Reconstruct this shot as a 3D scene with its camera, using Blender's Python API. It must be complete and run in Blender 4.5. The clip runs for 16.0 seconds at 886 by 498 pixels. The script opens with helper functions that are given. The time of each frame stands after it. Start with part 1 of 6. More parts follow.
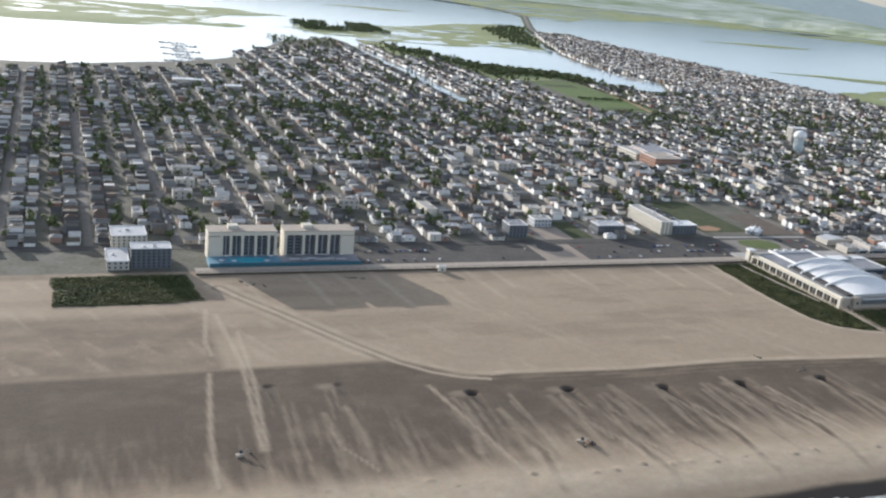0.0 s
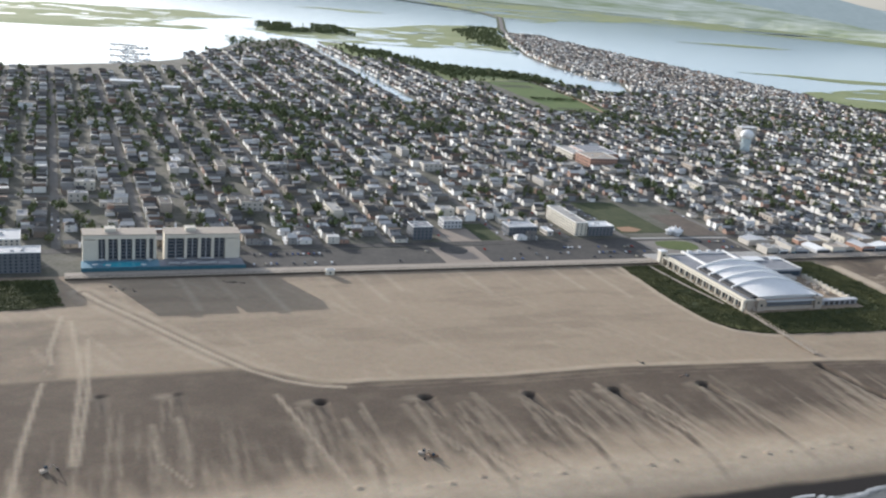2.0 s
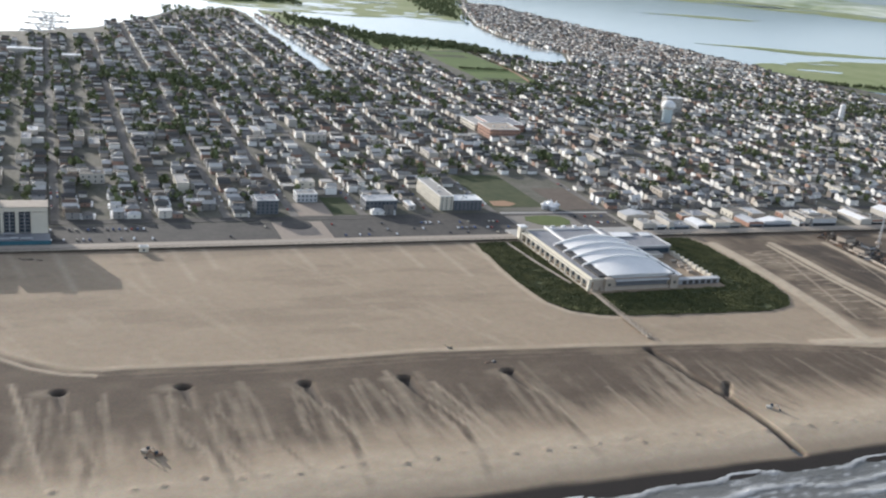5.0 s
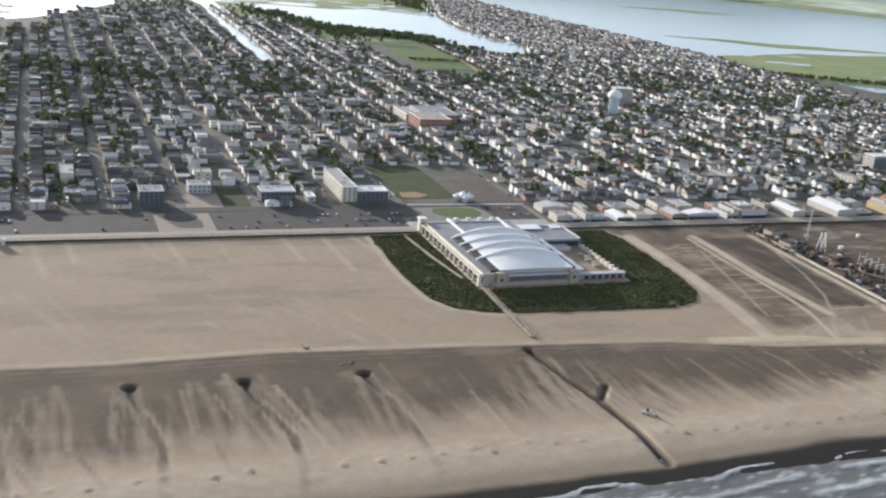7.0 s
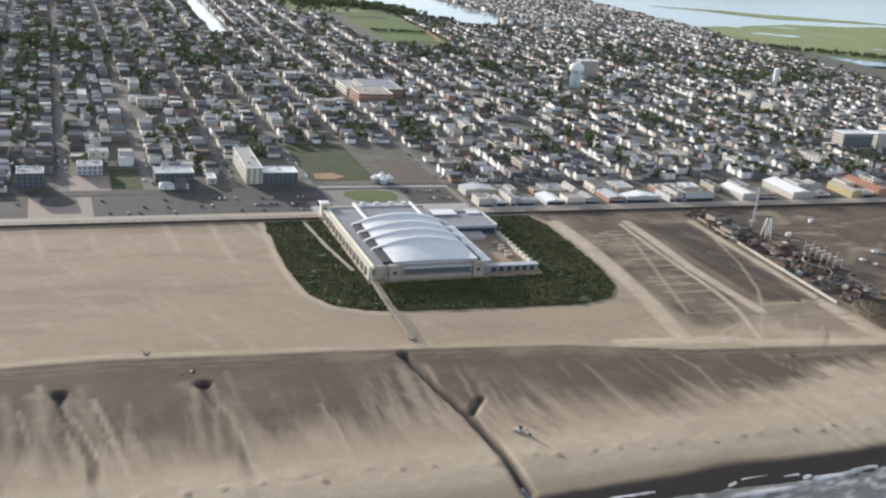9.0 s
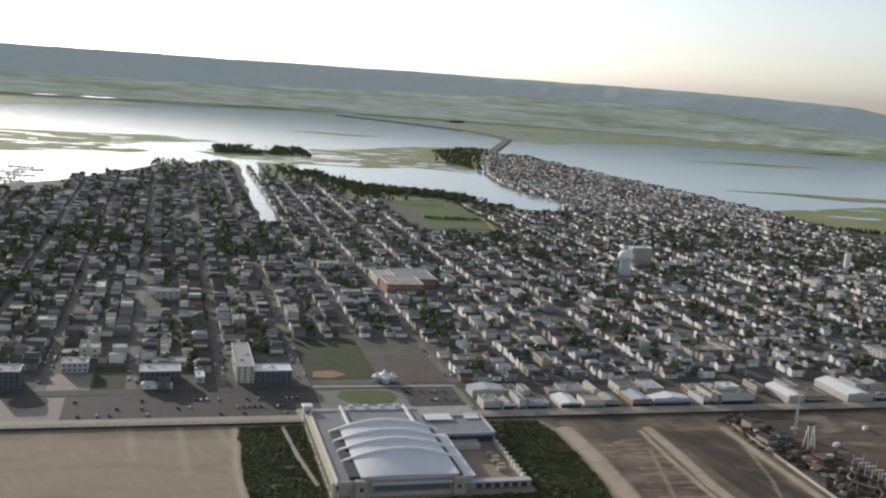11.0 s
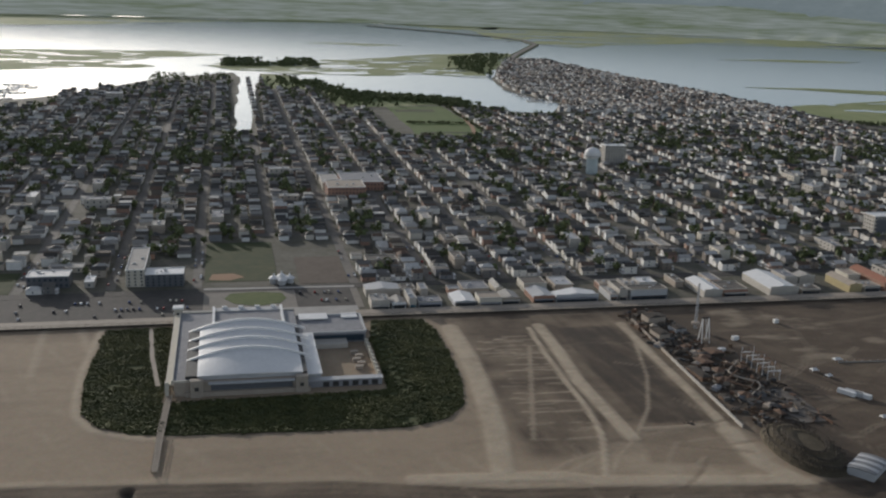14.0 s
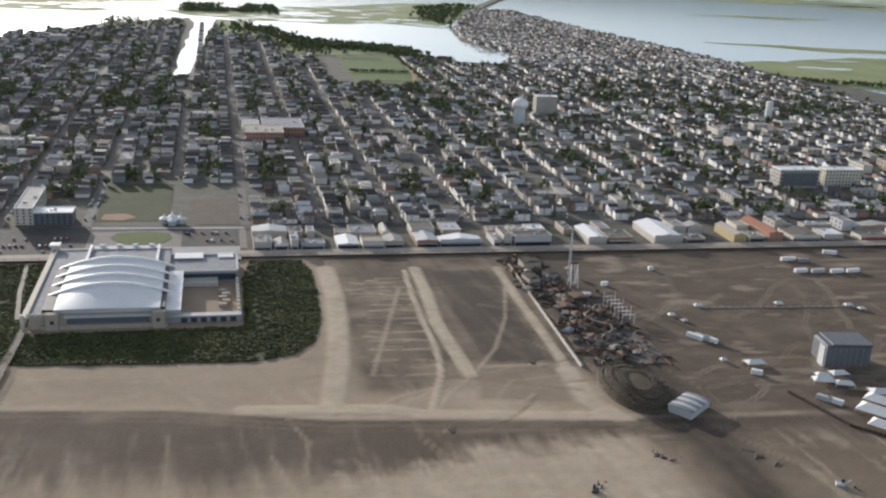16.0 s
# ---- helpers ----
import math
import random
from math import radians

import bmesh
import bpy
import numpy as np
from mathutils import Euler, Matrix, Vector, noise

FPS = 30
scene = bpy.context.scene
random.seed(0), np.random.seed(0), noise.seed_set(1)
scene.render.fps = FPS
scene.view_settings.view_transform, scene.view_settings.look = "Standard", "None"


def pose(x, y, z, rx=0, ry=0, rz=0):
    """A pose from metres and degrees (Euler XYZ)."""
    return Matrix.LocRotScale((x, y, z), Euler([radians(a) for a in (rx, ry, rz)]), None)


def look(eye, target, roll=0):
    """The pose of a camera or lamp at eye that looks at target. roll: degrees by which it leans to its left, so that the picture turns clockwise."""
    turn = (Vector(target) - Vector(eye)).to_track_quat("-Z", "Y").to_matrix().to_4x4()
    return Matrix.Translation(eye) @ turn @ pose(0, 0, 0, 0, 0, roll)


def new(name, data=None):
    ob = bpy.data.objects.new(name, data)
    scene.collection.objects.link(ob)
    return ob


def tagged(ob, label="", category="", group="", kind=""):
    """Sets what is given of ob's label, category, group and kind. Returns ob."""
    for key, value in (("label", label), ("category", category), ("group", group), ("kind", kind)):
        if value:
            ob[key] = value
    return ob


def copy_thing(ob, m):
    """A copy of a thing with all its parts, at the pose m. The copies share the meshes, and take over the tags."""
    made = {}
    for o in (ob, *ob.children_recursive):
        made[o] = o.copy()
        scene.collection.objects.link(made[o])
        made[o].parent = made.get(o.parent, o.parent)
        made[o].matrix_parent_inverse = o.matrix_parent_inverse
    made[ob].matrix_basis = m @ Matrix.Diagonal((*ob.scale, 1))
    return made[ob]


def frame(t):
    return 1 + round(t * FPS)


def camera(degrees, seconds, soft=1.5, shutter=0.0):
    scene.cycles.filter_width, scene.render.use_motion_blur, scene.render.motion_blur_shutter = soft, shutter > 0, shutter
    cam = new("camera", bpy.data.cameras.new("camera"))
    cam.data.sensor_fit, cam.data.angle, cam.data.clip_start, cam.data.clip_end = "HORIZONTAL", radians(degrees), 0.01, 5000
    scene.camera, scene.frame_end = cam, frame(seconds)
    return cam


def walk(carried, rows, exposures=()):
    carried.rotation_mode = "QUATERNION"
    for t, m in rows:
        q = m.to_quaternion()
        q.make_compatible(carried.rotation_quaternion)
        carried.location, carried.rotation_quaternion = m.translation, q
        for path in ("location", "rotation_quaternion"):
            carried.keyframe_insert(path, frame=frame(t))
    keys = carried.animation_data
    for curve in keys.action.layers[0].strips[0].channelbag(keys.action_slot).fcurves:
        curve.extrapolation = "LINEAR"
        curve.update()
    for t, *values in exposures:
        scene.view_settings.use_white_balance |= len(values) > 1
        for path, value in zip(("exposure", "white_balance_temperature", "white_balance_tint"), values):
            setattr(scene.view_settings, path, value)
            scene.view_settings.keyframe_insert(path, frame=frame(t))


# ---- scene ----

from mathutils.geometry import tessellate_polygon

# The camera flies along the shore, looking inland.
cam = camera(47.62, 16.0, soft=2.25)


def aim(t, x, y, z, yaw, pitch, roll):
    """A row of the walk: yaw to the left of +y, pitch up, in degrees."""
    a, b = radians(yaw), radians(pitch)
    ahead = Vector((-math.sin(a) * math.cos(b), math.cos(a) * math.cos(b), math.sin(b)))
    eye = Vector((x, y, z))
    return t, look(eye, eye + ahead, roll)


FLIGHT = [
    (0.0, -418.71, -531.12, 192.04, -22.145, -16.944, 5.873),
    (0.5, -402.30, -531.52, 191.81, -22.204, -16.759, 5.854),
    (1.0, -385.26, -532.38, 191.35, -22.258, -16.655, 5.797),
    (1.5, -368.04, -534.39, 191.06, -22.235, -16.592, 5.748),
    (2.0, -350.70, -535.48, 191.63, -22.231, -16.742, 5.582),
    (2.5, -332.75, -535.96, 191.90, -22.231, -16.970, 5.523),
    (3.0, -315.48, -537.35, 193.12, -22.231, -17.263, 5.575),
    (3.5, -296.94, -535.98, 191.76, -22.229, -17.464, 5.559),
    (4.0, -280.02, -534.60, 190.52, -22.320, -17.677, 5.571),
    (4.5, -262.95, -533.51, 189.54, -22.419, -17.906, 5.624),
    (5.0, -246.73, -532.64, 188.91, -22.588, -18.146, 5.745),
    (5.5, -230.68, -531.48, 188.15, -22.763, -18.345, 5.876),
    (6.0, -214.07, -529.50, 186.80, -22.882, -18.453, 5.958),
    (6.5, -196.22, -526.19, 184.39, -22.881, -18.419, 5.931),
    (7.0, -177.62, -522.17, 180.61, -22.877, -18.249, 5.755),
    (7.5, -158.81, -517.91, 178.21, -22.719, -18.175, 5.727),
    (8.0, -140.13, -512.85, 176.17, -22.897, -17.793, 5.911),
    (8.5, -121.68, -506.67, 174.91, -23.450, -18.165, 5.940),
    (9.0, -105.14, -496.66, 177.76, -22.459, -19.808, 5.700),
    (9.5, -90.03, -485.70, 183.48, -19.490, -17.997, 5.396),
    (10.0, -73.19, -476.04, 184.34, -18.162, -12.775, 4.705),
    (10.5, -55.97, -473.24, 181.84, -16.567, -10.428, 4.331),
    (11.0, -38.76, -470.45, 179.33, -15.800, -9.959, 4.115),
    (11.5, -21.54, -467.65, 176.82, -15.448, -10.677, 3.925),
    (12.0, -4.33, -464.85, 174.32, -15.095, -11.889, 3.628),
    (12.5, 12.89, -462.05, 171.81, -14.328, -12.904, 3.090),
    (13.0, 29.88, -464.40, 171.50, -13.214, -13.662, 2.344),
    (13.5, 46.26, -466.86, 170.75, -12.101, -14.275, 1.685),
    (14.0, 58.33, -474.61, 170.14, -12.429, -15.044, 1.947),
    (14.5, 70.43, -481.88, 169.42, -13.143, -15.885, 2.460),
    (15.0, 83.53, -487.57, 169.17, -13.459, -16.679, 2.847),
    (15.5, 96.89, -491.82, 170.11, -13.451, -17.333, 3.413),
    (16.0, 111.80, -495.46, 169.80, -13.323, -17.668, 3.139),
]
walk(cam, [aim(*row) for row in FLIGHT],
     exposures=((0.0, 0.54, 5850, 10), (4.0, 0.52, 5900, 10), (9.0, 0.57, 6000, 10), (9.5, 0.60, 6050, 10), (10.0, 0.44, 6150, 10), (12.5, -0.80, 6050, 10), (13.5, -0.80, 6050, 10),
                (14.5, -0.33, 6150, 10), (15.0, -0.24, 6100, 10), (15.5, 0.05, 6050, 11), (16.0, 0.15, 6050, 11)))

# ---- light: a low evening sun over the bay ----
SUN_FROM = Vector((-0.37, 0.93, 0.0)).normalized()
SUN_UP = radians(11)
world = bpy.data.worlds.new("evening_sky")
scene.world = world
world.use_nodes = True
wn = world.node_tree.nodes
sky = wn.new("ShaderNodeTexSky")
sky.sky_type, sky.sun_disc = "NISHITA", False
sky.sun_elevation = SUN_UP
sky.sun_rotation = math.atan2(SUN_FROM.x, SUN_FROM.y)
sky.air_density, sky.dust_density, sky.ozone_density = 0.8, 1.2, 1.2
wn["Background"].inputs["Strength"].default_value = 0.205
veil = wn.new("ShaderNodeHueSaturation")
veil.inputs["Saturation"].default_value = 0.47
world.node_tree.links.new(sky.outputs[0], veil.inputs["Color"])
world.node_tree.links.new(veil.outputs[0], wn["Background"].inputs["Color"])
sun = new("sun", bpy.data.lights.new("sun", "SUN"))
sun.data.energy, sun.data.angle, sun.data.color = 5.0, radians(0.6), (1.0, 0.90, 0.77)
sun_at = Vector((SUN_FROM.x * math.cos(SUN_UP), SUN_FROM.y * math.cos(SUN_UP), math.sin(SUN_UP)))
sun.matrix_world = look(sun_at * 100, (0, 0, 0))

rng = np.random.default_rng(7)


# ---- materials ----
def mat(name, c1, c2=None, scale=0.3, rough=0.85, metal=0.0, bump=0.0, fine=4.0, pick=None, palette=()):
    """A surface mottled between two colours at two scales. pick: 'island' or 'object' draws the first colour from the palette."""
    m = bpy.data.materials.new(name)
    m.use_nodes = True
    nt = m.node_tree
    nodes, link = nt.nodes, nt.links.new
    bsdf = nodes["Principled BSDF"]
    bsdf.inputs["Roughness"].default_value, bsdf.inputs["Metallic"].default_value = rough, metal
    bsdf.inputs["Specular IOR Level"].default_value = 0.25
    geo = nodes.new("ShaderNodeNewGeometry")
    big = nodes.new("ShaderNodeTexNoise")
    big.inputs["Scale"].default_value, big.inputs["Detail"].default_value = scale, 4
    small = nodes.new("ShaderNodeTexNoise")
    small.inputs["Scale"].default_value, small.inputs["Detail"].default_value = scale * fine, 3
    for n in (big, small):
        link(geo.outputs["Position"], n.inputs["Vector"])
    add = nodes.new("ShaderNodeMath")
    add.operation = "MULTIPLY_ADD"
    link(small.outputs[0], add.inputs[0])
    add.inputs[1].default_value = 0.45
    half = nodes.new("ShaderNodeMath")
    half.operation = "MULTIPLY"
    half.inputs[1].default_value = 0.55
    link(big.outputs[0], half.inputs[0])
    link(half.outputs[0], add.inputs[2])
    spread = nodes.new("ShaderNodeMapRange")
    spread.inputs["From Min"].default_value, spread.inputs["From Max"].default_value = 0.32, 0.68
    link(add.outputs[0], spread.inputs["Value"])
    mix = nodes.new("ShaderNodeMix")
    mix.data_type = "RGBA"
    link(spread.outputs[0], mix.inputs["Factor"])
    c2 = c2 or tuple(v * 0.8 for v in c1)
    mix.inputs[6].default_value, mix.inputs[7].default_value = (*c1, 1), (*c2, 1)
    out = mix.outputs[2]
    if pick:
        ramp = nodes.new("ShaderNodeValToRGB")
        ramp.color_ramp.interpolation = "CONSTANT"
        while len(ramp.color_ramp.elements) < len(palette):
            ramp.color_ramp.elements.new(0.5)
        for i, col in enumerate(palette):
            ramp.color_ramp.elements[i].position = i / len(palette)
            ramp.color_ramp.elements[i].color = (*col, 1)
        if pick == "island":
            link(geo.outputs["Random Per Island"], ramp.inputs[0])
        else:
            info = nodes.new("ShaderNodeObjectInfo")
            link(info.outputs["Random"], ramp.inputs[0])
        tint = nodes.new("ShaderNodeMix")
        tint.data_type, tint.blend_type = "RGBA", "MULTIPLY"
        tint.inputs["Factor"].default_value = 1.0
        link(ramp.outputs[0], tint.inputs[6])
        link(out, tint.inputs[7])
        out = tint.outputs[2]
    link(out, bsdf.inputs["Base Color"])
    if bump:
        b = nodes.new("ShaderNodeBump")
        b.inputs["Strength"].default_value, b.inputs["Distance"].default_value = 1.0, bump
        link(small.outputs[0], b.inputs["Height"])
        link(b.outputs[0], bsdf.inputs["Normal"])
    return m


WALLS = ((0.80, 0.78, 0.74), (0.60, 0.56, 0.49), (0.84, 0.83, 0.80), (0.30, 0.285, 0.27), (0.48, 0.42, 0.35), (0.24, 0.24, 0.245),
         (0.78, 0.75, 0.69), (0.22, 0.19, 0.16), (0.74, 0.72, 0.67), (0.32, 0.21, 0.16), (0.82, 0.80, 0.76), (0.20, 0.19, 0.18))
ROOFS = ((0.085, 0.078, 0.07), (0.16, 0.148, 0.135), (0.25, 0.237, 0.22), (0.10, 0.093, 0.085), (0.33, 0.315, 0.295), (0.15, 0.125, 0.10),
         (0.09, 0.087, 0.085), (0.48, 0.46, 0.43), (0.17, 0.12, 0.092), (0.64, 0.62, 0.59), (0.125, 0.12, 0.112), (0.21, 0.196, 0.18))
WHITE = (1.0, 1.0, 1.0)
m_wall = mat("siding", WHITE, (0.86, 0.86, 0.85), 0.4, 0.7, pick="island", palette=WALLS)
m_roof = mat("roof_shingle", WHITE, (0.72, 0.70, 0.66), 0.5, 0.9, pick="island", palette=ROOFS)
m_wall_one = mat("siding_single", WHITE, (0.86, 0.86, 0.85), 0.4, 0.7, pick="object", palette=WALLS)
m_roof_one = mat("roof_single", WHITE, (0.7, 0.7, 0.7), 0.5, 0.9, pick="object", palette=ROOFS)
m_asphalt = mat("asphalt", (0.062, 0.057, 0.052), (0.098, 0.089, 0.079), 0.08, 0.9)
m_street = mat("street_paving", (0.13, 0.12, 0.108), (0.20, 0.183, 0.16), 0.06, 0.9)
m_yard = mat("town_lots", (0.07, 0.072, 0.045), (0.17, 0.155, 0.13), 0.07, 0.95, fine=6)
m_concrete = mat("concrete", (0.42, 0.40, 0.37), (0.33, 0.31, 0.28), 0.15, 0.85)
m_boards = mat("weathered_boards", (0.40, 0.34, 0.27), (0.30, 0.255, 0.205), 0.4, 0.85)
m_dark_wood = mat("dark_timber", (0.09, 0.075, 0.06), (0.05, 0.042, 0.035), 0.5, 0.9)
m_cream = mat("cream_render", (0.60, 0.555, 0.46), (0.53, 0.49, 0.41), 0.2, 0.8)
m_white = mat("white_paint", (0.80, 0.79, 0.77), (0.70, 0.69, 0.67), 0.3, 0.55)
m_grey = mat("grey_membrane", (0.30, 0.30, 0.31), (0.22, 0.22, 0.23), 0.2, 0.8)
m_lightgrey = mat("pale_grey_panel", (0.50, 0.50, 0.50), (0.42, 0.42, 0.42), 0.2, 0.6)
m_metal_roof = mat("standing_seam_metal", (0.80, 0.79, 0.77), (0.72, 0.71, 0.69), 0.15, 0.5)
m_glass = mat("dark_glazing", (0.03, 0.045, 0.06), (0.05, 0.07, 0.09), 0.4, 0.12)
m_stone = mat("buff_block", (0.42, 0.36, 0.29), (0.34, 0.29, 0.24), 0.3, 0.85)
m_brick = mat("orange_brick", (0.38, 0.225, 0.16), (0.30, 0.18, 0.13), 0.3, 0.85)
m_pool = mat("pool_water", (0.06, 0.36, 0.46), (0.08, 0.42, 0.50), 0.5, 0.1)
m_leaf = mat("foliage", (0.08, 0.10, 0.042), (0.165, 0.185, 0.085), 0.25, 0.9, fine=9)
m_bush = mat("dune_scrub", (0.042, 0.054, 0.018), (0.118, 0.118, 0.044), 0.035, 0.9, fine=4)
m_lawn = mat("lawn", (0.085, 0.115, 0.035), (0.13, 0.15, 0.052), 0.08, 0.95)
m_meadow = mat("meadow", (0.035, 0.052, 0.018), (0.075, 0.08, 0.034), 0.05, 0.95)
m_clay = mat("infield_clay", (0.36, 0.22, 0.13), (0.30, 0.19, 0.12), 0.15, 0.95)
m_marsh = mat("salt_marsh", (0.18, 0.215, 0.08), (0.28, 0.30, 0.145), 0.012, 0.95, fine=5)
# haze before the far woods is painted in: pale colour plus a faint glow
m_wood_far = mat("hazy_glowing_woodland", (0.24, 0.275, 0.25), (0.30, 0.33, 0.30), 0.008, 0.95)
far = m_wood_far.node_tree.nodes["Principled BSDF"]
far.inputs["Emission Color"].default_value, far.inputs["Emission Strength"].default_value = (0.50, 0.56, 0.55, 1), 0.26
# distant haze over this marsh is put in by letting its own colour glow
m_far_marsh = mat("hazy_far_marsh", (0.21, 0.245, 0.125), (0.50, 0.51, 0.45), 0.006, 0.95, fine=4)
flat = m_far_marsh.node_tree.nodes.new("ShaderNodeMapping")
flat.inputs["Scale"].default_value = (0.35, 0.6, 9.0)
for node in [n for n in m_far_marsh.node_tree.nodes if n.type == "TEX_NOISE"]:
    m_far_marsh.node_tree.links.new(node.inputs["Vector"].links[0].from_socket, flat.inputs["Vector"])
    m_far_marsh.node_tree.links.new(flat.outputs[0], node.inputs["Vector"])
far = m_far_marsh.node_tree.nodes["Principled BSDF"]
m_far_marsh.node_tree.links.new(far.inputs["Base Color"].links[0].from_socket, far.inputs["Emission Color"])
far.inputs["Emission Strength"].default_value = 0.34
m_dark = mat("dark_metal", (0.05, 0.05, 0.05), (0.08, 0.075, 0.07), 0.5, 0.6, 0.3)
m_rust = mat("rusty_steel", (0.22, 0.13, 0.08), (0.12, 0.09, 0.07), 0.5, 0.8)
m_tent = mat("tent_fabric", (0.72, 0.71, 0.68), (0.60, 0.59, 0.57), 0.4, 0.6)
m_stucco = mat("pale_stucco", (0.50, 0.465, 0.41), (0.40, 0.37, 0.325), 0.3, 0.8)
m_tan_pave = mat("tan_pavers", (0.33, 0.27, 0.215), (0.26, 0.215, 0.175), 0.3, 0.85)
m_navy = mat("blue_grey_cladding", (0.15, 0.155, 0.165), (0.11, 0.115, 0.125), 0.3, 0.5)
m_teal = mat("teal_paint", (0.045, 0.13, 0.17), (0.035, 0.10, 0.13), 0.4, 0.5)
m_red = mat("red_paint", (0.40, 0.05, 0.04), (0.30, 0.05, 0.04), 0.4, 0.5)
m_tyre = mat("rubber", (0.02, 0.02, 0.02))
CARS = ((0.55, 0.55, 0.56), (0.75, 0.75, 0.74), (0.03, 0.03, 0.035), (0.20, 0.21, 0.22), (0.28, 0.04, 0.03), (0.05, 0.08, 0.18), (0.40, 0.36, 0.28))
m_car = mat("car_paint", WHITE, (0.92, 0.92, 0.92), 0.5, 0.25, pick="object", palette=CARS)


def water(name, deep, rough, scale, bump, stretch=(1, 1, 1)):
    m = bpy.data.materials.new(name)
    m.use_nodes = True
    nodes, link = m.node_tree.nodes, m.node_tree.links.new
    bsdf = nodes["Principled BSDF"]
    bsdf.inputs["Base Color"].default_value = (*deep, 1)
    bsdf.inputs["Roughness"].default_value, bsdf.inputs["IOR"].default_value = rough, 1.33
    geo = nodes.new("ShaderNodeNewGeometry")
    mp = nodes.new("ShaderNodeMapping")
    mp.inputs["Scale"].default_value = stretch
    link(geo.outputs["Position"], mp.inputs["Vector"])
    n = nodes.new("ShaderNodeTexNoise")
    n.inputs["Scale"].default_value, n.inputs["Detail"].default_value = scale, 5
    link(mp.outputs[0], n.inputs["Vector"])
    b = nodes.new("ShaderNodeBump")
    b.inputs["Distance"].default_value = bump
    link(n.outputs[0], b.inputs["Height"])
    link(b.outputs[0], bsdf.inputs["Normal"])
    return m


m_bay = water("bay_water", (0.16, 0.225, 0.255), 0.16, 0.08, 0.12)


# ---- building blocks ----
def mesh_of(name, verts, faces, mats, index=None, smooth=False):
    me = bpy.data.meshes.new(name)
    me.from_pydata([tuple(v) for v in verts], [], [tuple(f) for f in faces])
    for m in (mats if isinstance(mats, (list, tuple)) else [mats]):
        me.materials.append(m)
    if index is not None:
        me.polygons.foreach_set("material_index", index)
    if smooth:
        me.polygons.foreach_set("use_smooth", [True] * len(me.polygons))
    me.update()
    return me


def part(name, bm, material, parent, label=""):
    """Links a bmesh as one mesh under a thing or a part."""
    me = bpy.data.meshes.new(name)
    bmesh.ops.recalc_face_normals(bm, faces=bm.faces)
    bm.to_mesh(me)
    bm.free()
    me.materials.append(material)
    ob = new(name, me)
    ob.parent = parent
    if label:
        ob["label"] = label
    return ob


def thing(name, x, y, z=0.0, rz=0.0, label="", category="", group="", kind=""):
    ob = new(name)
    ob.matrix_basis = pose(x, y, z, 0, 0, rz)
    return tagged(ob, label, category, group, kind)


def box(bm, x0, x1, y0, y1, z0, z1, bevel=0.0):
    vs = [bm.verts.new((x, y, z)) for z in (z0, z1) for y in (y0, y1) for x in (x0, x1)]
    fs = [(0, 2, 3, 1), (4, 5, 7, 6), (0, 1, 5, 4), (2, 6, 7, 3), (0, 4, 6, 2), (1, 3, 7, 5)]
    faces = [bm.faces.new([vs[i] for i in f]) for f in fs]
    if bevel:
        bmesh.ops.bevel(bm, geom=list({e for f in faces for e in f.edges}), offset=bevel, segments=1, affect="EDGES")
    return vs


def boxes(*dims, bevel=0.0):
    bm = bmesh.new()
    for d in dims:
        box(bm, *d, bevel=bevel)
    return bm


def tube(bm, p, q, r, sides=6, r2=None):
    """A straight round bar from p to q."""
    p, q = Vector(p), Vector(q)
    turn = (q - p).to_track_quat("Z", "Y").to_matrix()
    rings = []
    for c, rad in ((p, r), (q, r if r2 is None else r2)):
        rings.append([bm.verts.new(c + turn @ Vector((rad * math.cos(2 * math.pi * k / sides), rad * math.sin(2 * math.pi * k / sides), 0))) for k in range(sides)])
    for k in range(sides):
        bm.faces.new((rings[0][k], rings[0][(k + 1) % sides], rings[1][(k + 1) % sides], rings[1][k]))
    bm.faces.new(rings[0][::-1])
    bm.faces.new(rings[1])


def sweep(bm, pts, r, sides=6, closed=False):
    """A round bar bent along points, in one piece."""
    rings, n = [], len(pts)
    for k, p in enumerate(pts):
        a, b = (pts[k - 1], pts[(k + 1) % n]) if closed else (pts[max(k - 1, 0)], pts[min(k + 1, n - 1)])
        u = (b - a).cross(Vector((0, 0, 1))).normalized()
        v = u.cross(b - a).normalized()
        rings.append([bm.verts.new(p + r * (u * math.cos(t) + v * math.sin(t))) for t in np.arange(sides) * 2 * math.pi / sides])
    for a, b in list(zip(rings, rings[1:])) + ([(rings[-1], rings[0])] if closed else []):
        for k in range(sides):
            bm.faces.new((a[k], a[(k + 1) % sides], b[(k + 1) % sides], b[k]))
    if not closed:
        bm.faces.new(rings[0])
        bm.faces.new(rings[-1][::-1])


def lathe(profile, sides=24):
    """A turned body from (radius, height) pairs."""
    bm = bmesh.new()
    rings = [[bm.verts.new((r * math.cos(2 * math.pi * k / sides), r * math.sin(2 * math.pi * k / sides), z)) for k in range(sides)] for r, z in profile]
    for a, b in zip(rings, rings[1:]):
        for k in range(sides):
            bm.faces.new((a[k], a[(k + 1) % sides], b[(k + 1) % sides], b[k]))
    bm.faces.new(rings[0][::-1])
    bm.faces.new(rings[-1])
    return bm


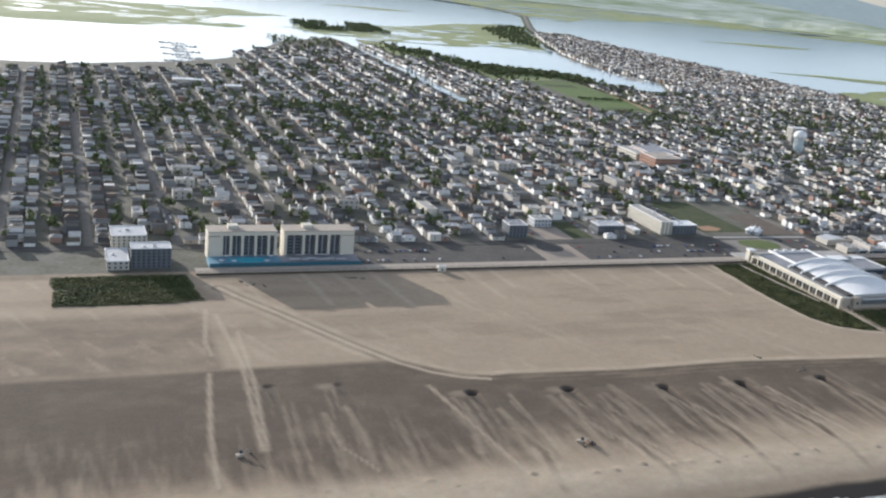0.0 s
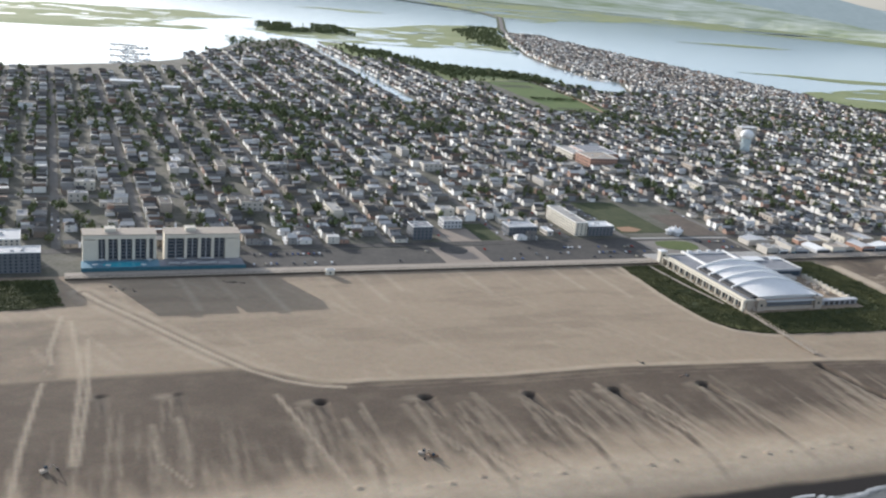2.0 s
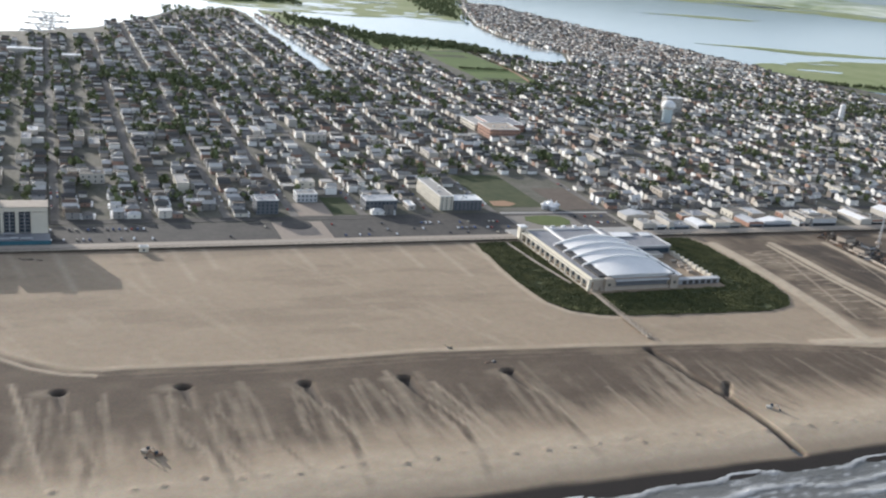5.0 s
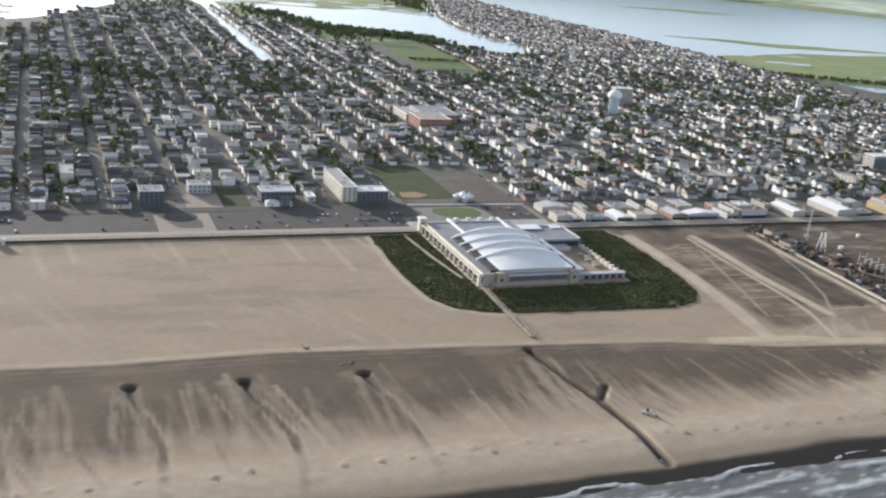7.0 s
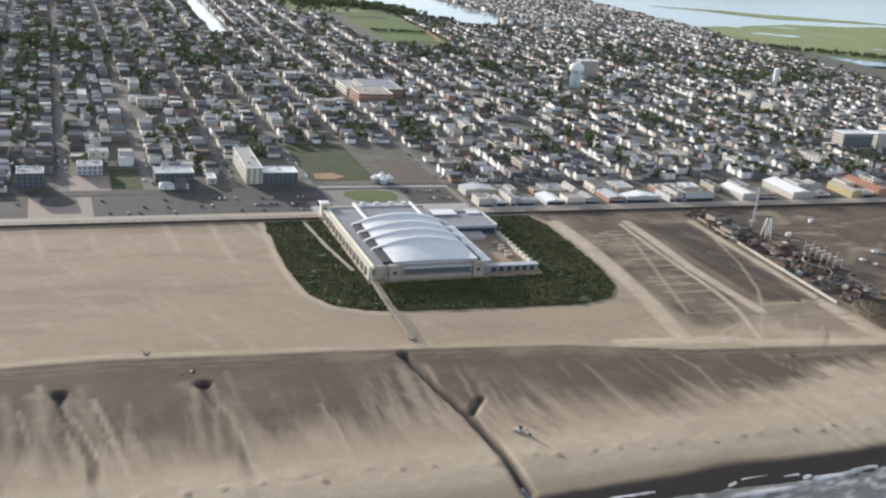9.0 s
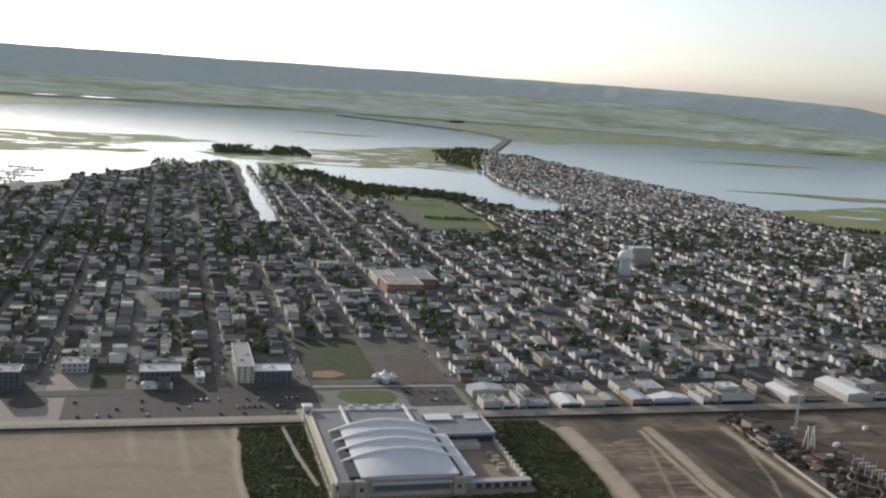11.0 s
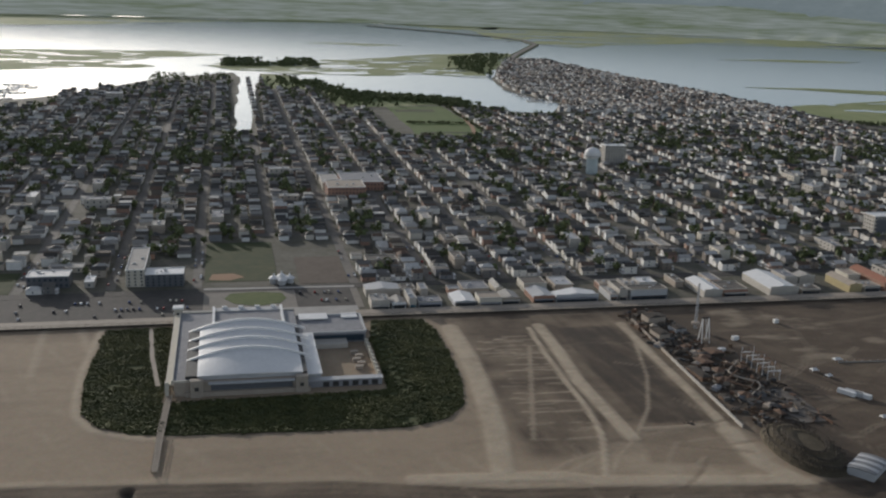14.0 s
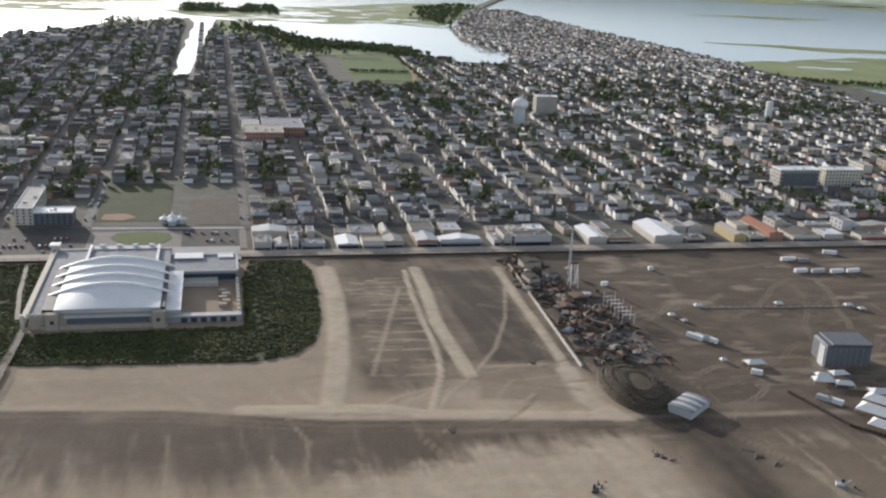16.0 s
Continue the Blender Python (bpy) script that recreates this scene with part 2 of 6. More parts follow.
def outline(points, rough=0.0, step=20.0, seed=0):
    """A closed outline, drawn finer and made uneven."""
    out = []
    for (x0, y0), (x1, y1) in zip(points, points[1:] + points[:1]):
        n = max(1, int(math.hypot(x1 - x0, y1 - y0) / step))
        for k in range(n):
            x, y = x0 + (x1 - x0) * k / n, y0 + (y1 - y0) * k / n
            v = noise.noise_vector((x / step / 2.3, y / step / 2.3, seed * 7.3)) + 0.5 * noise.noise_vector((x / step, y / step, seed))
            out.append((x + rough * v.x, y + rough * v.y))
    return out


def slab(name, points, z0, z1, material, label="", category="", kind="structure", rough=0.0, step=20.0, seed=0):
    """A flat sheet with a thickness inside an outline."""
    pts = outline(points, rough, step, seed) if rough else points
    bm = bmesh.new()
    top = [bm.verts.new((x, y, z1)) for x, y in pts]
    low = [bm.verts.new((x, y, z0)) for x, y in pts]
    for tri in tessellate_polygon([[Vector((x, y, 0)) for x, y in pts]]):
        a, b, c = (top[i] for i in tri)
        up = (b.co - a.co).cross(c.co - a.co).z > 0
        bm.faces.new((a, b, c) if up else (a, c, b))
    around = sum(x0 * y1 - x1 * y0 for (x0, y0), (x1, y1) in zip(pts, pts[1:] + pts[:1])) > 0
    for k in range(len(pts)):
        j = (k + 1) % len(pts)
        bm.faces.new((top[k], low[k], low[j], top[j]) if around else (top[k], top[j], low[j], low[k]))
    me = bpy.data.meshes.new(name)
    bm.to_mesh(me)
    bm.free()
    me.materials.append(material)
    return tagged(new(name, me), label, category, kind=kind)


def rect(x0, x1, y0, y1):
    return [(x0, y0), (x1, y0), (x1, y1), (x0, y1)]


def inside(x, y, poly):
    hit = False
    for (x0, y0), (x1, y1) in zip(poly, poly[1:] + poly[:1]):
        if (y0 > y) != (y1 > y) and x < (x1 - x0) * (y - y0) / (y1 - y0) + x0:
            hit = not hit
    return hit


# ---- ground, water and the far shore ----
tagged(part("ground", boxes((-5000, 6000, -2600, 4600, -6, -4)), m_marsh, None), "flat sandy bed under beach, town and bay", "ground", kind="structure")
slab("bay", [(-4500, 640), (5500, 560), (5500, 4450), (-4500, 4450)], -3.0, -0.6, m_bay, "calm pale blue bay water reflecting the evening sky", "water")

TOWN = [(-900, 8), (900, 8), (1000, 300), (925, 690), (872, 828), (856, 945), (846, 1060), (832, 1170), (815, 1270), (803, 1380), (790, 1490), (780, 1620), (765, 1730), (735, 1800), (690, 1760), (640, 1640),
        (572, 1440), (520, 1260), (500, 1110), (515, 1020), (540, 935), (488, 828), (440, 830), (410, 890), (392, 930), (392, 1000), (340, 1005), (290, 1000), (245, 1045), (215, 1125), (187, 1215), (168, 1315), (118, 1330), (112, 1250), (84, 660), (66, 660),
        (80, 1250), (70, 1340), (-40, 1230), (-90, 1130), (-180, 960), (-250, 900), (-400, 830), (-900, 800)]
slab("town_ground", TOWN, -3.5, 0.0, m_yard, "dark mottled yards and lots between the houses", "ground", rough=5, step=24)

MARSHES = [
    [(30, 1470), (70, 1390), (150, 1340), (225, 1330), (310, 1320), (405, 1375), (525, 1300), (575, 1460), (650, 1670), (690, 1790), (735, 1900), (660, 1920), (540, 1870), (400, 1740), (290, 1670), (210, 1590), (50, 1570)],
    [(-900, 1330), (-300, 1340), (-200, 1400), (-110, 1400), (-60, 1450), (-160, 1530), (-60, 1660), (60, 1730), (-60, 1830), (-350, 1790), (-900, 1760)],
    [(870, 720), (1010, 640), (1600, 620), (2600, 700), (2600, 900), (1550, 1060), (1080, 1000), (890, 900)],
    [(860, 2500), (1000, 2200), (1150, 2350), (1500, 2500), (1900, 2420), (2600, 2000), (3400, 1900), (4800, 2200), (4800, 3900), (2400, 3900), (1400, 3850), (900, 3050)],
    [(-2500, 2500), (-700, 2600), (-300, 2900), (-150, 3100), (200, 3300), (640, 3400), (840, 3050), (1000, 3100), (1300, 3850), (400, 3900), (-2500, 3900)],
    [(1250, 1850), (1500, 1800), (1640, 1850), (1420, 1890)],
    [(250, 2180), (420, 2130), (520, 2160), (380, 2200)],
    [(980, 1200), (1180, 1090), (1500, 1090), (1250, 1160)],
]
for i, pts in enumerate(MARSHES):
    slab("marsh", pts, -2.5, -0.15, m_marsh, "yellow-green salt marsh island with ragged edges in the bay", "marsh", rough=20, step=34, seed=i + 3)
POINT_WOOD = [(500, 1480), (545, 1720), (640, 1860), (700, 1880), (690, 1800), (630, 1660), (562, 1450), (528, 1330)]
# ponds and creeks in the marshes
verts, faces = [], []
for i in range(640):
    base = MARSHES[(0, 0, 3, 1, 1, 3, 3, 2, 3, 4, 4, 3, 0)[i % 13]]
    xs, ys = [p[0] for p in base], [p[1] for p in base]
    x, y = rng.uniform(min(xs), max(xs)), rng.uniform(min(ys), max(ys))
    if not inside(x, y, base) or x > 3600:
        continue
    if inside(x, y, POINT_WOOD):
        continue
    w, h = (rng.uniform(30, 210), rng.uniform(12, 46)) if y > 1900 else (rng.uniform(9, 44), rng.uniform(4, 13))
    if i % 13 == 0 and 240 < x < 420:
        w, h = rng.uniform(30, 60), rng.uniform(14, 30)
    pts = outline([(x + w * math.cos(a), y + h * math.sin(a)) for a in np.linspace(0, 2 * math.pi, 9)[:-1]], 8 if y > 1900 else 3, 16 if y > 1900 else 9, i)
    k = len(verts)
    verts += [(px, py, 0.02 + 0.004 * (i % 5)) for px, py in pts]
    faces += [tuple(k + j for j in tri) for tri in tessellate_polygon([[Vector((px, py, 0)) for px, py in pts]])]
tagged(new("tidal_ponds", mesh_of("tidal_ponds", verts, faces, m_bay)), "shallow bright tidal ponds scattered in the marsh", "ponds", kind="stuff")

# the far marsh rises gently towards the wooded mainland that closes the view
turns = np.radians(np.linspace(-42, 72, 150))


def far_ring(name, rings, material, label, seed):
    """A band of rising ground round the far side of the bay: (radius, share of the way from the woods' foot to their top, share of relief)."""
    bm = bmesh.new()
    rows = []
    for k, (r, share, relief) in enumerate(rings):
        rows.append([])
        for a in turns:
            rr = r + (40 if k == 0 else 8) * noise.noise((a * 45, k, seed))
            x, y = -160 + rr * math.sin(a), -520 + rr * math.cos(a)
            foot = np.interp(math.degrees(a), (0, 10, 20, 30, 36, 42), (-0.031, -0.028, -0.023, -0.022, -0.029, -0.039))
            top = np.interp(math.degrees(a), (0, 10, 30, 38, 42, 48), (-0.006, -0.006, -0.006, -0.009, -0.021, -0.026))
            slope = foot + (top - foot) * share if share >= 0 else foot + (foot + 0.050) * share
            z = 200 + rr * slope + relief * (4 * noise.noise((x / 70, k * 3.1, seed)) + 4 * noise.noise((x / 420, 1.0, 8)))
            rows[-1].append(bm.verts.new((x, y, max(z, -1.0))))
    for a, b in zip(rows, rows[1:]):
        for k in range(len(turns) - 1):
            bm.faces.new((a[k], a[k + 1], b[k + 1], b[k]))
    tagged(part(name, bm, material, None), label, "distance", kind="structure")


far_ring("far_marsh", ((3990, -1.0, 0), (4150, -0.5, 0.3), (4330, 0.0, 0.3)), m_far_marsh, "wide yellow-green marsh before the mainland with a painted haze glow", 5)
far_ring("backdrop", ((4310, -0.1, 0), (4350, 0.12, 1), (4420, 0.4, 1), (4510, 0.75, 1), (4600, 1.0, 0.6)), m_wood_far, "distant wooded mainland with haze painted in as a pale glow", 9)

# ---- beach ----
def near_line(X, Y, pts):
    """The distance from each place to a broken line."""
    d = np.full(X.shape, 1e9)
    for (x0, y0), (x1, y1) in zip(pts, pts[1:]):
        dx, dy = x1 - x0, y1 - y0
        t = np.clip(((X - x0) * dx + (Y - y0) * dy) / (dx * dx + dy * dy), 0, 1)
        d = np.minimum(d, np.hypot(X - x0 - t * dx, Y - y0 - t * dy))
    return d


def value_noise(X, Y, seed, octaves=4):
    """Smooth random relief, about 0 to 1."""
    total, amp, out = 0.0, 1.0, np.zeros(X.shape)
    for o in range(octaves):
        table = np.random.default_rng(seed + o).random((256, 256))
        xi, yi = np.floor(X).astype(int), np.floor(Y).astype(int)
        fx, fy = X - xi, Y - yi
        fx, fy = fx * fx * (3 - 2 * fx), fy * fy * (3 - 2 * fy)
        a, b = table[xi % 256, yi % 256], table[(xi + 1) % 256, yi % 256]
        c, d = table[xi % 256, (yi + 1) % 256], table[(xi + 1) % 256, (yi + 1) % 256]
        out += amp * ((a * (1 - fx) + b * fx) * (1 - fy) + (c * (1 - fx) + d * fx) * fy)
        total, amp, X, Y = total + amp, amp * 0.5, X * 2.03, Y * 2.03
    return out / total


def ramp01(v, a, b):
    t = np.clip((v - a) / (b - a), 0, 1)
    return t * t * (3 - 2 * t)


SAND_ROAD = [(-268, -114), (-245, -133), (-220, -143), (-156, -147), (-90, -146), (20, -155), (94, -163), (150, -177), (255, -188), (420, -200)]
CURVE_PATH = [(-336, -10), (-328, -25), (-312, -50), (-294, -80), (-283, -98), (-269, -119), (-256, -132), (-243, -140), (-228, -144)]
DRAINS = [(-333, -137), (-302, -140), (-245, -156), (-198, -159), (-149, -164), (-106, -166), (-57, -167)]
MAIN_DRAIN = [(23, -156), (27, -185), (31, -208), (33, -235), (32, -256)]

gx = np.concatenate([np.arange(-1500, -440, 20.0), np.arange(-440, 440, 1.35), np.arange(440, 1500, 20.0)])
gy = np.concatenate([np.arange(-330, -268, 6.0), np.arange(-268, 19.5, 1.25)])
X, Y = np.meshgrid(gx, gy, indexing="ij")
n_big, n_mid, n_fine = value_noise(X / 55, Y / 30, 11), value_noise(X / 14, Y / 9, 21), value_noise(X / 3, Y / 3, 31)
streak = value_noise(X / 5.0 + Y / 40, Y / 70, 41)
streak2 = value_noise(X / 2.2 - Y / 25, Y / 60, 51)
# damp, dark sand below the beach road, drying in streaks towards the berm
edge = -212 + 34 * (n_big - 0.5) + 24 * (streak - 0.5) + 8 * (streak2 - 0.5)
road_y = np.interp(gx, [p[0] for p in SAND_ROAD], [p[1] for p in SAND_ROAD])[:, None]
damp_and_shade = ramp01(Y, edge - 14, edge + 20) * ramp01(-Y, -road_y - 1 + 0 * Y, -road_y + 6)
damp_and_shade *= 0.78 + 0.4 * n_mid
light = 0.16 * ramp01(streak, 0.48, 0.75) * ramp01(streak2, 0.4, 0.7) * ramp01(-Y, 150, 190) * ramp01(Y, -225, -195)
# the lots past the dunes: darker worked sand, with pale lanes
lots = ramp01(X, 160, 170) * ramp01(Y, -152 - 6, -146)
blotch = value_noise(X / 17, Y / 12, 261, 5)
slant = value_noise(X / 3.4 + Y / 26, Y / 48, 241)
damp_and_shade = np.maximum(damp_and_shade, lots * (0.78 + 0.9 * (blotch - 0.5) + 0.35 * (slant - 0.5)))
park = ramp01(X, 256, 272) * ramp01(Y, -262 - 24 * n_big, -226) * (0.7 + 0.3 * ramp01(Y, -215, -195))
damp_and_shade = np.maximum(damp_and_shade, park * (0.95 + 0.4 * (n_mid - 0.5)))
FIELD = [(217, -11), (253, -10), (253, -49), (249, -134), (218, -133), (215, -119), (215, -63)]
LOWER_FIELD = [(213, -142), (249, -137), (244, -170), (208, -162)]


def within(X, Y, poly, soft):
    """1 inside an outline, falling to 0 across its edge."""
    hit = np.zeros(X.shape, bool)
    for (x0, y0), (x1, y1) in zip(poly, poly[1:] + poly[:1]):
        if y0 != y1:
            hit ^= ((y0 > Y) != (y1 > Y)) & (X < (x1 - x0) * (Y - y0) / (y1 - y0) + x0)
    d = near_line(X, Y, poly + poly[:1])
    return ramp01(np.where(hit, d, -d), -soft, soft)


core = within(X, Y, FIELD, 5.0) * ramp01(near_line(X, Y, FIELD + FIELD[:1]), 1.5, 7.0 - 3 * n_mid)
damp_and_shade = np.maximum(damp_and_shade, within(X, Y, FIELD, 2.0) * (0.45 + 0.5 * core) * (0.95 + 0.9 * (value_noise(X / 5 + Y / 30, Y / 26, 201) - 0.5)))
damp_and_shade = np.maximum(damp_and_shade, within(X, Y, LOWER_FIELD, 3.0) * (0.6 + 1.1 * (blotch - 0.5)))
lane = np.zeros(X.shape)
for line, wide, much in (([(166, -8), (166, -48), (164, -80), (159, -123), (152, -162)], 4.5, 0.85), ([(212, -10), (211, -45), (208, -84), (209, -114), (210, -141)], 3.0, 1.0),
                         ([(206, -13), (203, -57), (202, -99), (201, -122), (198, -140), (187, -173)], 1.2, 0.9), ([(256, -12), (254, -60), (253, -103), (251, -150)], 2.2, 0.9),
                         ([(251, -140), (250, -168), (258, -186)], 4.5, 0.8), ([(252, -42), (241, -82), (227, -116), (211, -141), (198, -156), (188, -173)], 0.8, 0.5),
                         ([(120, -162), (174, -167), (184, -172), (256, -182)], 3.6, 0.85), ([(199, -38), (171, -137)], 0.9, 0.45), ([(218, -134), (250, -134)], 1.4, 0.5)):
    lane = np.maximum(lane, much * ramp01(-near_line(X, Y, line), -wide * 1.25 - 0.4, -wide * 0.7) * (0.65 + 0.7 * n_mid))
light = np.maximum(light, lane)
for k, y in enumerate((-28, -37, -46, -53, -60, -68, -77, -84, -93, -103, -112, -124, -137)):
    x0, x1 = 184 - 0.12 * (-28 - y) * 1.0, 203 - (0.5 * (y + 100) if y < -100 else 0) * -0.3
    row = near_line(X, Y, [(x0, y), ((x0 + x1) / 2, y - 1.5 + 2 * (k % 2)), (x1, y - 1.5)])
    light = np.maximum(light, 0.55 * ramp01(-row, -1.2, -0.2) * ramp01(n_mid + 0.5 * n_fine, 0.5, 0.85))
q2 = np.random.default_rng(61)
for k in range(34):
    # wheel tracks wandering over the worked sand
    x0, y0 = q2.uniform(175, 440), q2.uniform(-200, 0)
    a = q2.choice([0.0, 0.2, 1.3, 1.55, 1.7, -0.3]) + q2.normal(0, 0.15)
    pts = [(x0, y0)]
    for _ in range(7):
        a += q2.normal(0, 0.22)
        pts.append((pts[-1][0] + 11 * math.cos(a), pts[-1][1] - 11 * math.sin(a)))
    light = np.maximum(light, q2.uniform(0.1, 0.28) * ramp01(-np.abs(near_line(X, Y, pts) - 0.9), -0.9, -0.2) * (Y < 6) * (0.4 + n_mid))
patchy = value_noise(X / 24 + Y / 60, Y / 10, 171)
damp_and_shade = np.clip(damp_and_shade + (ramp01(X, 165, 175) * ramp01(Y, -205, -190)) * 0.35 * (patchy - 0.5), 0, 1)
light = np.maximum(light, 0.4 * ramp01(patchy, 0.6, 0.78) * ramp01(X, 258, 266) * ramp01(Y, -240, -120))
light = np.maximum(light, 0.25 * ramp01(value_noise(X / 5 + Y / 12, Y / 22, 181), 0.6, 0.8) * (Y > road_y + 3) * (X < 165))
pale = ramp01(X, 178, 218) * ramp01(-X, -262, -254) * ramp01(Y, -192, -180) * ramp01(-Y + 14 * (n_big - 0.5), 126, 152)
damp_and_shade = damp_and_shade * (1 - 0.6 * pale)
light = np.maximum(light, 0.45 * pale * ramp01(n_mid, 0.25, 0.55) * (1 - within(X, Y, LOWER_FIELD, 3.0)))
for k in range(12):
    # tracks that wander from the foot of the ramp over the pale sand
    a = q2.choice([-2.5, -2.2, -0.5, -0.2, 0.1]) + q2.normal(0, 0.15)
    pts = [(q2.uniform(196, 238), q2.uniform(-166, -139))]
    for _ in range(5):
        a += q2.normal(0, 0.12)
        pts.append((pts[-1][0] + 7 * math.cos(a), pts[-1][1] + 7 * math.sin(a)))
    d = near_line(X, Y, pts)
    if k % 3:
        light = np.maximum(light, q2.uniform(0.2, 0.4) * ramp01(-d, -1.5, -0.4))
    else:
        light = light * (1 - 0.6 * ramp01(-d, -1.6, -0.4))
        damp_and_shade = np.maximum(damp_and_shade, q2.uniform(0.35, 0.6) * ramp01(-d, -1.6, -0.4))
for k in range(22):
    x0, y0, w = q2.uniform(172, 192), q2.uniform(-140, -24), q2.uniform(5, 14)
    light = np.maximum(light, q2.uniform(0.25, 0.6) * ramp01(-near_line(X, Y, [(x0, y0), (x0 + w / 2, y0 + q2.normal(0, 0.6)), (x0 + w, y0 + q2.normal(0, 1.0))]), -1.2, -0.2) * (0.4 + 0.9 * n_mid))
apron = ramp01(X, 100, 165) * ramp01(-X, -266, -252) * ramp01(-Y, 186, 200 + 10 * n_big)
dried = ramp01(0.9 * blotch + 0.5 * slant + (-Y - 206) / 55 + (X - 190) / 260, 0.48, 0.92)
damp_and_shade = damp_and_shade * (1 - 0.9 * apron * dried)
light = np.maximum(light, 0.85 * apron * dried * (0.2 + 1.1 * slant) * (0.6 + 0.6 * value_noise(X / 30, Y / 3, 221)))
light = np.maximum(light, 0.45 * ramp01(X, 296, 310) * ramp01(-Y, 192, 212) * ramp01(slant + 0.6 * blotch, 0.72, 1.0))
# a dark worn track past the shed towards the sea
worn = near_line(X, Y, [(278, -188), (284, -205), (284, -228), (280, -256)])
damp_and_shade = np.maximum(damp_and_shade, ramp01(-worn - 4 * (n_mid - 0.5), -13, -3) * (0.75 + 0.3 * n_fine))
light = light * (1 - 0.9 * ramp01(-worn, -13, -3))
sullied = 0.6 * ramp01(-worn - 9 * (blotch - 0.5), -15, -5) * (0.5 + 0.8 * slant)
sullied = np.maximum(sullied, 0.4 * ramp01(X, 262, 270) * ramp01(-X, -302, -290) * ramp01(Y, -190, -180) * ramp01(-Y, 0, 10))
for k in range(13):
    x0 = -318 + k * 26 + q2.uniform(-8, 8)
    if x0 < 0:
        light = np.maximum(light, q2.uniform(0.15, 0.45) * ramp01(-near_line(X, Y, [(x0, 10), (x0 + q2.uniform(2, 9), -q2.uniform(20, 48))]), -3.2, -0.4))
light = np.maximum(light, 0.75 * ramp01(-near_line(X, Y, [(-3, 7), (-5, -40), (-4.5, -70), (-2, -92), (5.5, -106), (19, -114), (32, -118)]), -3.0, -0.6))
smudge = value_noise(X / 60, Y / 12, 191, 5)
damp_and_shade = np.maximum(damp_and_shade, 0.22 * ramp01(smudge, 0.5, 0.75) * (Y > road_y + 4) * (X < 165))
west = ramp01(-X, 345, 352) * ramp01(-Y, 40, 52) * ramp01(Y, -200, -180)
damp_and_shade = np.maximum(damp_and_shade, west * (0.42 + 0.6 * (n_mid - 0.4)))
# shade at the foot of the boardwalk, painted as darker sand
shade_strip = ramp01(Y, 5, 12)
damp_and_shade = np.maximum(damp_and_shade, 0.5 * shade_strip * n_mid * 1.4)
d_road = near_line(X, Y, CURVE_PATH + SAND_ROAD[2:])
damp_and_shade = np.maximum(damp_and_shade, np.where(X < -235, 0.4, 0.9) * ramp01(-np.abs(d_road - 2.4), -2.8, -0.8) * (0.5 + n_mid))
light = np.maximum(light, 0.5 * ramp01(-np.abs(d_road - 6.0), -3.2, -1.0) * (Y > road_y) * (n_mid * 1.3))
light = np.maximum(light, 0.75 * ramp01(-near_line(X, Y, CURVE_PATH), -2.0, -0.5))
for line in ([(-347, -42), (-353, -85), (-352, -100)], [(-343, -50), (-340, -110), (-346, -192)], [(-336, -74), (-338, -130), (-344, -192)], [(-356, -120), (-363, -175), (-366, -215)],
             [(-262, -146), (-256, -185), (-249, -232)], [(-194, -186), (-196, -240)], [(-95, -172), (-90, -200), (-85, -236)]):
    light = np.maximum(light, 0.5 * ramp01(-near_line(X, Y, line), -1.8, -0.4))
for k in range(26):
    x0, y0 = q2.uniform(-360, 150), q2.uniform(-200, -160)
    pts = [(x0, y0), (x0 + q2.uniform(-2, 8), y0 - 18), (x0 + q2.uniform(0, 14), y0 - 40)]
    d = near_line(X, Y, pts)
    if k % 2:
        light = np.maximum(light, q2.uniform(0.15, 0.4) * ramp01(-d, -1.3, -0.3))
    else:
        damp_and_shade = np.maximum(damp_and_shade, q2.uniform(0.3, 0.6) * ramp01(-d, -1.6, -0.3))
for k in range(30):
    x0 = q2.uniform(-330, -20)
    top, foot = q2.uniform(-176, -158), q2.uniform(-225, -196)
    d = near_line(X, Y, [(x0, top), (x0 + q2.uniform(-2, 4), (top + foot) / 2), (x0 + q2.uniform(-3, 8), foot)])
    light = np.maximum(light, q2.uniform(0.15, 0.38) * ramp01(-d, -q2.uniform(1.4, 3.4), -0.3) * (0.35 + 1.0 * n_mid))
pit = np.zeros(X.shape)
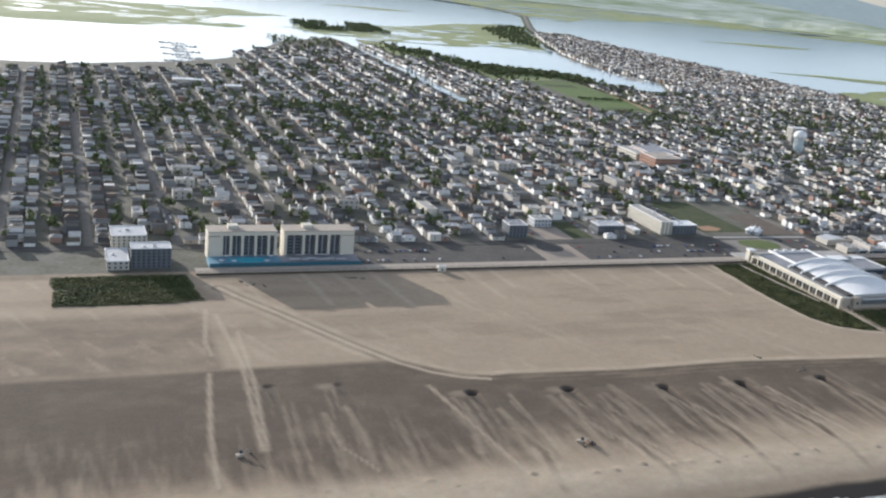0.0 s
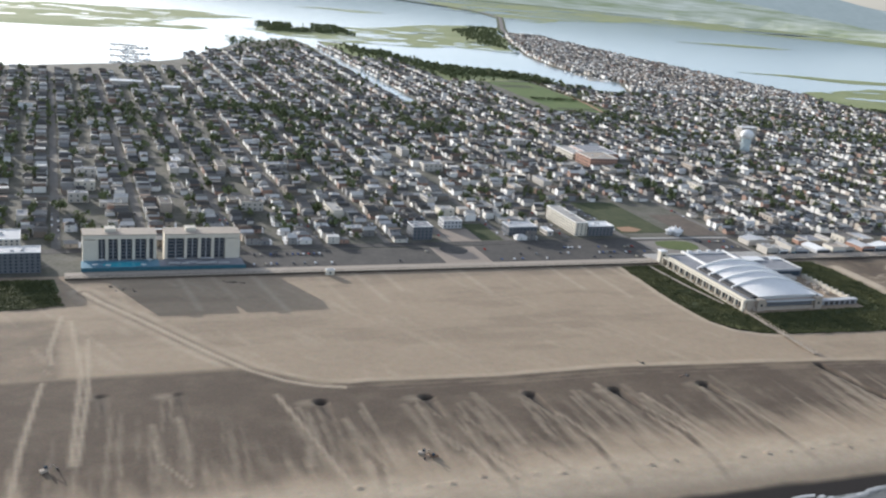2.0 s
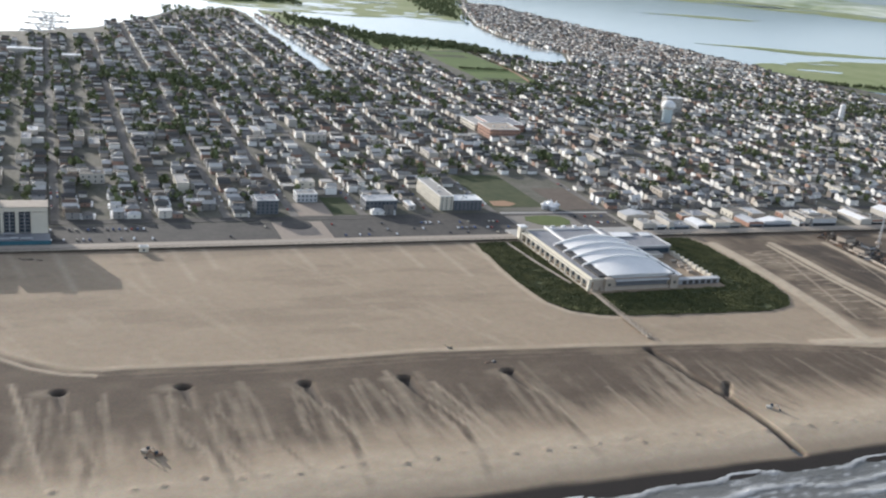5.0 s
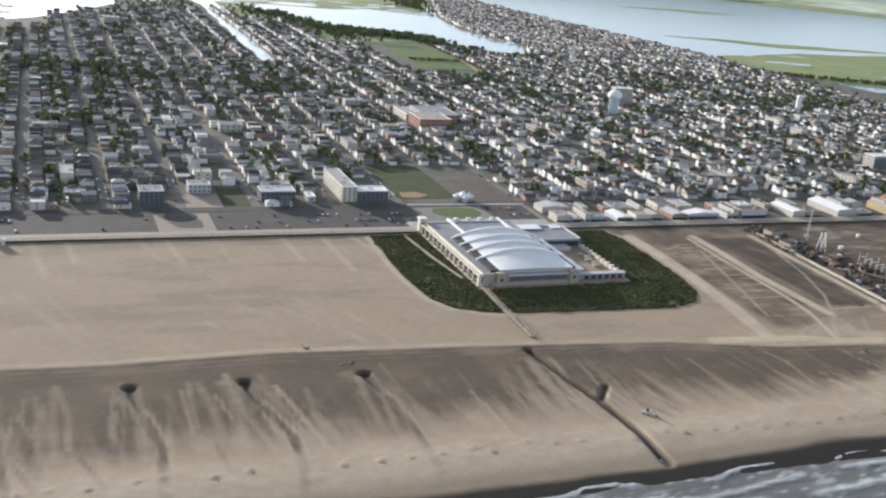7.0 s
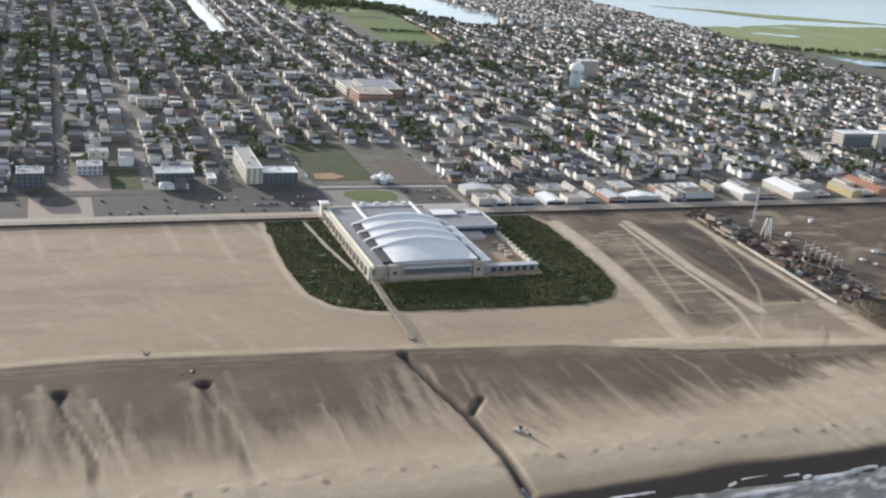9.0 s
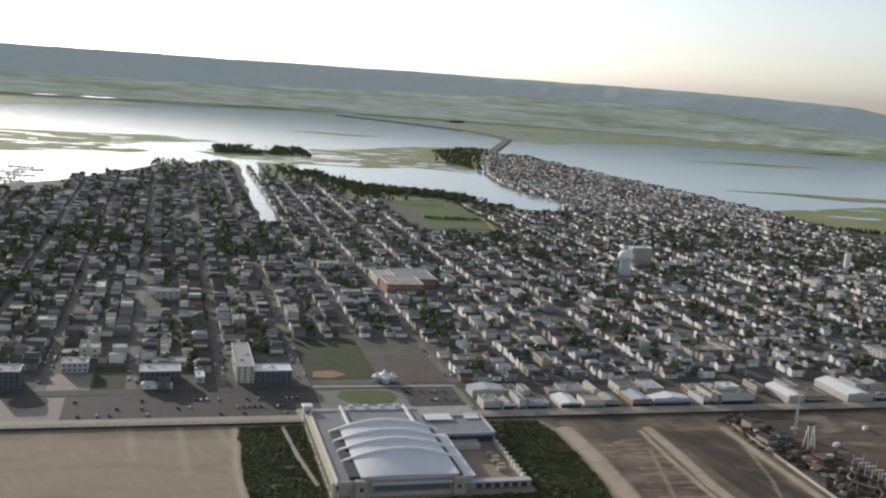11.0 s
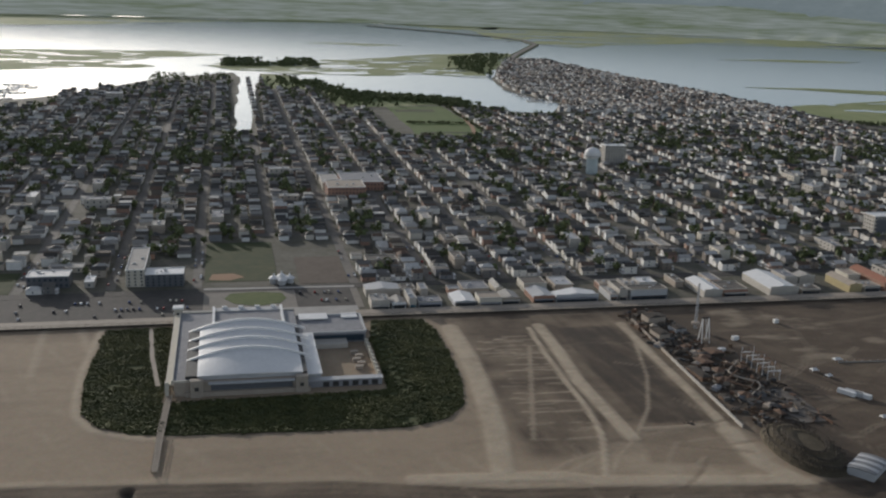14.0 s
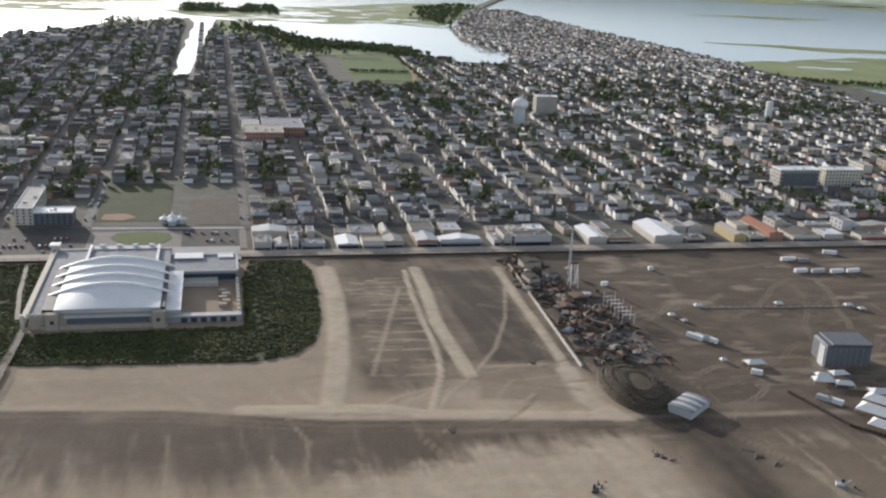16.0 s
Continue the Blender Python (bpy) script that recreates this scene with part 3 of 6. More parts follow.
for i, (x, y) in enumerate(DRAINS):
    pit = np.maximum(pit, (0.3 if i < 2 else 1.0) * ramp01(-(0.7 + 0.6 * n_mid + 0.25 * n_fine) * np.hypot((X - x) / (2.6 + 0.35 * ((i * 5) % 4)), (Y - y) / 2.4), -1.3, -0.5))
    gully = [(x, y), (x + 2.0, -184), (x + 5.0 + 2 * (i % 3), -212), (x + 4.5 + 3 * (i % 2), -236), (x + 4, -250)]
    away = near_line(X, Y, gully)
    deep = (0.35, 0.25, 0.5, 0.6, 0.8, 1.0, 0.75)[i]
    pit = np.maximum(pit, deep * ramp01(-away - 0.12 * np.maximum(y - Y, 0), -3.3, -1.5))
    light = np.maximum(light, 0.35 * ramp01(-np.hypot((X - x + 6) / 1.6, Y - y), -5, -1) * n_mid * 1.4)
    if i > 1:
        bank = np.interp(gy, [p[1] for p in gully[::-1]], [p[0] for p in gully[::-1]])[None, :]
        light = np.maximum(light, deep * 0.6 * ramp01(-np.abs(X - bank - 2.6), -1.5, -0.3) * ramp01(-Y, 176, 190) * ramp01(Y, -248, -236) * (0.3 + 1.0 * n_mid))
        light = light * (1 - ramp01(-away, -2.4, -1.0))
        damp_and_shade = np.maximum(damp_and_shade, (0.4 + 0.6 * deep) * ramp01(-away, -2.4, -0.9) * ramp01(Y, -252, -240))
    fanline = near_line(X, Y, [(x - 4, y - 2), (x - 9, y - 40)])
    light = np.maximum(light, 0.3 * ramp01(-fanline, -6, -0.5) * ramp01(streak2, 0.45, 0.7))
    # pale sand washed out fan-wise below each outfall
    fan = np.abs(np.arctan2(X - x - 3, y - Y))
    light = np.maximum(light, 0.22 * ramp01(-fan, -0.65, -0.1) * ramp01(streak2, 0.42, 0.72) * ramp01(-Y, -y + 8, -y + 22) * ramp01(Y, -225, -200))
light = np.maximum(light, 0.7 * ramp01(-Y, 208 + 14 * n_big, 232) * ramp01(Y, -254, -246) * ramp01(-X, -262, -240) * (0.35 + 0.9 * n_mid))
d_main = near_line(X, Y, MAIN_DRAIN)
pit = np.maximum(pit, ramp01(-d_main, -2.6, -0.8))
pit = np.maximum(pit, 0.8 * ramp01(-near_line(X, Y, [(31, -208), (40, -196)]), -2.0, -0.6))
fan = np.abs(np.arctan2(X - 23, -150 - Y))
light = np.maximum(light, 0.4 * ramp01(-fan, -0.9, -0.2) * ramp01(streak2, 0.4, 0.7) * ramp01(-Y, 160, 172) * ramp01(Y, -220, -196))
wet = np.maximum(0.95 * pit, ramp01(-Y, 253 + 5 * (n_big - 0.5) * 2 + 3 * n_mid, 259 + 6 * (n_big - 0.5)))
heap = np.zeros(X.shape)
for i in range(52):
    hx, hy = -372 + i * 11.5 + rng.uniform(-3, 3), np.interp(i, [0, 25, 51], [-226, -231, -246]) + rng.uniform(-3, 3)
    heap = np.maximum(heap, ramp01(-np.hypot((X - hx) / 1.2, (Y - hy) / 1.2), -1.2, -0.1) * rng.uniform(0.3, 1.0))
Z = 0.02 + 0.10 * (n_mid - 0.5) + 0.04 * n_fine - 1.5 * pit + 0.8 * heap + 0.25 * light - 0.05
Z = Z + 0.9 * ramp01(Y, -262, -236) - 0.5
Z = Z - 2.2 * ramp01(-Y, 250, 285) - 1.5 * ramp01(-Y, 285, 330)
Z = np.where(Y > 8, np.minimum(Z, 0.3), Z)
nx, ny = X.shape
ids = np.arange(nx * ny).reshape(nx, ny)
quads = np.stack([ids[:-1, :-1], ids[1:, :-1], ids[1:, 1:], ids[:-1, 1:]], -1).reshape(-1, 4)
me = bpy.data.meshes.new("beach")
me.from_pydata(np.stack([X, Y, Z], -1).reshape(-1, 3), [], quads)
attr = me.color_attributes.new("sand_state", "FLOAT_COLOR", "POINT")
road = ramp01(-d_road, -3.4, -1.0) * (X > -230) * (0.6 + 0.6 * n_mid)
light = light * (1 - 0.85 * np.clip(road, 0, 1)) * (0.72 + 0.56 * value_noise(X / 3.5, Y / 2.0, 211))
damp_and_shade = np.maximum(damp_and_shade, 0.85 * road)
wet = np.maximum(wet, 0.62 * core * (0.35 + 0.65 * ramp01(slant + 0.5 * blotch, 0.45, 0.95)) * (1 - np.clip(1.5 * light, 0, 1)))
wet = np.maximum(wet, sullied)
fan_zone = ramp01(-Y, 165, 180) * ramp01(Y, -246, -226) * (X < 130)
light = np.clip(light + 0.30 * fan_zone * ramp01(slant, 0.55, 0.8) * (blotch - 0.25), 0, 1)
# first channel darkens: damp sand, pits, heaps and the painted boardwalk shade
rgba = np.stack([np.clip(np.maximum(np.maximum(damp_and_shade, 0.9 * pit), 0.9 * heap), 0, 1), np.clip(light, 0, 1), wet, np.ones(X.shape)], -1)
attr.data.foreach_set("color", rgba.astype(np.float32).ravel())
me.polygons.foreach_set("use_smooth", [True] * len(me.polygons))

m_sand = bpy.data.materials.new("beach_sand")
m_sand.use_nodes = True
sn, sl = m_sand.node_tree.nodes, m_sand.node_tree.links.new
s_bsdf = sn["Principled BSDF"]
s_bsdf.inputs["Specular IOR Level"].default_value = 0.2
s_attr = sn.new("ShaderNodeVertexColor")
s_attr.layer_name = "sand_state"
s_split = sn.new("ShaderNodeSeparateColor")
sl(s_attr.outputs[0], s_split.inputs[0])
s_geo = sn.new("ShaderNodeNewGeometry")


def sand_noise(scale, detail):
    n = sn.new("ShaderNodeTexNoise")
    n.inputs["Scale"].default_value, n.inputs["Detail"].default_value = scale, detail
    sl(s_geo.outputs["Position"], n.inputs["Vector"])
    return n


def sand_mix(factor, a, b):
    n = sn.new("ShaderNodeMix")
    n.data_type = "RGBA"
    sl(factor, n.inputs["Factor"])
    for slot, v in ((6, a), (7, b)):
        if isinstance(v, tuple):
            n.inputs[slot].default_value = (*v, 1)
        else:
            sl(v, n.inputs[slot])
    return n.outputs[2]


s_grain, s_patch = sand_noise(1.1, 5), sand_noise(0.035, 6)
dry = sand_mix(s_patch.outputs[0], (0.45, 0.352, 0.245), (0.345, 0.268, 0.188))
dark = sand_mix(s_grain.outputs[0], (0.102, 0.076, 0.055), (0.15, 0.114, 0.082))
col = sand_mix(s_split.outputs[0], dry, dark)
col = sand_mix(s_split.outputs[1], col, (0.56, 0.46, 0.335))
col = sand_mix(s_split.outputs[2], col, (0.042, 0.033, 0.026))
s_mid = sand_noise(0.24, 7)
s_rel = sn.new("ShaderNodeMapRange")
s_rel.inputs["From Min"].default_value, s_rel.inputs["From Max"].default_value = 0.3, 0.7
s_rel.inputs["To Min"].default_value, s_rel.inputs["To Max"].default_value = 0.95, 1.06
sl(s_mid.outputs[0], s_rel.inputs["Value"])
s_var = sn.new("ShaderNodeMix")
s_var.data_type, s_var.blend_type = "RGBA", "MULTIPLY"
s_var.inputs["Factor"].default_value = 1.0
sl(col, s_var.inputs[6])
sl(s_rel.outputs[0], s_var.inputs[7])
col = s_var.outputs[2]
s_mul = sn.new("ShaderNodeMix")
s_mul.data_type, s_mul.blend_type = "RGBA", "MULTIPLY"
s_mul.inputs["Factor"].default_value = 0.35
sl(col, s_mul.inputs[6])
sl(s_grain.outputs["Color"], s_mul.inputs[7])
sl(s_mul.outputs[2], s_bsdf.inputs["Base Color"])
s_rough = sn.new("ShaderNodeMapRange")
s_rough.inputs["To Min"].default_value, s_rough.inputs["To Max"].default_value = 0.95, 0.75
sl(s_split.outputs[2], s_rough.inputs["Value"])
sl(s_rough.outputs[0], s_bsdf.inputs["Roughness"])
s_bump = sn.new("ShaderNodeBump")
s_bump.inputs["Distance"].default_value = 0.12
sl(s_grain.outputs[0], s_bump.inputs["Height"])
sl(s_bump.outputs[0], s_bsdf.inputs["Normal"])
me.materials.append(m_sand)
tagged(new("beach", me), "wide tan sand beach with damp streaks, painted boardwalk shade, tracks and drain gullies", "beach", kind="structure")

# ---- sea ----
sx, sy = np.arange(-700, 700, 3.0), np.concatenate([np.arange(-1500, -420, 40.0), np.arange(-420, -240, 1.6)])
X, Y = np.meshgrid(sx, sy, indexing="ij")
swell = value_noise(X / 60, Y / 13, 71)
chop = value_noise(X / 7, Y / 5, 81)
line = -266 + 7 * (value_noise(X / 40, Y * 0 + 2, 91, 3) - 0.5) * 2
rows_of_surf = np.zeros(X.shape)
for k, (off, wide) in enumerate(((0, 1.6), (-9, 1.8), (-19, 2.6), (-34, 3.0))):
    d = Y - (line + off + 5 * (value_noise(X / 30, Y * 0 + k * 9.0, 97 + k, 3) - 0.5) * 2)
    rows_of_surf = np.maximum(rows_of_surf, ramp01(-np.abs(d), -wide, 0) * ramp01(value_noise(X / 22, Y * 0 + k * 5.0, 120 + k, 3), 0.36, 0.56))
foam = np.clip(rows_of_surf * (0.55 + 0.9 * (chop - 0.3)) + 0.5 * ramp01(value_noise(X / 5, Y / 1.8, 131), 0.54, 0.74) * ramp01(Y, -310, -272), 0, 1)
Z = -1.55 + 0.5 * (swell - 0.5) + 0.22 * (chop - 0.5) + 0.5 * rows_of_surf
nx, ny = X.shape
ids = np.arange(nx * ny).reshape(nx, ny)
quads = np.stack([ids[:-1, :-1], ids[1:, :-1], ids[1:, 1:], ids[:-1, 1:]], -1).reshape(-1, 4)
me = bpy.data.meshes.new("sea")
me.from_pydata(np.stack([X, Y, Z], -1).reshape(-1, 3), [], quads)
attr = me.color_attributes.new("foam", "FLOAT_COLOR", "POINT")
attr.data.foreach_set("color", np.stack([foam, foam, foam, np.ones(X.shape)], -1).astype(np.float32).ravel())
me.polygons.foreach_set("use_smooth", [True] * len(me.polygons))
m_sea = water("sea_water", (0.12, 0.115, 0.10), 0.22, 0.6, 0.25)
wn2, wl2 = m_sea.node_tree.nodes, m_sea.node_tree.links.new
f_at = wn2.new("ShaderNodeVertexColor")
f_at.layer_name = "foam"
f_mix = wn2.new("ShaderNodeMix")
f_mix.data_type = "RGBA"
f_mix.inputs[6].default_value, f_mix.inputs[7].default_value = (0.13, 0.125, 0.11, 1), (0.58, 0.58, 0.57, 1)
wl2(f_at.outputs[0], f_mix.inputs["Factor"])
wl2(f_mix.outputs[2], wn2["Principled BSDF"].inputs["Base Color"])
f_r = wn2.new("ShaderNodeMapRange")
f_r.inputs["To Min"].default_value, f_r.inputs["To Max"].default_value = 0.12, 0.8
wl2(f_at.outputs[0], f_r.inputs["Value"])
wl2(f_r.outputs[0], wn2["Principled BSDF"].inputs["Roughness"])
me.materials.append(m_sea)
tagged(new("sea", me), "grey-green sea with white breaking surf", "water", kind="structure")

# ---- streets ----
STREETS = [-650, -600, -550, -500, -450, -400, -349, -297, -243, -190, -143, -100, -54, -6, 40, 86, 128, 173, 218, 262, 307, 353, 405, 450, 496, 545, 592, 640, 690, 740, 790, 840]
AVENUES = [72, 190, 318, 450, 575]


def street_end(x):
    """How far inland a street runs."""
    if x < -420:
        return 760
    if x < -250:
        return 800
    if x < -150:
        return 860
    if x < -20:
        return 1020 + (x + 150) * 1.2
    if x < 60:
        return 1150
    if x < 100:
        return 640
    if x < 200:
        return 1080
    if 250 < x < 340:
        return 615
    if x < 420:
        return 850
    return 800


def strip(name, pts, half, z, material, label, category):
    """A paved way along a broken line."""
    bm = bmesh.new()
    left, right = [], []
    for i, (x, y) in enumerate(pts):
        a, b = pts[max(i - 1, 0)], pts[min(i + 1, len(pts) - 1)]
        d = Vector((b[0] - a[0], b[1] - a[1])).normalized()
        left.append(bm.verts.new((x - d.y * half, y + d.x * half, z)))
        right.append(bm.verts.new((x + d.y * half, y - d.x * half, z)))
    for k in range(len(pts) - 1):
        f = bm.faces.new((left[k], right[k], right[k + 1], left[k + 1]))
    geom = bmesh.ops.extrude_face_region(bm, geom=list(bm.faces))
    bmesh.ops.translate(bm, verts=[v for v in geom["geom"] if isinstance(v, bmesh.types.BMVert)], vec=(0, 0, -0.3))
    return tagged(part(name, bm, material, None), label, category, kind="structure")


for x in STREETS:
    y0 = 186 if x == 86 else 68 if x < -20 else 74
    strip("road", [(x, y0), (x, 300), (x, street_end(x))], 2.6, 0.08, m_street, "straight pale asphalt side street between rows of houses", "road")
for i, y in enumerate(AVENUES):
    strip("road", [(-900, y), (0, y), (900, y)] if i else [(-900, 62), (-150, 64.5), (30, 67), (130, 70), (900, 72)], 3.6 if i else 4.2, 0.14, m_street if i else m_asphalt, "long asphalt avenue crossing the side streets", "road")

# ---- houses ----
KEEP_OUT = [rect(-400, -245, 8, 62), rect(-258, -20, 8, 70), rect(-20, 130, 8, 76), rect(42, 127, 70, 176), rect(-2, 38, 70, 136), rect(130, 188, 298, 378), rect(376, 404, 378, 408), rect(414, 450, 440, 466),
            rect(505, 592, 150, 182), rect(658, 684, 428, 450), rect(265, 350, 620, 900), rect(-128, -62, 66, 106), rect(30, 84, 1180, 1340), rect(-54, 40, 78, 100), rect(-98, -56, 74, 120), rect(-385, -355, 60, 84)]


def kept_out(x, y):
    return any(p[0][0] < x < p[2][0] and p[0][1] < y < p[2][1] for p in KEEP_OUT)


def house_geometry(w, d, h, r, kind):
    """Vertices and faces of a small house: walls, then a roof with eaves. The front faces -y; the ridge runs along y."""
    v = [(x, y, z) for z in (0, h) for x, y in ((-w / 2, -d / 2), (w / 2, -d / 2), (w / 2, d / 2), (-w / 2, d / 2))]
    f = [(0, 1, 5, 4), (1, 2, 6, 5), (2, 3, 7, 6), (3, 0, 4, 7)]
    nwall = 4
    e = 0.28
    if kind == "flat":
        v += [(x * (w / 2 + 0.1), y * (d / 2 + 0.1), z) for z in (h - 0.05, h + 0.25) for x, y in ((-1, -1), (1, -1), (1, 1), (-1, 1))]
        f += [(8, 9, 13, 12), (9, 10, 14, 13), (10, 11, 15, 14), (11, 8, 12, 15), (12, 13, 14, 15)]
    elif kind == "hip":
        t = min(w, d) / 2
        v += [(x * (w / 2 + e), y * (d / 2 + e), h - 0.1) for x, y in ((-1, -1), (1, -1), (1, 1), (-1, 1))]
        v += [(0, -max(d / 2 - t, 0.2), h + r), (0, max(d / 2 - t, 0.2), h + r)]
        f += [(8, 9, 12), (9, 10, 13, 12), (10, 11, 13), (11, 8, 12, 13), (11, 10, 9, 8)]
    else:
        v += [(0, -d / 2, h + r), (0, d / 2, h + r)]
        f += [(4, 5, 8), (6, 7, 9)]
        nwall = 6
        s = r / (w / 2)
        o = 0.16
        v += [(-w / 2 - e, -d / 2 - e, h - s * e), (0, -d / 2 - e, h + r), (w / 2 + e, -d / 2 - e, h - s * e),
              (-w / 2 - e, d / 2 + e, h - s * e), (0, d / 2 + e, h + r), (w / 2 + e, d / 2 + e, h - s * e)]
        v += [(x, y, z + o) for x, y, z in v[10:16]]
        f += [(16, 17, 20, 19), (17, 18, 21, 20), (10, 16, 19, 13), (12, 15, 21, 18), (10, 11, 17, 16), (11, 12, 18, 17), (13, 19, 20, 14), (14, 20, 21, 15)]
    return v, f, nwall


def plots():
    """Where houses stand: place, turn, width, depth, height, pitch height, kind."""
    r = np.random.default_rng(5)
    out = []
    bands = [72] + AVENUES[1:] + [700, 830, 960, 1090, 1220]
    for x in STREETS:
        end = street_end(x)
        for a, b in zip(bands, bands[1:]):
            y = a + ((0.5 if x < -20 else 7) if a == 72 else 5.5)
            stop = min(b - 5, end)
            while y < stop:
                w = r.uniform(4.4, 7.6)
                for side in (-1, 1):
                    for row, share in ((0, 0.88), (1, 0.5)):
                        if r.random() > share:
                            continue
                        d = r.uniform(6.4, 9.0) if row == 0 else r.uniform(4.5, 7.0)
                        off = 4.2 + d / 2 + r.uniform(0, 1.6) if row == 0 else 14.4 + d / 2 + r.uniform(0, 0.6)
                        px = x + side * off
                        if px < -5000 or kept_out(px, y):
                            continue
                        kind = r.choice(["gable", "gable", "gable", "hip", "flat"])
                        h = r.choice([2.4, 3.2, 4.0, 4.6]) if row == 0 else r.choice([2.2, 2.8, 3.6])
                        if kind == "flat":
                            h = r.choice([2.6, 3.6, 4.8])
                        out.append((px, y, 90 if side > 0 else -90, min(w, 7.2) - 0.4, d, h, r.uniform(1.0, 1.9), str(kind)))
                y += w + r.uniform(0.1, 1.3)
    # both banks of the canal
    for x, turn in ((94, -90), (103.5, 90), (56, 90)):
        for y in np.arange(652, 1236, 7.6):
            if r.random() < 0.85:
                out.append((x + 0.02 * (y - 652) * (turn == 90 and x > 90), y + r.uniform(-1, 1), turn, r.uniform(4.4, 6.2), r.uniform(5.4, 7.0), r.choice([2.6, 3.6, 4.4]), r.uniform(1.0, 1.8), str(r.choice(["gable", "hip", "flat"]))))
    # the dense bungalow island by the bay
    for x in np.arange(498, 900, 9.5):
        for y in np.arange(815, 1720, 7.4):
            px, py = x + r.uniform(-1.3, 1.3), y + r.uniform(-1.0, 1.0)
            if inside(px, py, TOWN) and inside(px + 8, py, TOWN) and inside(px - 8, py, TOWN) and not kept_out(px, py) and (y > 830 or x > 700) and r.random() < 0.9:
                out.append((px, py, r.choice([0, 90, 180, -90]), r.uniform(4.5, 6.0), r.uniform(5.0, 6.6), r.choice([3.0, 4.0, 5.0, 5.8]), r.uniform(1.0, 2.0), str(r.choice(["gable", "gable", "hip"]))))
    return out


def motel_sites():
    q = np.random.default_rng(77)
    out = []
    for a, b in zip(STREETS, STREETS[1:]):
        for lo, hi, share in ((76, 186, 0.8), (194, 314, 0.55), (322, 446, 0.3), (454, 570, 0.2)):
            for k in range(3):
                if q.random() > share or a < -420 or a > 640:
                    continue
                along = q.random() < 0.5
                w, d = (q.uniform(11, 19), q.uniform(6, 11)) if along else (q.uniform(6, 8.5), q.uniform(14, 24))
                px, py = q.uniform(a + 5 + w / 2, b - 5 - w / 2), q.uniform(lo + d / 2 + 2, hi - d / 2 - 2)
                if kept_out(px, py) or any(abs(px - o[0]) < (w + o[2]) / 2 + 1 and abs(py - o[1]) < (d + o[3]) / 2 + 1 for o in out):
                    continue
                if any(p[0][0] - w / 2 < px < p[2][0] + w / 2 and p[0][1] - d / 2 < py < p[2][1] + d / 2 for p in KEEP_OUT):
                    continue
                out.append((px, py, w, d, float(q.choice([2.8, 3.2, 4.8, 5.4, 6.4]))))
    return out


ALL_MOTELS = motel_sites()
MOTEL_SITES = sorted(ALL_MOTELS, key=lambda m: m[1])[:90]
FAR_MOTELS = sorted(ALL_MOTELS, key=lambda m: m[1])[90:]
LOTS = [(float(rng.uniform(-420, 700)), float(rng.uniform(80, 760)), float(rng.uniform(5, 9)), float(rng.uniform(8, 20))) for _ in range(170)]


def taken(x, y):
    return (any(abs(x - m[0]) < m[2] / 2 + 3.6 and abs(y - m[1]) < m[3] / 2 + 3.6 for m in ALL_MOTELS)
            or any(abs(x - m[0]) < m[2] and abs(y - m[1]) < m[3] for m in LOTS))


PLOTS = [p for p in plots() if not taken(p[0], p[1])]
PLOTS += [(m[0], m[1], 0, m[2], m[3], m[4], 1.0, "flat") for m in FAR_MOTELS]
near_plots = [p for p in PLOTS if p[1] < 190 and -70 < p[0] < 330 or p[1] < 120 and -350 < p[0] < 460]
near_plots = sorted(near_plots, key=lambda p: p[1])[:190]
near_set = {(p[0], p[1]) for p in near_plots}
verts, faces, index = [], [], []
for px, py, turn, w, d, h, r, kind in PLOTS:
    if (px, py) in near_set:
        continue
    v, f, nwall = house_geometry(w, d, h, r, kind)
    base = len(verts)
    c, s = round(math.cos(radians(turn))), round(math.sin(radians(turn)))
    verts += [(px + c * x - s * y, py + s * x + c * y, z - 0.05 * (z == 0)) for x, y, z in v]
    faces += [tuple(base + i for i in q) for q in f]
    index += [0] * nwall + [1] * (len(f) - nwall)
tagged(new("house_rows", mesh_of("house_rows", verts, faces, [m_wall, m_roof], index)), "rows of small pale houses with grey roofs along the streets", "houses", kind="stuff")


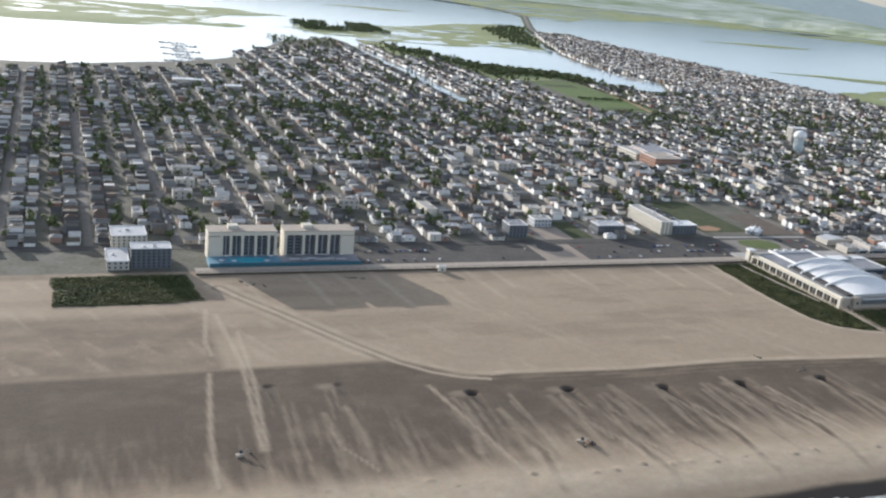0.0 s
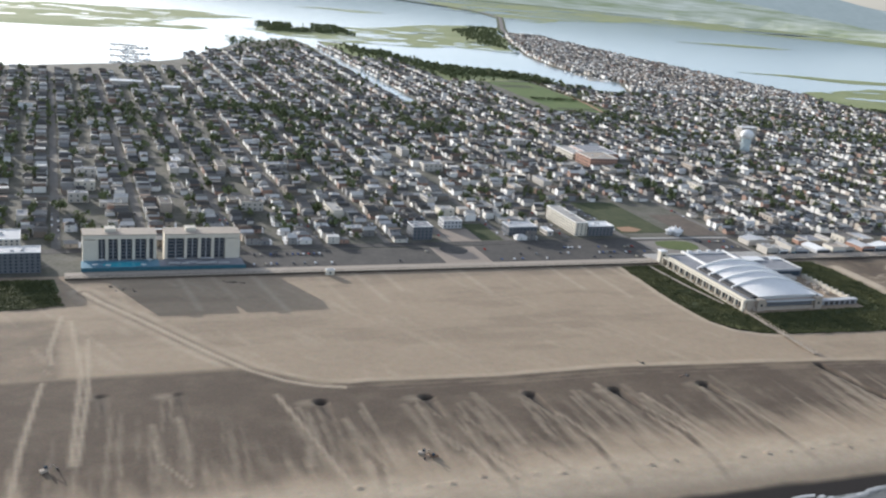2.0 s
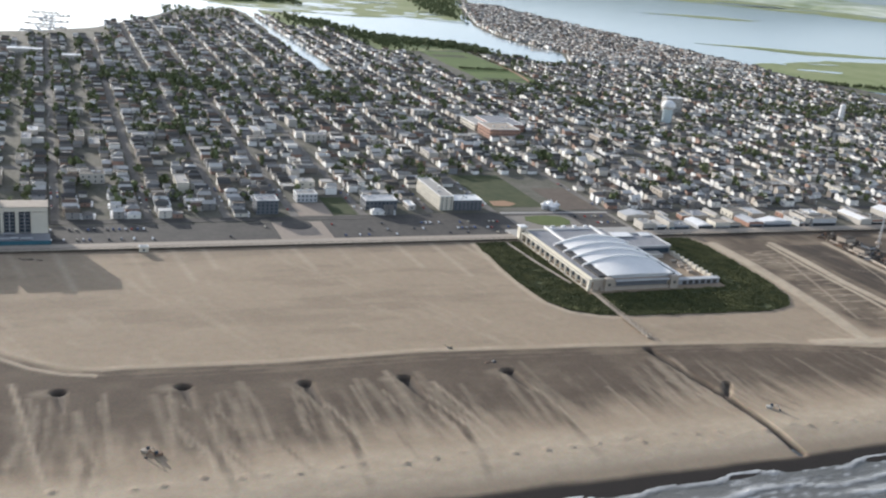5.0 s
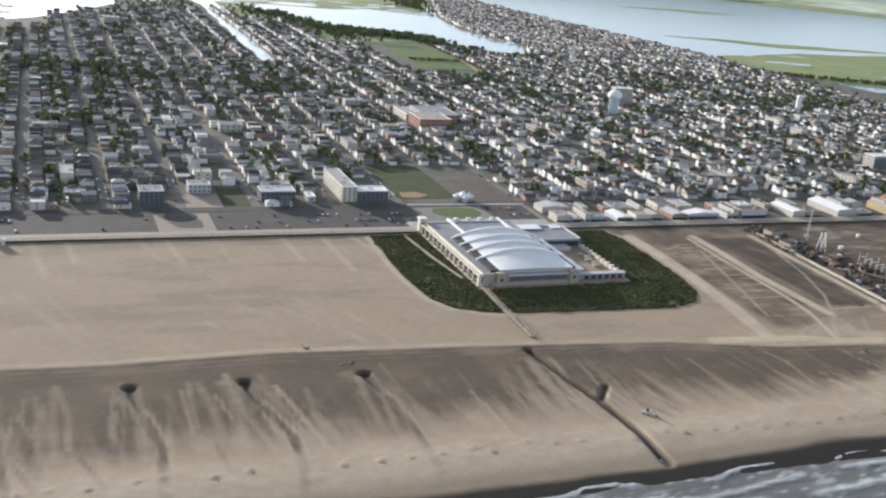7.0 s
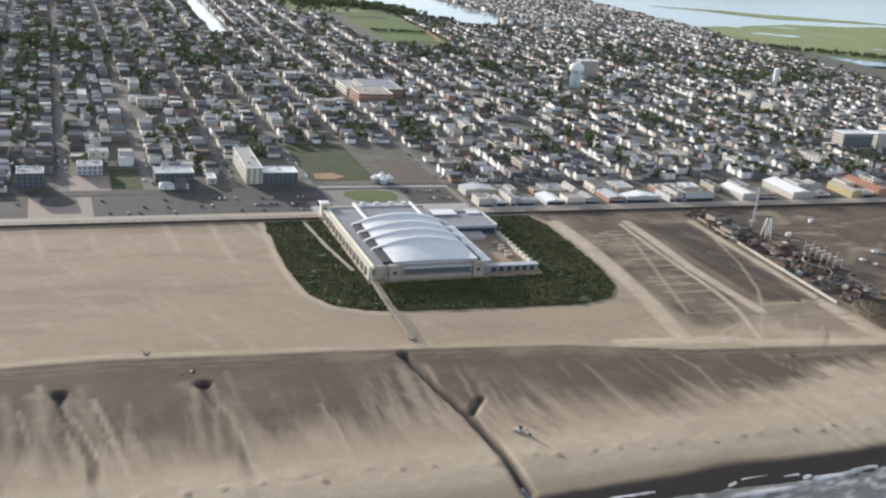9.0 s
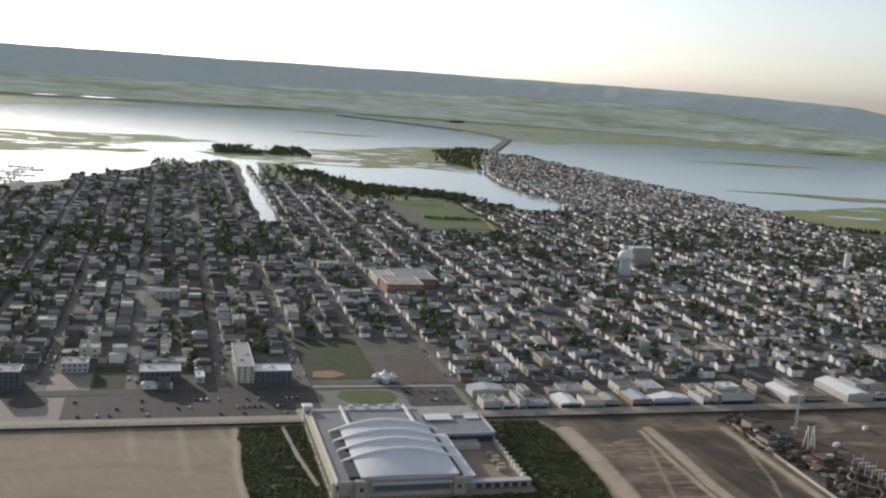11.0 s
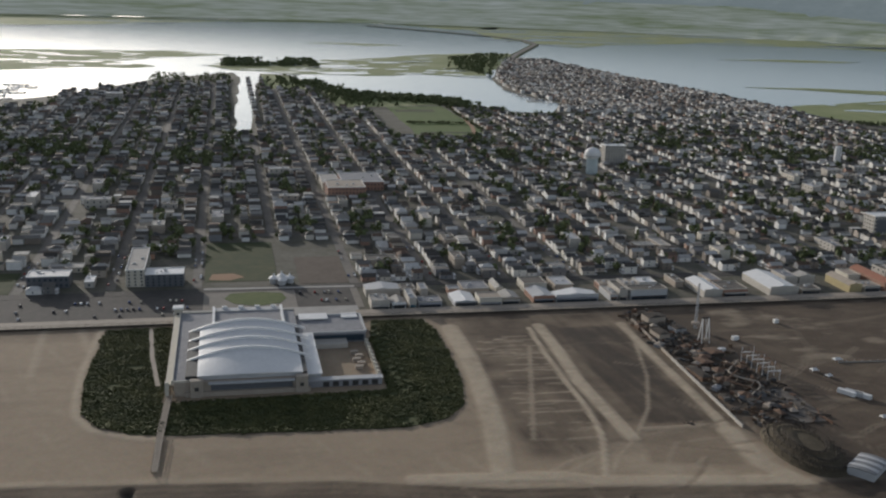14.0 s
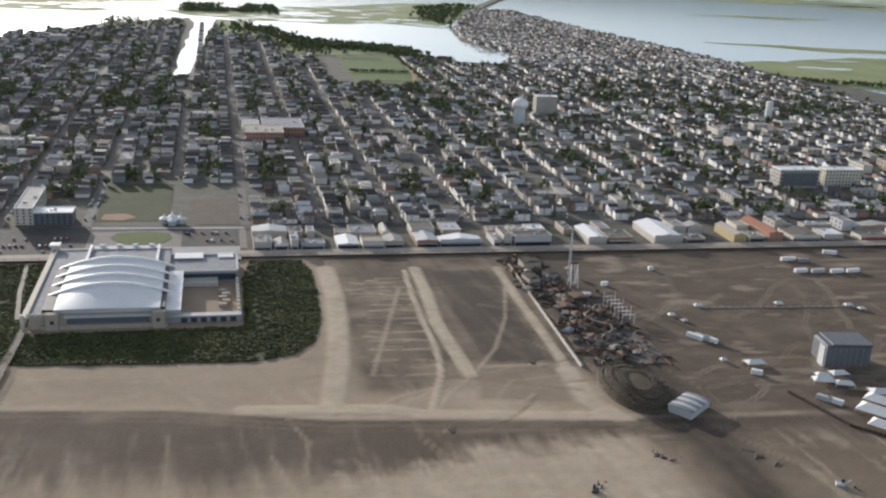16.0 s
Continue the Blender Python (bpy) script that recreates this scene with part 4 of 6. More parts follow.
def house(name, w, d, h, r, kind):
    """A small house with its walls, roof, windows, door and porch as parts; the front faces -y."""
    v, f, nwall = house_geometry(w, d, h, r, kind)
    ob = thing(name, 0, 0)
    made = []
    for label, some, m in (("wall", f[:nwall], m_wall_one), ("roof", f[nwall:], m_roof_one)):
        used = sorted({i for q in some for i in q})
        at = {i: k for k, i in enumerate(used)}
        made.append(new(label, mesh_of(label, [v[i] for i in used], [tuple(at[i] for i in q) for q in some], m)))
    wall, roof = made
    for o in (wall, roof):
        o.parent = ob
    pane = mesh_of("window", [(x, y, z) for y in (-0.05, 0.05) for x, z in ((-0.4, 0), (0.4, 0), (0.4, 0.95), (-0.4, 0.95))],
                   [(0, 1, 2, 3), (0, 4, 5, 1), (1, 5, 6, 2), (2, 6, 7, 3), (3, 7, 4, 0)], m_glass)
    floors = 2 if h > 3.5 else 1
    for fl in range(floors):
        z = 0.9 + fl * 2.1
        for x in (-w * 0.27, w * 0.27):
            o = new("window", pane)
            o.parent, o.matrix_basis = ob, pose(x, -d / 2 - 0.02, z)
        for side in (-1, 1):
            o = new("window", pane)
            o.parent, o.matrix_basis = ob, pose(side * (w / 2 + 0.02), 0.4, z, 0, 0, 90 * side)
    part("door", boxes((-0.38, 0.38, -d / 2 - 0.08, -d / 2 + 0.05, 0.0, 1.75)), m_brick, ob, "dark reddish front door")
    if kind != "flat":
        porch = part("porch", boxes((-w / 2, w / 2, -d / 2 - 1.5, -d / 2 - 0.03, 0, 0.3), (-w / 2, w / 2, -d / 2 - 1.6, -d / 2 - 0.02, 2.05, 2.2)), m_white, ob, "white front porch")
        for x in (-w / 2 + 0.15, w / 2 - 0.15):
            part("post", boxes((x - 0.08, x + 0.08, -d / 2 - 1.45, -d / 2 - 1.3, 0.3, 2.05)), m_white, porch)
    return ob


def near_houses():
    masters = {}
    for kind in ("gable", "hip", "flat"):
        for tall, h in ((0, 2.7), (1, 4.6)):
            for deep, d in ((0, 6.0), (1, 8.0)):
                masters[kind, tall, deep] = house("house", 5.2, d, h, 1.5, kind)
    used = set()
    words = {"gable": "pale clapboard house with a grey gabled roof and porch", "hip": "pale clapboard house with a grey hipped roof and porch",
             "flat": "small pale flat-roofed house facing the side street"}
    for px, py, turn, w, d, h, r, kind in near_plots:
        key = kind, int(h > 3.5), int(d > 7.0)
        m = pose(px, py, 0, 0, 0, turn)
        if key in used:
            ob = copy_thing(masters[key], m)
        else:
            used.add(key)
            ob = masters[key]
            ob.matrix_basis = m
        tagged(ob, words[kind] if h > 3.5 else words[kind].replace("pale", "low pale"), "house", "houses along the streets")
    for key, ob in masters.items():
        if key not in used:
            for o in (*ob.children_recursive, ob):
                bpy.data.objects.remove(o)


near_houses()


# ---- trees ----
def leaf_blob(r, size, n, seed):
    """Leaf clumps as small tilted quads filling an uneven crown."""
    q = np.random.default_rng(seed)
    v, f = [], []
    lobes = [(q.normal(0, 0.35, 3) * r, q.uniform(0.5, 0.8) * r) for _ in range(4)]
    for i in range(n):
        c, lr = lobes[i % 4]
        d = q.normal(0, 1, 3)
        d /= np.linalg.norm(d)
        p = c + d * lr * q.uniform(0.75, 1.05)
        a = q.normal(0, 1, 3)
        a = np.cross(d, a) / (np.linalg.norm(np.cross(d, a)) + 1e-6)
        b = np.cross(d, a) + d * q.uniform(-0.5, 0.5)
        s = size * q.uniform(0.6, 1.3)
        k = len(v)
        v += [tuple(p + a * s), tuple(p + b * s), tuple(p - a * s), tuple(p - b * s)]
        f.append((k, k + 1, k + 2, k + 3))
    return np.array(v), f


BLOBS = [leaf_blob(1.0, 0.34, 46, s) for s in range(6)]


TREE_CLUMPS = [(-145, 560, 34, 14, 130), (-85, 515, 20, 12, 70), (-150, 310, 14, 10, 40), (-320, 520, 40, 30, 110), (30, 470, 20, 14, 60), (300, 560, 30, 24, 90), (345, 480, 18, 16, 60), (640, 470, 40, 20, 110), (740, 480, 40, 20, 110), (62, 168, 14, 4, 26), (560, 560, 40, 24, 90), (235, 960, 22, 46, 110), (160, 1180, 26, 50, 60)]


def tree_sites():
    r = np.random.default_rng(9)
    out = []
    for x in STREETS:
        for y in np.arange(84, street_end(x), 7.0):
            dense = 0.13 + 1.7 * max(0.0, 0.05 + noise.noise((x / 95, y / 75, 3.0)))
            if -330 < x < 30 and 330 < y < 620:
                dense += 0.3
            for side in (-1, 1):
                if r.random() < dense:
                    px, py = x + side * (r.uniform(12.0, 22.0) if r.random() < 0.9 else r.uniform(3.2, 4.2)), y + r.uniform(-6, 6)
                    if not kept_out(px, py):
                        out.append((px, py, r.uniform(1.8, 4.2)))
    for cx, cy, sx, sy, n in TREE_CLUMPS:
        for i in range(n):
            px, py = cx + r.normal(0, sx), cy + r.normal(0, sy)
            if not kept_out(px, py):
                out.append((px, py, r.uniform(1.8, 3.8)))
    for i in range(640):
        t = r.random()
        px, py = np.interp(t, [0, 0.3, 0.7, 1], [178, 245, 335, 385]), np.interp(t, [0, 0.3, 0.7, 1], [1215, 1030, 992, 930])
        out.append((px + r.normal(0, 12), py - abs(r.normal(0, 36)), r.uniform(2.0, 3.8)))
    for i in range(1200):
        px, py = r.uniform(490, 700), r.uniform(1330, 1890)
        if inside(px, py, POINT_WOOD):
            out.append((px + r.normal(0, 9), py + r.normal(0, 9), r.uniform(1.8, 3.8)))
    for i in range(700):
        px, py = r.uniform(50, 235), r.uniform(1465, 1640)
        if noise.noise((px / 60, py / 45, 4.0)) > -0.15:
            out.append((px, py, r.uniform(1.8, 3.4)))
    for line in (((274, 722), (342, 718)), ((268, 605), (352, 612)), ((350, 640), (354, 880))):
        for t in np.linspace(0, 1, 60):
            if r.random() < 0.85:
                out.append((line[0][0] + (line[1][0] - line[0][0]) * t + r.normal(0, 1.5), line[0][1] + (line[1][1] - line[0][1]) * t + r.normal(0, 1.0), r.uniform(1.0, 1.9)))
    for i in range(150):
        t = r.random()
        out.append((880 + 230 * t + r.normal(0, 5), 722 - 86 * t ** 0.8 + abs(r.normal(0, 9)), r.uniform(1.6, 3.0)))
    for i in range(120):
        out.append((r.uniform(-60, 66), 1150 + r.uniform(0, 150), r.uniform(1.6, 3.0)))
    return out


verts, faces = [], []
for i, (x, y, s) in enumerate(tree_sites()):
    v, f = BLOBS[i % 6]
    base = len(verts)
    c, sn_ = math.cos(i * 1.7), math.sin(i * 1.7)
    for a, b, z in v:
        verts.append((x + s * (c * a - sn_ * b), y + s * (sn_ * a + c * b), s * 1.15 + s * z))
    faces += [tuple(base + k for k in q) for q in f]
    k = len(verts)
    verts += [(x - 0.2, y, -0.1), (x + 0.2, y - 0.15, -0.1), (x + 0.2, y + 0.15, -0.1), (x, y, s * 1.3)]
    faces += [(k, k + 1, k + 3), (k + 1, k + 2, k + 3), (k + 2, k, k + 3)]
tagged(new("street_trees", mesh_of("street_trees", verts, faces, m_leaf)), "dark green leafy trees between the houses and along the shore", "trees", kind="stuff")


# ---- larger buildings ----
def wall_windows(ob, x0, x1, y0, y1, h, floors, width=1.1, gap=1.5, faces="sw", mesh=None, z0=0.9):
    """Rows of set-in panes on the sides named: s faces the sea, w and e along the shore."""
    fh = h / floors
    tall = min(1.3, fh * 0.5)
    pane = mesh or mesh_of("window", [(x, y, z) for y in (-0.06, 0.06) for x, z in ((-width / 2, 0), (width / 2, 0), (width / 2, tall), (-width / 2, tall))],
                           [(0, 1, 2, 3), (0, 4, 5, 1), (1, 5, 6, 2), (2, 6, 7, 3), (3, 7, 4, 0)], m_glass)
    for fl in range(floors):
        z = fl * fh + min(z0, fh * 0.35)
        if "s" in faces:
            n = max(1, int((x1 - x0 - 0.8) / (width + gap)))
            for k in range(n):
                o = new("window", pane)
                o.parent, o.matrix_basis = ob, pose(x0 + (k + 0.5) * (x1 - x0) / n, y0 - 0.03, z)
        for side, x, turn in (("w", x0 - 0.03, -90), ("e", x1 + 0.03, 90)):
            if side in faces:
                n = max(1, int((y1 - y0 - 0.8) / (width + gap)))
                for k in range(n):
                    o = new("window", pane)
                    o.parent, o.matrix_basis = ob, pose(x, y0 + (k + 0.5) * (y1 - y0) / n, z, 0, 0, turn)


def building(name, x0, x1, y0, y1, h, wall, roof, label, category, floors=2, faces="sw", group="", units=2, seed=0, z=0.0):
    """A flat-roofed building: walls, roof deck, parapet, windows and rooftop units."""
    cx, cy = (x0 + x1) / 2, (y0 + y1) / 2
    w, d = (x1 - x0) / 2, (y1 - y0) / 2
    ob = thing(name, cx, cy, z, 0, label, category, group)
    part("wall", boxes((-w, w, -d, d, -0.1, h)), m_stucco if wall == m_white else wall, ob)
    part("roof", boxes((-w + 0.25, w - 0.25, -d + 0.25, d - 0.25, h, h + 0.12)), roof, ob, "flat membrane roof")
    part("parapet", boxes((-w - 0.08, w + 0.08, -d - 0.08, -d + 0.25, h, h + 0.5), (-w - 0.08, w + 0.08, d - 0.25, d + 0.08, h, h + 0.5),
                          (-w - 0.08, -w + 0.25, -d + 0.25, d - 0.25, h, h + 0.5), (w - 0.25, w + 0.08, -d + 0.25, d - 0.25, h, h + 0.5)), m_stucco if group else m_white, ob, "pale roof edge")
    wall_windows(ob, -w, w, -d, d, h, floors, gap=2.6 if group else 1.5, faces=faces)
    q = random.Random(seed + int(x0 * 7 + y0))
    for k in range(units):
        ux, uy, s = q.uniform(-w * 0.6, w * 0.6), q.uniform(-d * 0.6, d * 0.6), q.uniform(0.5, 1.1)
        part("rooftop_unit", boxes((ux - s, ux + s, uy - s * 0.7, uy + s * 0.7, h + 0.12, h + 0.12 + s), bevel=0.06), m_lightgrey, ob, "grey rooftop air unit")
    return ob


# ---- convention hall on the beach ----
def convention_hall():
    ob = thing("convention_hall", 61, -35, 0, 0, "large pale exhibition hall with white arched metal roof on the beach", "building")

    def put(name, bm, material, label="", under=None):
        bmesh.ops.translate(bm, verts=bm.verts, vec=(-61, 35, 0))
        return part(name, bm, material, under or ob, label)

    L, R, F, B = 33.5, 89.5, -78.0, 10.0
    put("wall", boxes((L + 1.2, R, F, B, -0.2, 6.6)), m_stone, "buff block walls")
    put("roof_deck", boxes((L + 0.8, 44.0, F + 0.4, B - 0.3, 6.6, 6.9), (44.0, R - 0.4, -20.0, B - 0.3, 6.6, 6.9)), m_grey, "grey flat roof deck")
    for d in ((L, L + 0.8, F, B, 6.2, 7.6), (L + 0.8, 44, F, F + 0.4, 6.6, 7.4), (L + 0.8, 52, B - 0.3, B, 6.6, 7.4), (82, R, B - 0.3, B, 6.6, 7.4)):
        put("parapet", boxes(d), m_cream, "cream parapet")
    put("backstage_deck", boxes((50.5, 83, B, B + 5, -0.2, 7.4)), m_lightgrey, "grey rear block")
    for x in (50.0, 83.0):
        put("roof_curb", boxes((x - 0.6, x + 0.6, -18, B + 5.2, 6.9, 8.2)), m_white, "white raised roof curb")
    for k in range(4):
        put("roof_hatch", boxes((54 + 8 * k, 56.5 + 8 * k, B + 3.6, B + 5.2, 7.4, 8.4)), m_white, "white roof hatch")
    # arcade along the boardwalk side
    arcade = put("arcade", boxes((L - 2.2, L + 1.2, F, B, 5.6, 6.2), (L - 2.2, L - 1.6, F, B, -0.2, 0.9)), m_cream, "cream arcade along the side")
    for k in range(14):
        y = F + 1 + k * (B - F - 2) / 13
        put("pier", boxes((L - 2.2, L - 1.2, y - 0.45, y + 0.45, -0.2, 5.6)), m_cream, "", arcade)
    for k in range(13):
        y = F + 1 + (k + 0.5) * (B - F - 2) / 13
        put("glazing", boxes((L + 1.1, L + 1.25, y - 2.2, y + 2.2, 0.9, 4.8)), m_glass, "dark arcade window", arcade)
    # arched shells, each falling from its rib to a straight front eave
    x0, x1 = 44.0, 87.5
    ribs = [-19.6, -32.2, -43.8, -56.2, -76.6]
    n = 28

    def arch(x, rise):
        t = (x - x0) / (x1 - x0) * 2 - 1
        return rise * (1 - t * t)

    for k in range(4):
        yb, yf = ribs[k], ribs[k + 1]
        bm = bmesh.new()
        steps = 5
        grid = []
        for j in range(steps + 1):
            t = j / steps
            rise, base = 3.9 * (1 - t) + (0.4 if k == 3 else 2.3) * t, 8.5 + 0.3 * (1 - t)
            grid.append([bm.verts.new((x0 + (x1 - x0) * i / n, yb + (yf - yb) * t, base + arch(x0 + (x1 - x0) * i / n, rise))) for i in range(n + 1)])
        for a, b in zip(grid, grid[1:]):
            for i in range(n):
                bm.faces.new((a[i], b[i], b[i + 1], a[i + 1]))
        ret = bmesh.ops.extrude_face_region(bm, geom=list(bm.faces))
        bmesh.ops.translate(bm, verts=[g for g in ret["geom"] if isinstance(g, bmesh.types.BMVert)], vec=(0, 0, -0.35))
        shell = put("roof_shell", bm, m_metal_roof, "white standing-seam metal roof shell")
        for i in range(1, n):
            x = x0 + (x1 - x0) * i / n
            bm = bmesh.new()
            for j in range(steps):
                t0, t1 = j / steps, (j + 1) / steps
                za = 8.5 + 0.3 * (1 - t0) + arch(x, 3.9 * (1 - t0) + (0.4 if k == 3 else 2.3) * t0)
                zb = 8.5 + 0.3 * (1 - t1) + arch(x, 3.9 * (1 - t1) + (0.4 if k == 3 else 2.3) * t1)
                ya, yb2 = yb + (yf - yb) * t0, yb + (yf - yb) * t1
                vs = [bm.verts.new(p) for p in ((x - 0.04, ya, za), (x + 0.04, ya, za), (x + 0.04, yb2, zb), (x - 0.04, yb2, zb),
                                                (x - 0.04, ya, za + 0.09), (x + 0.04, ya, za + 0.09), (x + 0.04, yb2, zb + 0.09), (x - 0.04, yb2, zb + 0.09))]
                for q in ((4, 5, 6, 7), (0, 4, 7, 3), (1, 2, 6, 5)):
                    bm.faces.new([vs[i2] for i2 in q])
            put("seam", bm, m_metal_roof, "", shell)
        bm = bmesh.new()
        pts = [Vector((x0 - 5 + (x1 - x0 + 10) * i / 40, yb, 0)) for i in range(41)]
        for p in pts:
            t = (p.x - x0) / (x1 - x0) * 2 - 1
            p.z = 9.35 + 3.9 * (1 - t * t) if abs(t) <= 1 else 9.35 - 1.9 * (abs(t) - 1) * 4
        for a, b in zip(pts, pts[1:]):
            vs = [bm.verts.new(q + Vector((0, dy, dz))) for q in (a, b) for dy, dz in ((-0.55, -0.7), (0.55, -0.7), (0.55, 0.25), (-0.55, 0.25))]
            for q in ((0, 1, 5, 4), (1, 2, 6, 5), (2, 3, 7, 6), (3, 0, 4, 7), (0, 3, 2, 1), (4, 5, 6, 7)):
                bm.faces.new([vs[i2] for i2 in q])
        put("rib", bm, m_white, "white arched roof truss")
    for k in range(4):
        ya, yb = ribs[k] - 1.2, ribs[k + 1] + 1.2
        for side, xa, xb in (("l", x0 - 4.8, x0 - 0.1), ("r", x1 + 0.1, x1 + 1.9)):
            put("roof_recess", boxes((xa, xb, yb, ya, 6.9, 8.2)), m_dark, "dark recessed skylight well")
    put("clerestory", boxes((x0, x1, -20.2, -19.2, 6.9, 8.8)), m_glass, "dark glazed strip under the roof")
    put("roof_wall", boxes((x0 + 0.4, x1 - 0.2, -76, -20.3, 6.6, 8.1)), m_lightgrey, "grey upper wall")
    # sea front
    put("front_window", boxes((49.5, 83.0, F - 0.25, F + 0.1, 2.6, 5.6)), m_navy, "blue-grey glazed front")
    put("front_canopy", boxes((48.5, 84.0, F - 1.7, F + 0.3, 5.6, 6.3), bevel=0.1), m_lightgrey, "pale grey front canopy")
    put("front_base", boxes((39, 90.5, F - 1.2, F - 0.01, -0.2, 2.4)), m_stone, "buff base wall")
    for x in (41.2, 84.2):
        pylon = put("pylon", boxes((x, x + 5.2, F - 2.2, F + 1.0, -0.2, 7.8), bevel=0.12), m_stone, "buff corner pylon")
        put("emblem", boxes((x + 1.8, x + 3.4, F - 2.3, F - 2.15, 3.4, 5.0)), m_dark, "dark square opening", pylon)
    put("corner_post", boxes((L - 2.4, L - 0.8, F - 1.2, F + 0.6, -0.2, 7.4), bevel=0.1), m_cream, "cream corner post")
    # boardwalk tower
    tower = put("entrance_tower", boxes((L - 2.6, L + 1.4, B + 1.0, B + 5.0, -0.2, 8.8), bevel=0.12), m_cream, "cream entrance tower")
    put("tower_cap", boxes((L - 3.2, L + 2.0, B + 0.4, B + 5.6, 8.8, 9.6), bevel=0.15), m_white, "white cap", tower)
    put("tower_opening", boxes((L - 1.4, L + 0.2, B + 0.9, B + 1.05, 2.0, 6.8)), m_dark, "", tower)
    # service yard and rear wing
    yard = put("service_yard", boxes((R, 121.5, F + 6, -4, -0.2, 0.35)), m_tan_pave, "tan paved service yard")
    put("yard_wall", boxes((R, 121.5, F + 2.6, F + 6, -0.2, 3.4)), m_grey, "long grey yard wall", yard)
    put("yard_wall_cap", boxes((R, 121.8, F + 2.3, F + 6.2, 3.4, 3.7)), m_lightgrey, "white wall cap", yard)
    for k in range(6):
        put("yard_bay", boxes((96 + 4.2 * k, 98.6 + 4.2 * k, F + 2.45, F + 2.6, 0.6, 2.8)), m_dark, "", yard)
    put("yard_fence", boxes((120.6, 121.5, F + 6, -24, -0.2, 2.8)), m_cream, "cream side wall", yard)
    for k in range(9):
        put("yard_pier", boxes((120.3, 121.8, -68 + 5 * k, -67 + 5 * k, -0.2, 3.6)), m_cream, "", yard)
    wing = put("rear_wing", boxes((R, 121.5, -22, 3, -0.2, 5.2)), m_grey, "grey rear wing")
    put("wing_glazing", boxes((R + 6.2, 120.6, -22.2, -21.98, 1.2, 4.2)), m_glass, "dark glazed front of the wing", wing)
    put("wing_terrace", boxes((R + 6, 112, -30, -22.35, -0.2, 2.6)), m_stucco, "pale low terrace roof", wing)
    put("wing_roof", boxes((R + 0.3, 121.2, -21.7, 2.7, 5.2, 5.5)), m_grey, "grey flat wing roof", wing)
    put("wing_parapet", boxes((R, 121.8, 2.4, 3.2, 5.2, 6.3), (120.9, 121.9, -22, 3, 5.2, 6.3), (R, 121, -22.3, -21.7, 5.2, 6.0)), m_lightgrey, "pale grey parapet", wing)
    put("wing_canopy", boxes((91, 105, -4, 4.6, 6.0, 6.5), (112, 120, -2, 4.6, 5.6, 6.2)), m_white, "white roof canopy", wing)
    put("side_gallery", boxes((R, 95.5, F + 6, -22, -0.2, 5.6)), m_lightgrey, "long side gallery")
    put("gallery_roof", boxes((R - 0.2, 96, F + 4.5, -22, 5.6, 6.0)), m_metal_roof, "pale metal gallery roof")
    for k in range(5):
        a = [(114 + 1.5 * (k % 2), -38 - 4.6 * k), (1.8, 1.1, 1.6)]
        put("loading_box", boxes((a[0][0] - a[1][0], a[0][0] + a[1][0], a[0][1] - a[1][1], a[0][1] + a[1][1], 0.35, 0.35 + a[1][2])), m_stone, "", yard)
    return ob


convention_hall()

# footbridge from the hall over the dunes
bridge = thing("beach_footbridge", 34, -78, 0, 0, "narrow timber footbridge from the hall over the dunes", "walkway")
bm = bmesh.new()
pts = [(-1.2, -0.5), (-2.6, -36), (-3.0, -66)]
for (xa, ya), (xb, yb) in zip(pts, pts[1:]):
    vs = [bm.verts.new(p) for p in ((xa - 1.2, ya, 1.5), (xa + 1.2, ya, 1.5), (xb + 1.2, yb, 1.0), (xb - 1.2, yb, 1.0), (xa - 1.2, ya, 1.3), (xa + 1.2, ya, 1.3), (xb + 1.2, yb, 0.8), (xb - 1.2, yb, 0.8))]
    for q in ((0, 3, 2, 1), (4, 5, 6, 7), (0, 1, 5, 4), (2, 3, 7, 6), (1, 2, 6, 5), (3, 0, 4, 7)):
        bm.faces.new([vs[i] for i in q])
part("deck", bm, m_boards, bridge, "grey timber deck")
for side in (-1.2, 1.2):
    bm = bmesh.new()
    for (xa, ya), (xb, yb) in zip(pts, pts[1:]):
        tube(bm, (xa + side, ya, 2.5), (xb + side, yb, 2.0), 0.09, 5)
        tube(bm, (xa + side, ya, 2.0), (xb + side, yb, 1.5), 0.06, 5)
    part("handrail", bm, m_boards, bridge, "timber handrail")
    for k in range(17):
        y = -1 - k * 4.0
        x = np.interp(y, [-66, -36, -0.5], [-3.0, -2.6, -1.2])
        part("post", boxes((x + side - 0.12, x + side + 0.12, y - 0.12, y + 0.12, -0.3, 2.45)), m_boards, bridge)

# ---- dunes with scrub ----
DUNE = [(-1, 7), (-3, -40), (-2.5, -70), (0, -90), (7, -103), (20, -111), (40, -115), (90, -118), (125, -119.5), (142, -114), (152, -100), (156, -80), (158, -45), (158, -10), (154, 7), (128, 7), (124, -20), (123, -82), (30, -84), (30, 7)]
DUNE_WEST = [(-420, 12), (-352, 12), (-350, -5), (-346, -28), (-360, -31), (-420, -31)]
m_dune = mat("dune_sand_and_grass", (0.05, 0.062, 0.024), (0.085, 0.092, 0.038), 0.06, 0.95)
slab("dune", DUNE, -0.6, 0.55, m_dune, "low sandy dune ringed round the hall", "dune", rough=1.4, step=5)
slab("dune", DUNE_WEST, -0.6, 0.5, m_dune, "low sandy dune beside the seafront hotel", "dune", rough=5, step=9)
slab("hall_apron", rect(31, 122, -83, -78), -0.3, 0.3, m_concrete, "pale concrete strip before the hall", "pavement")


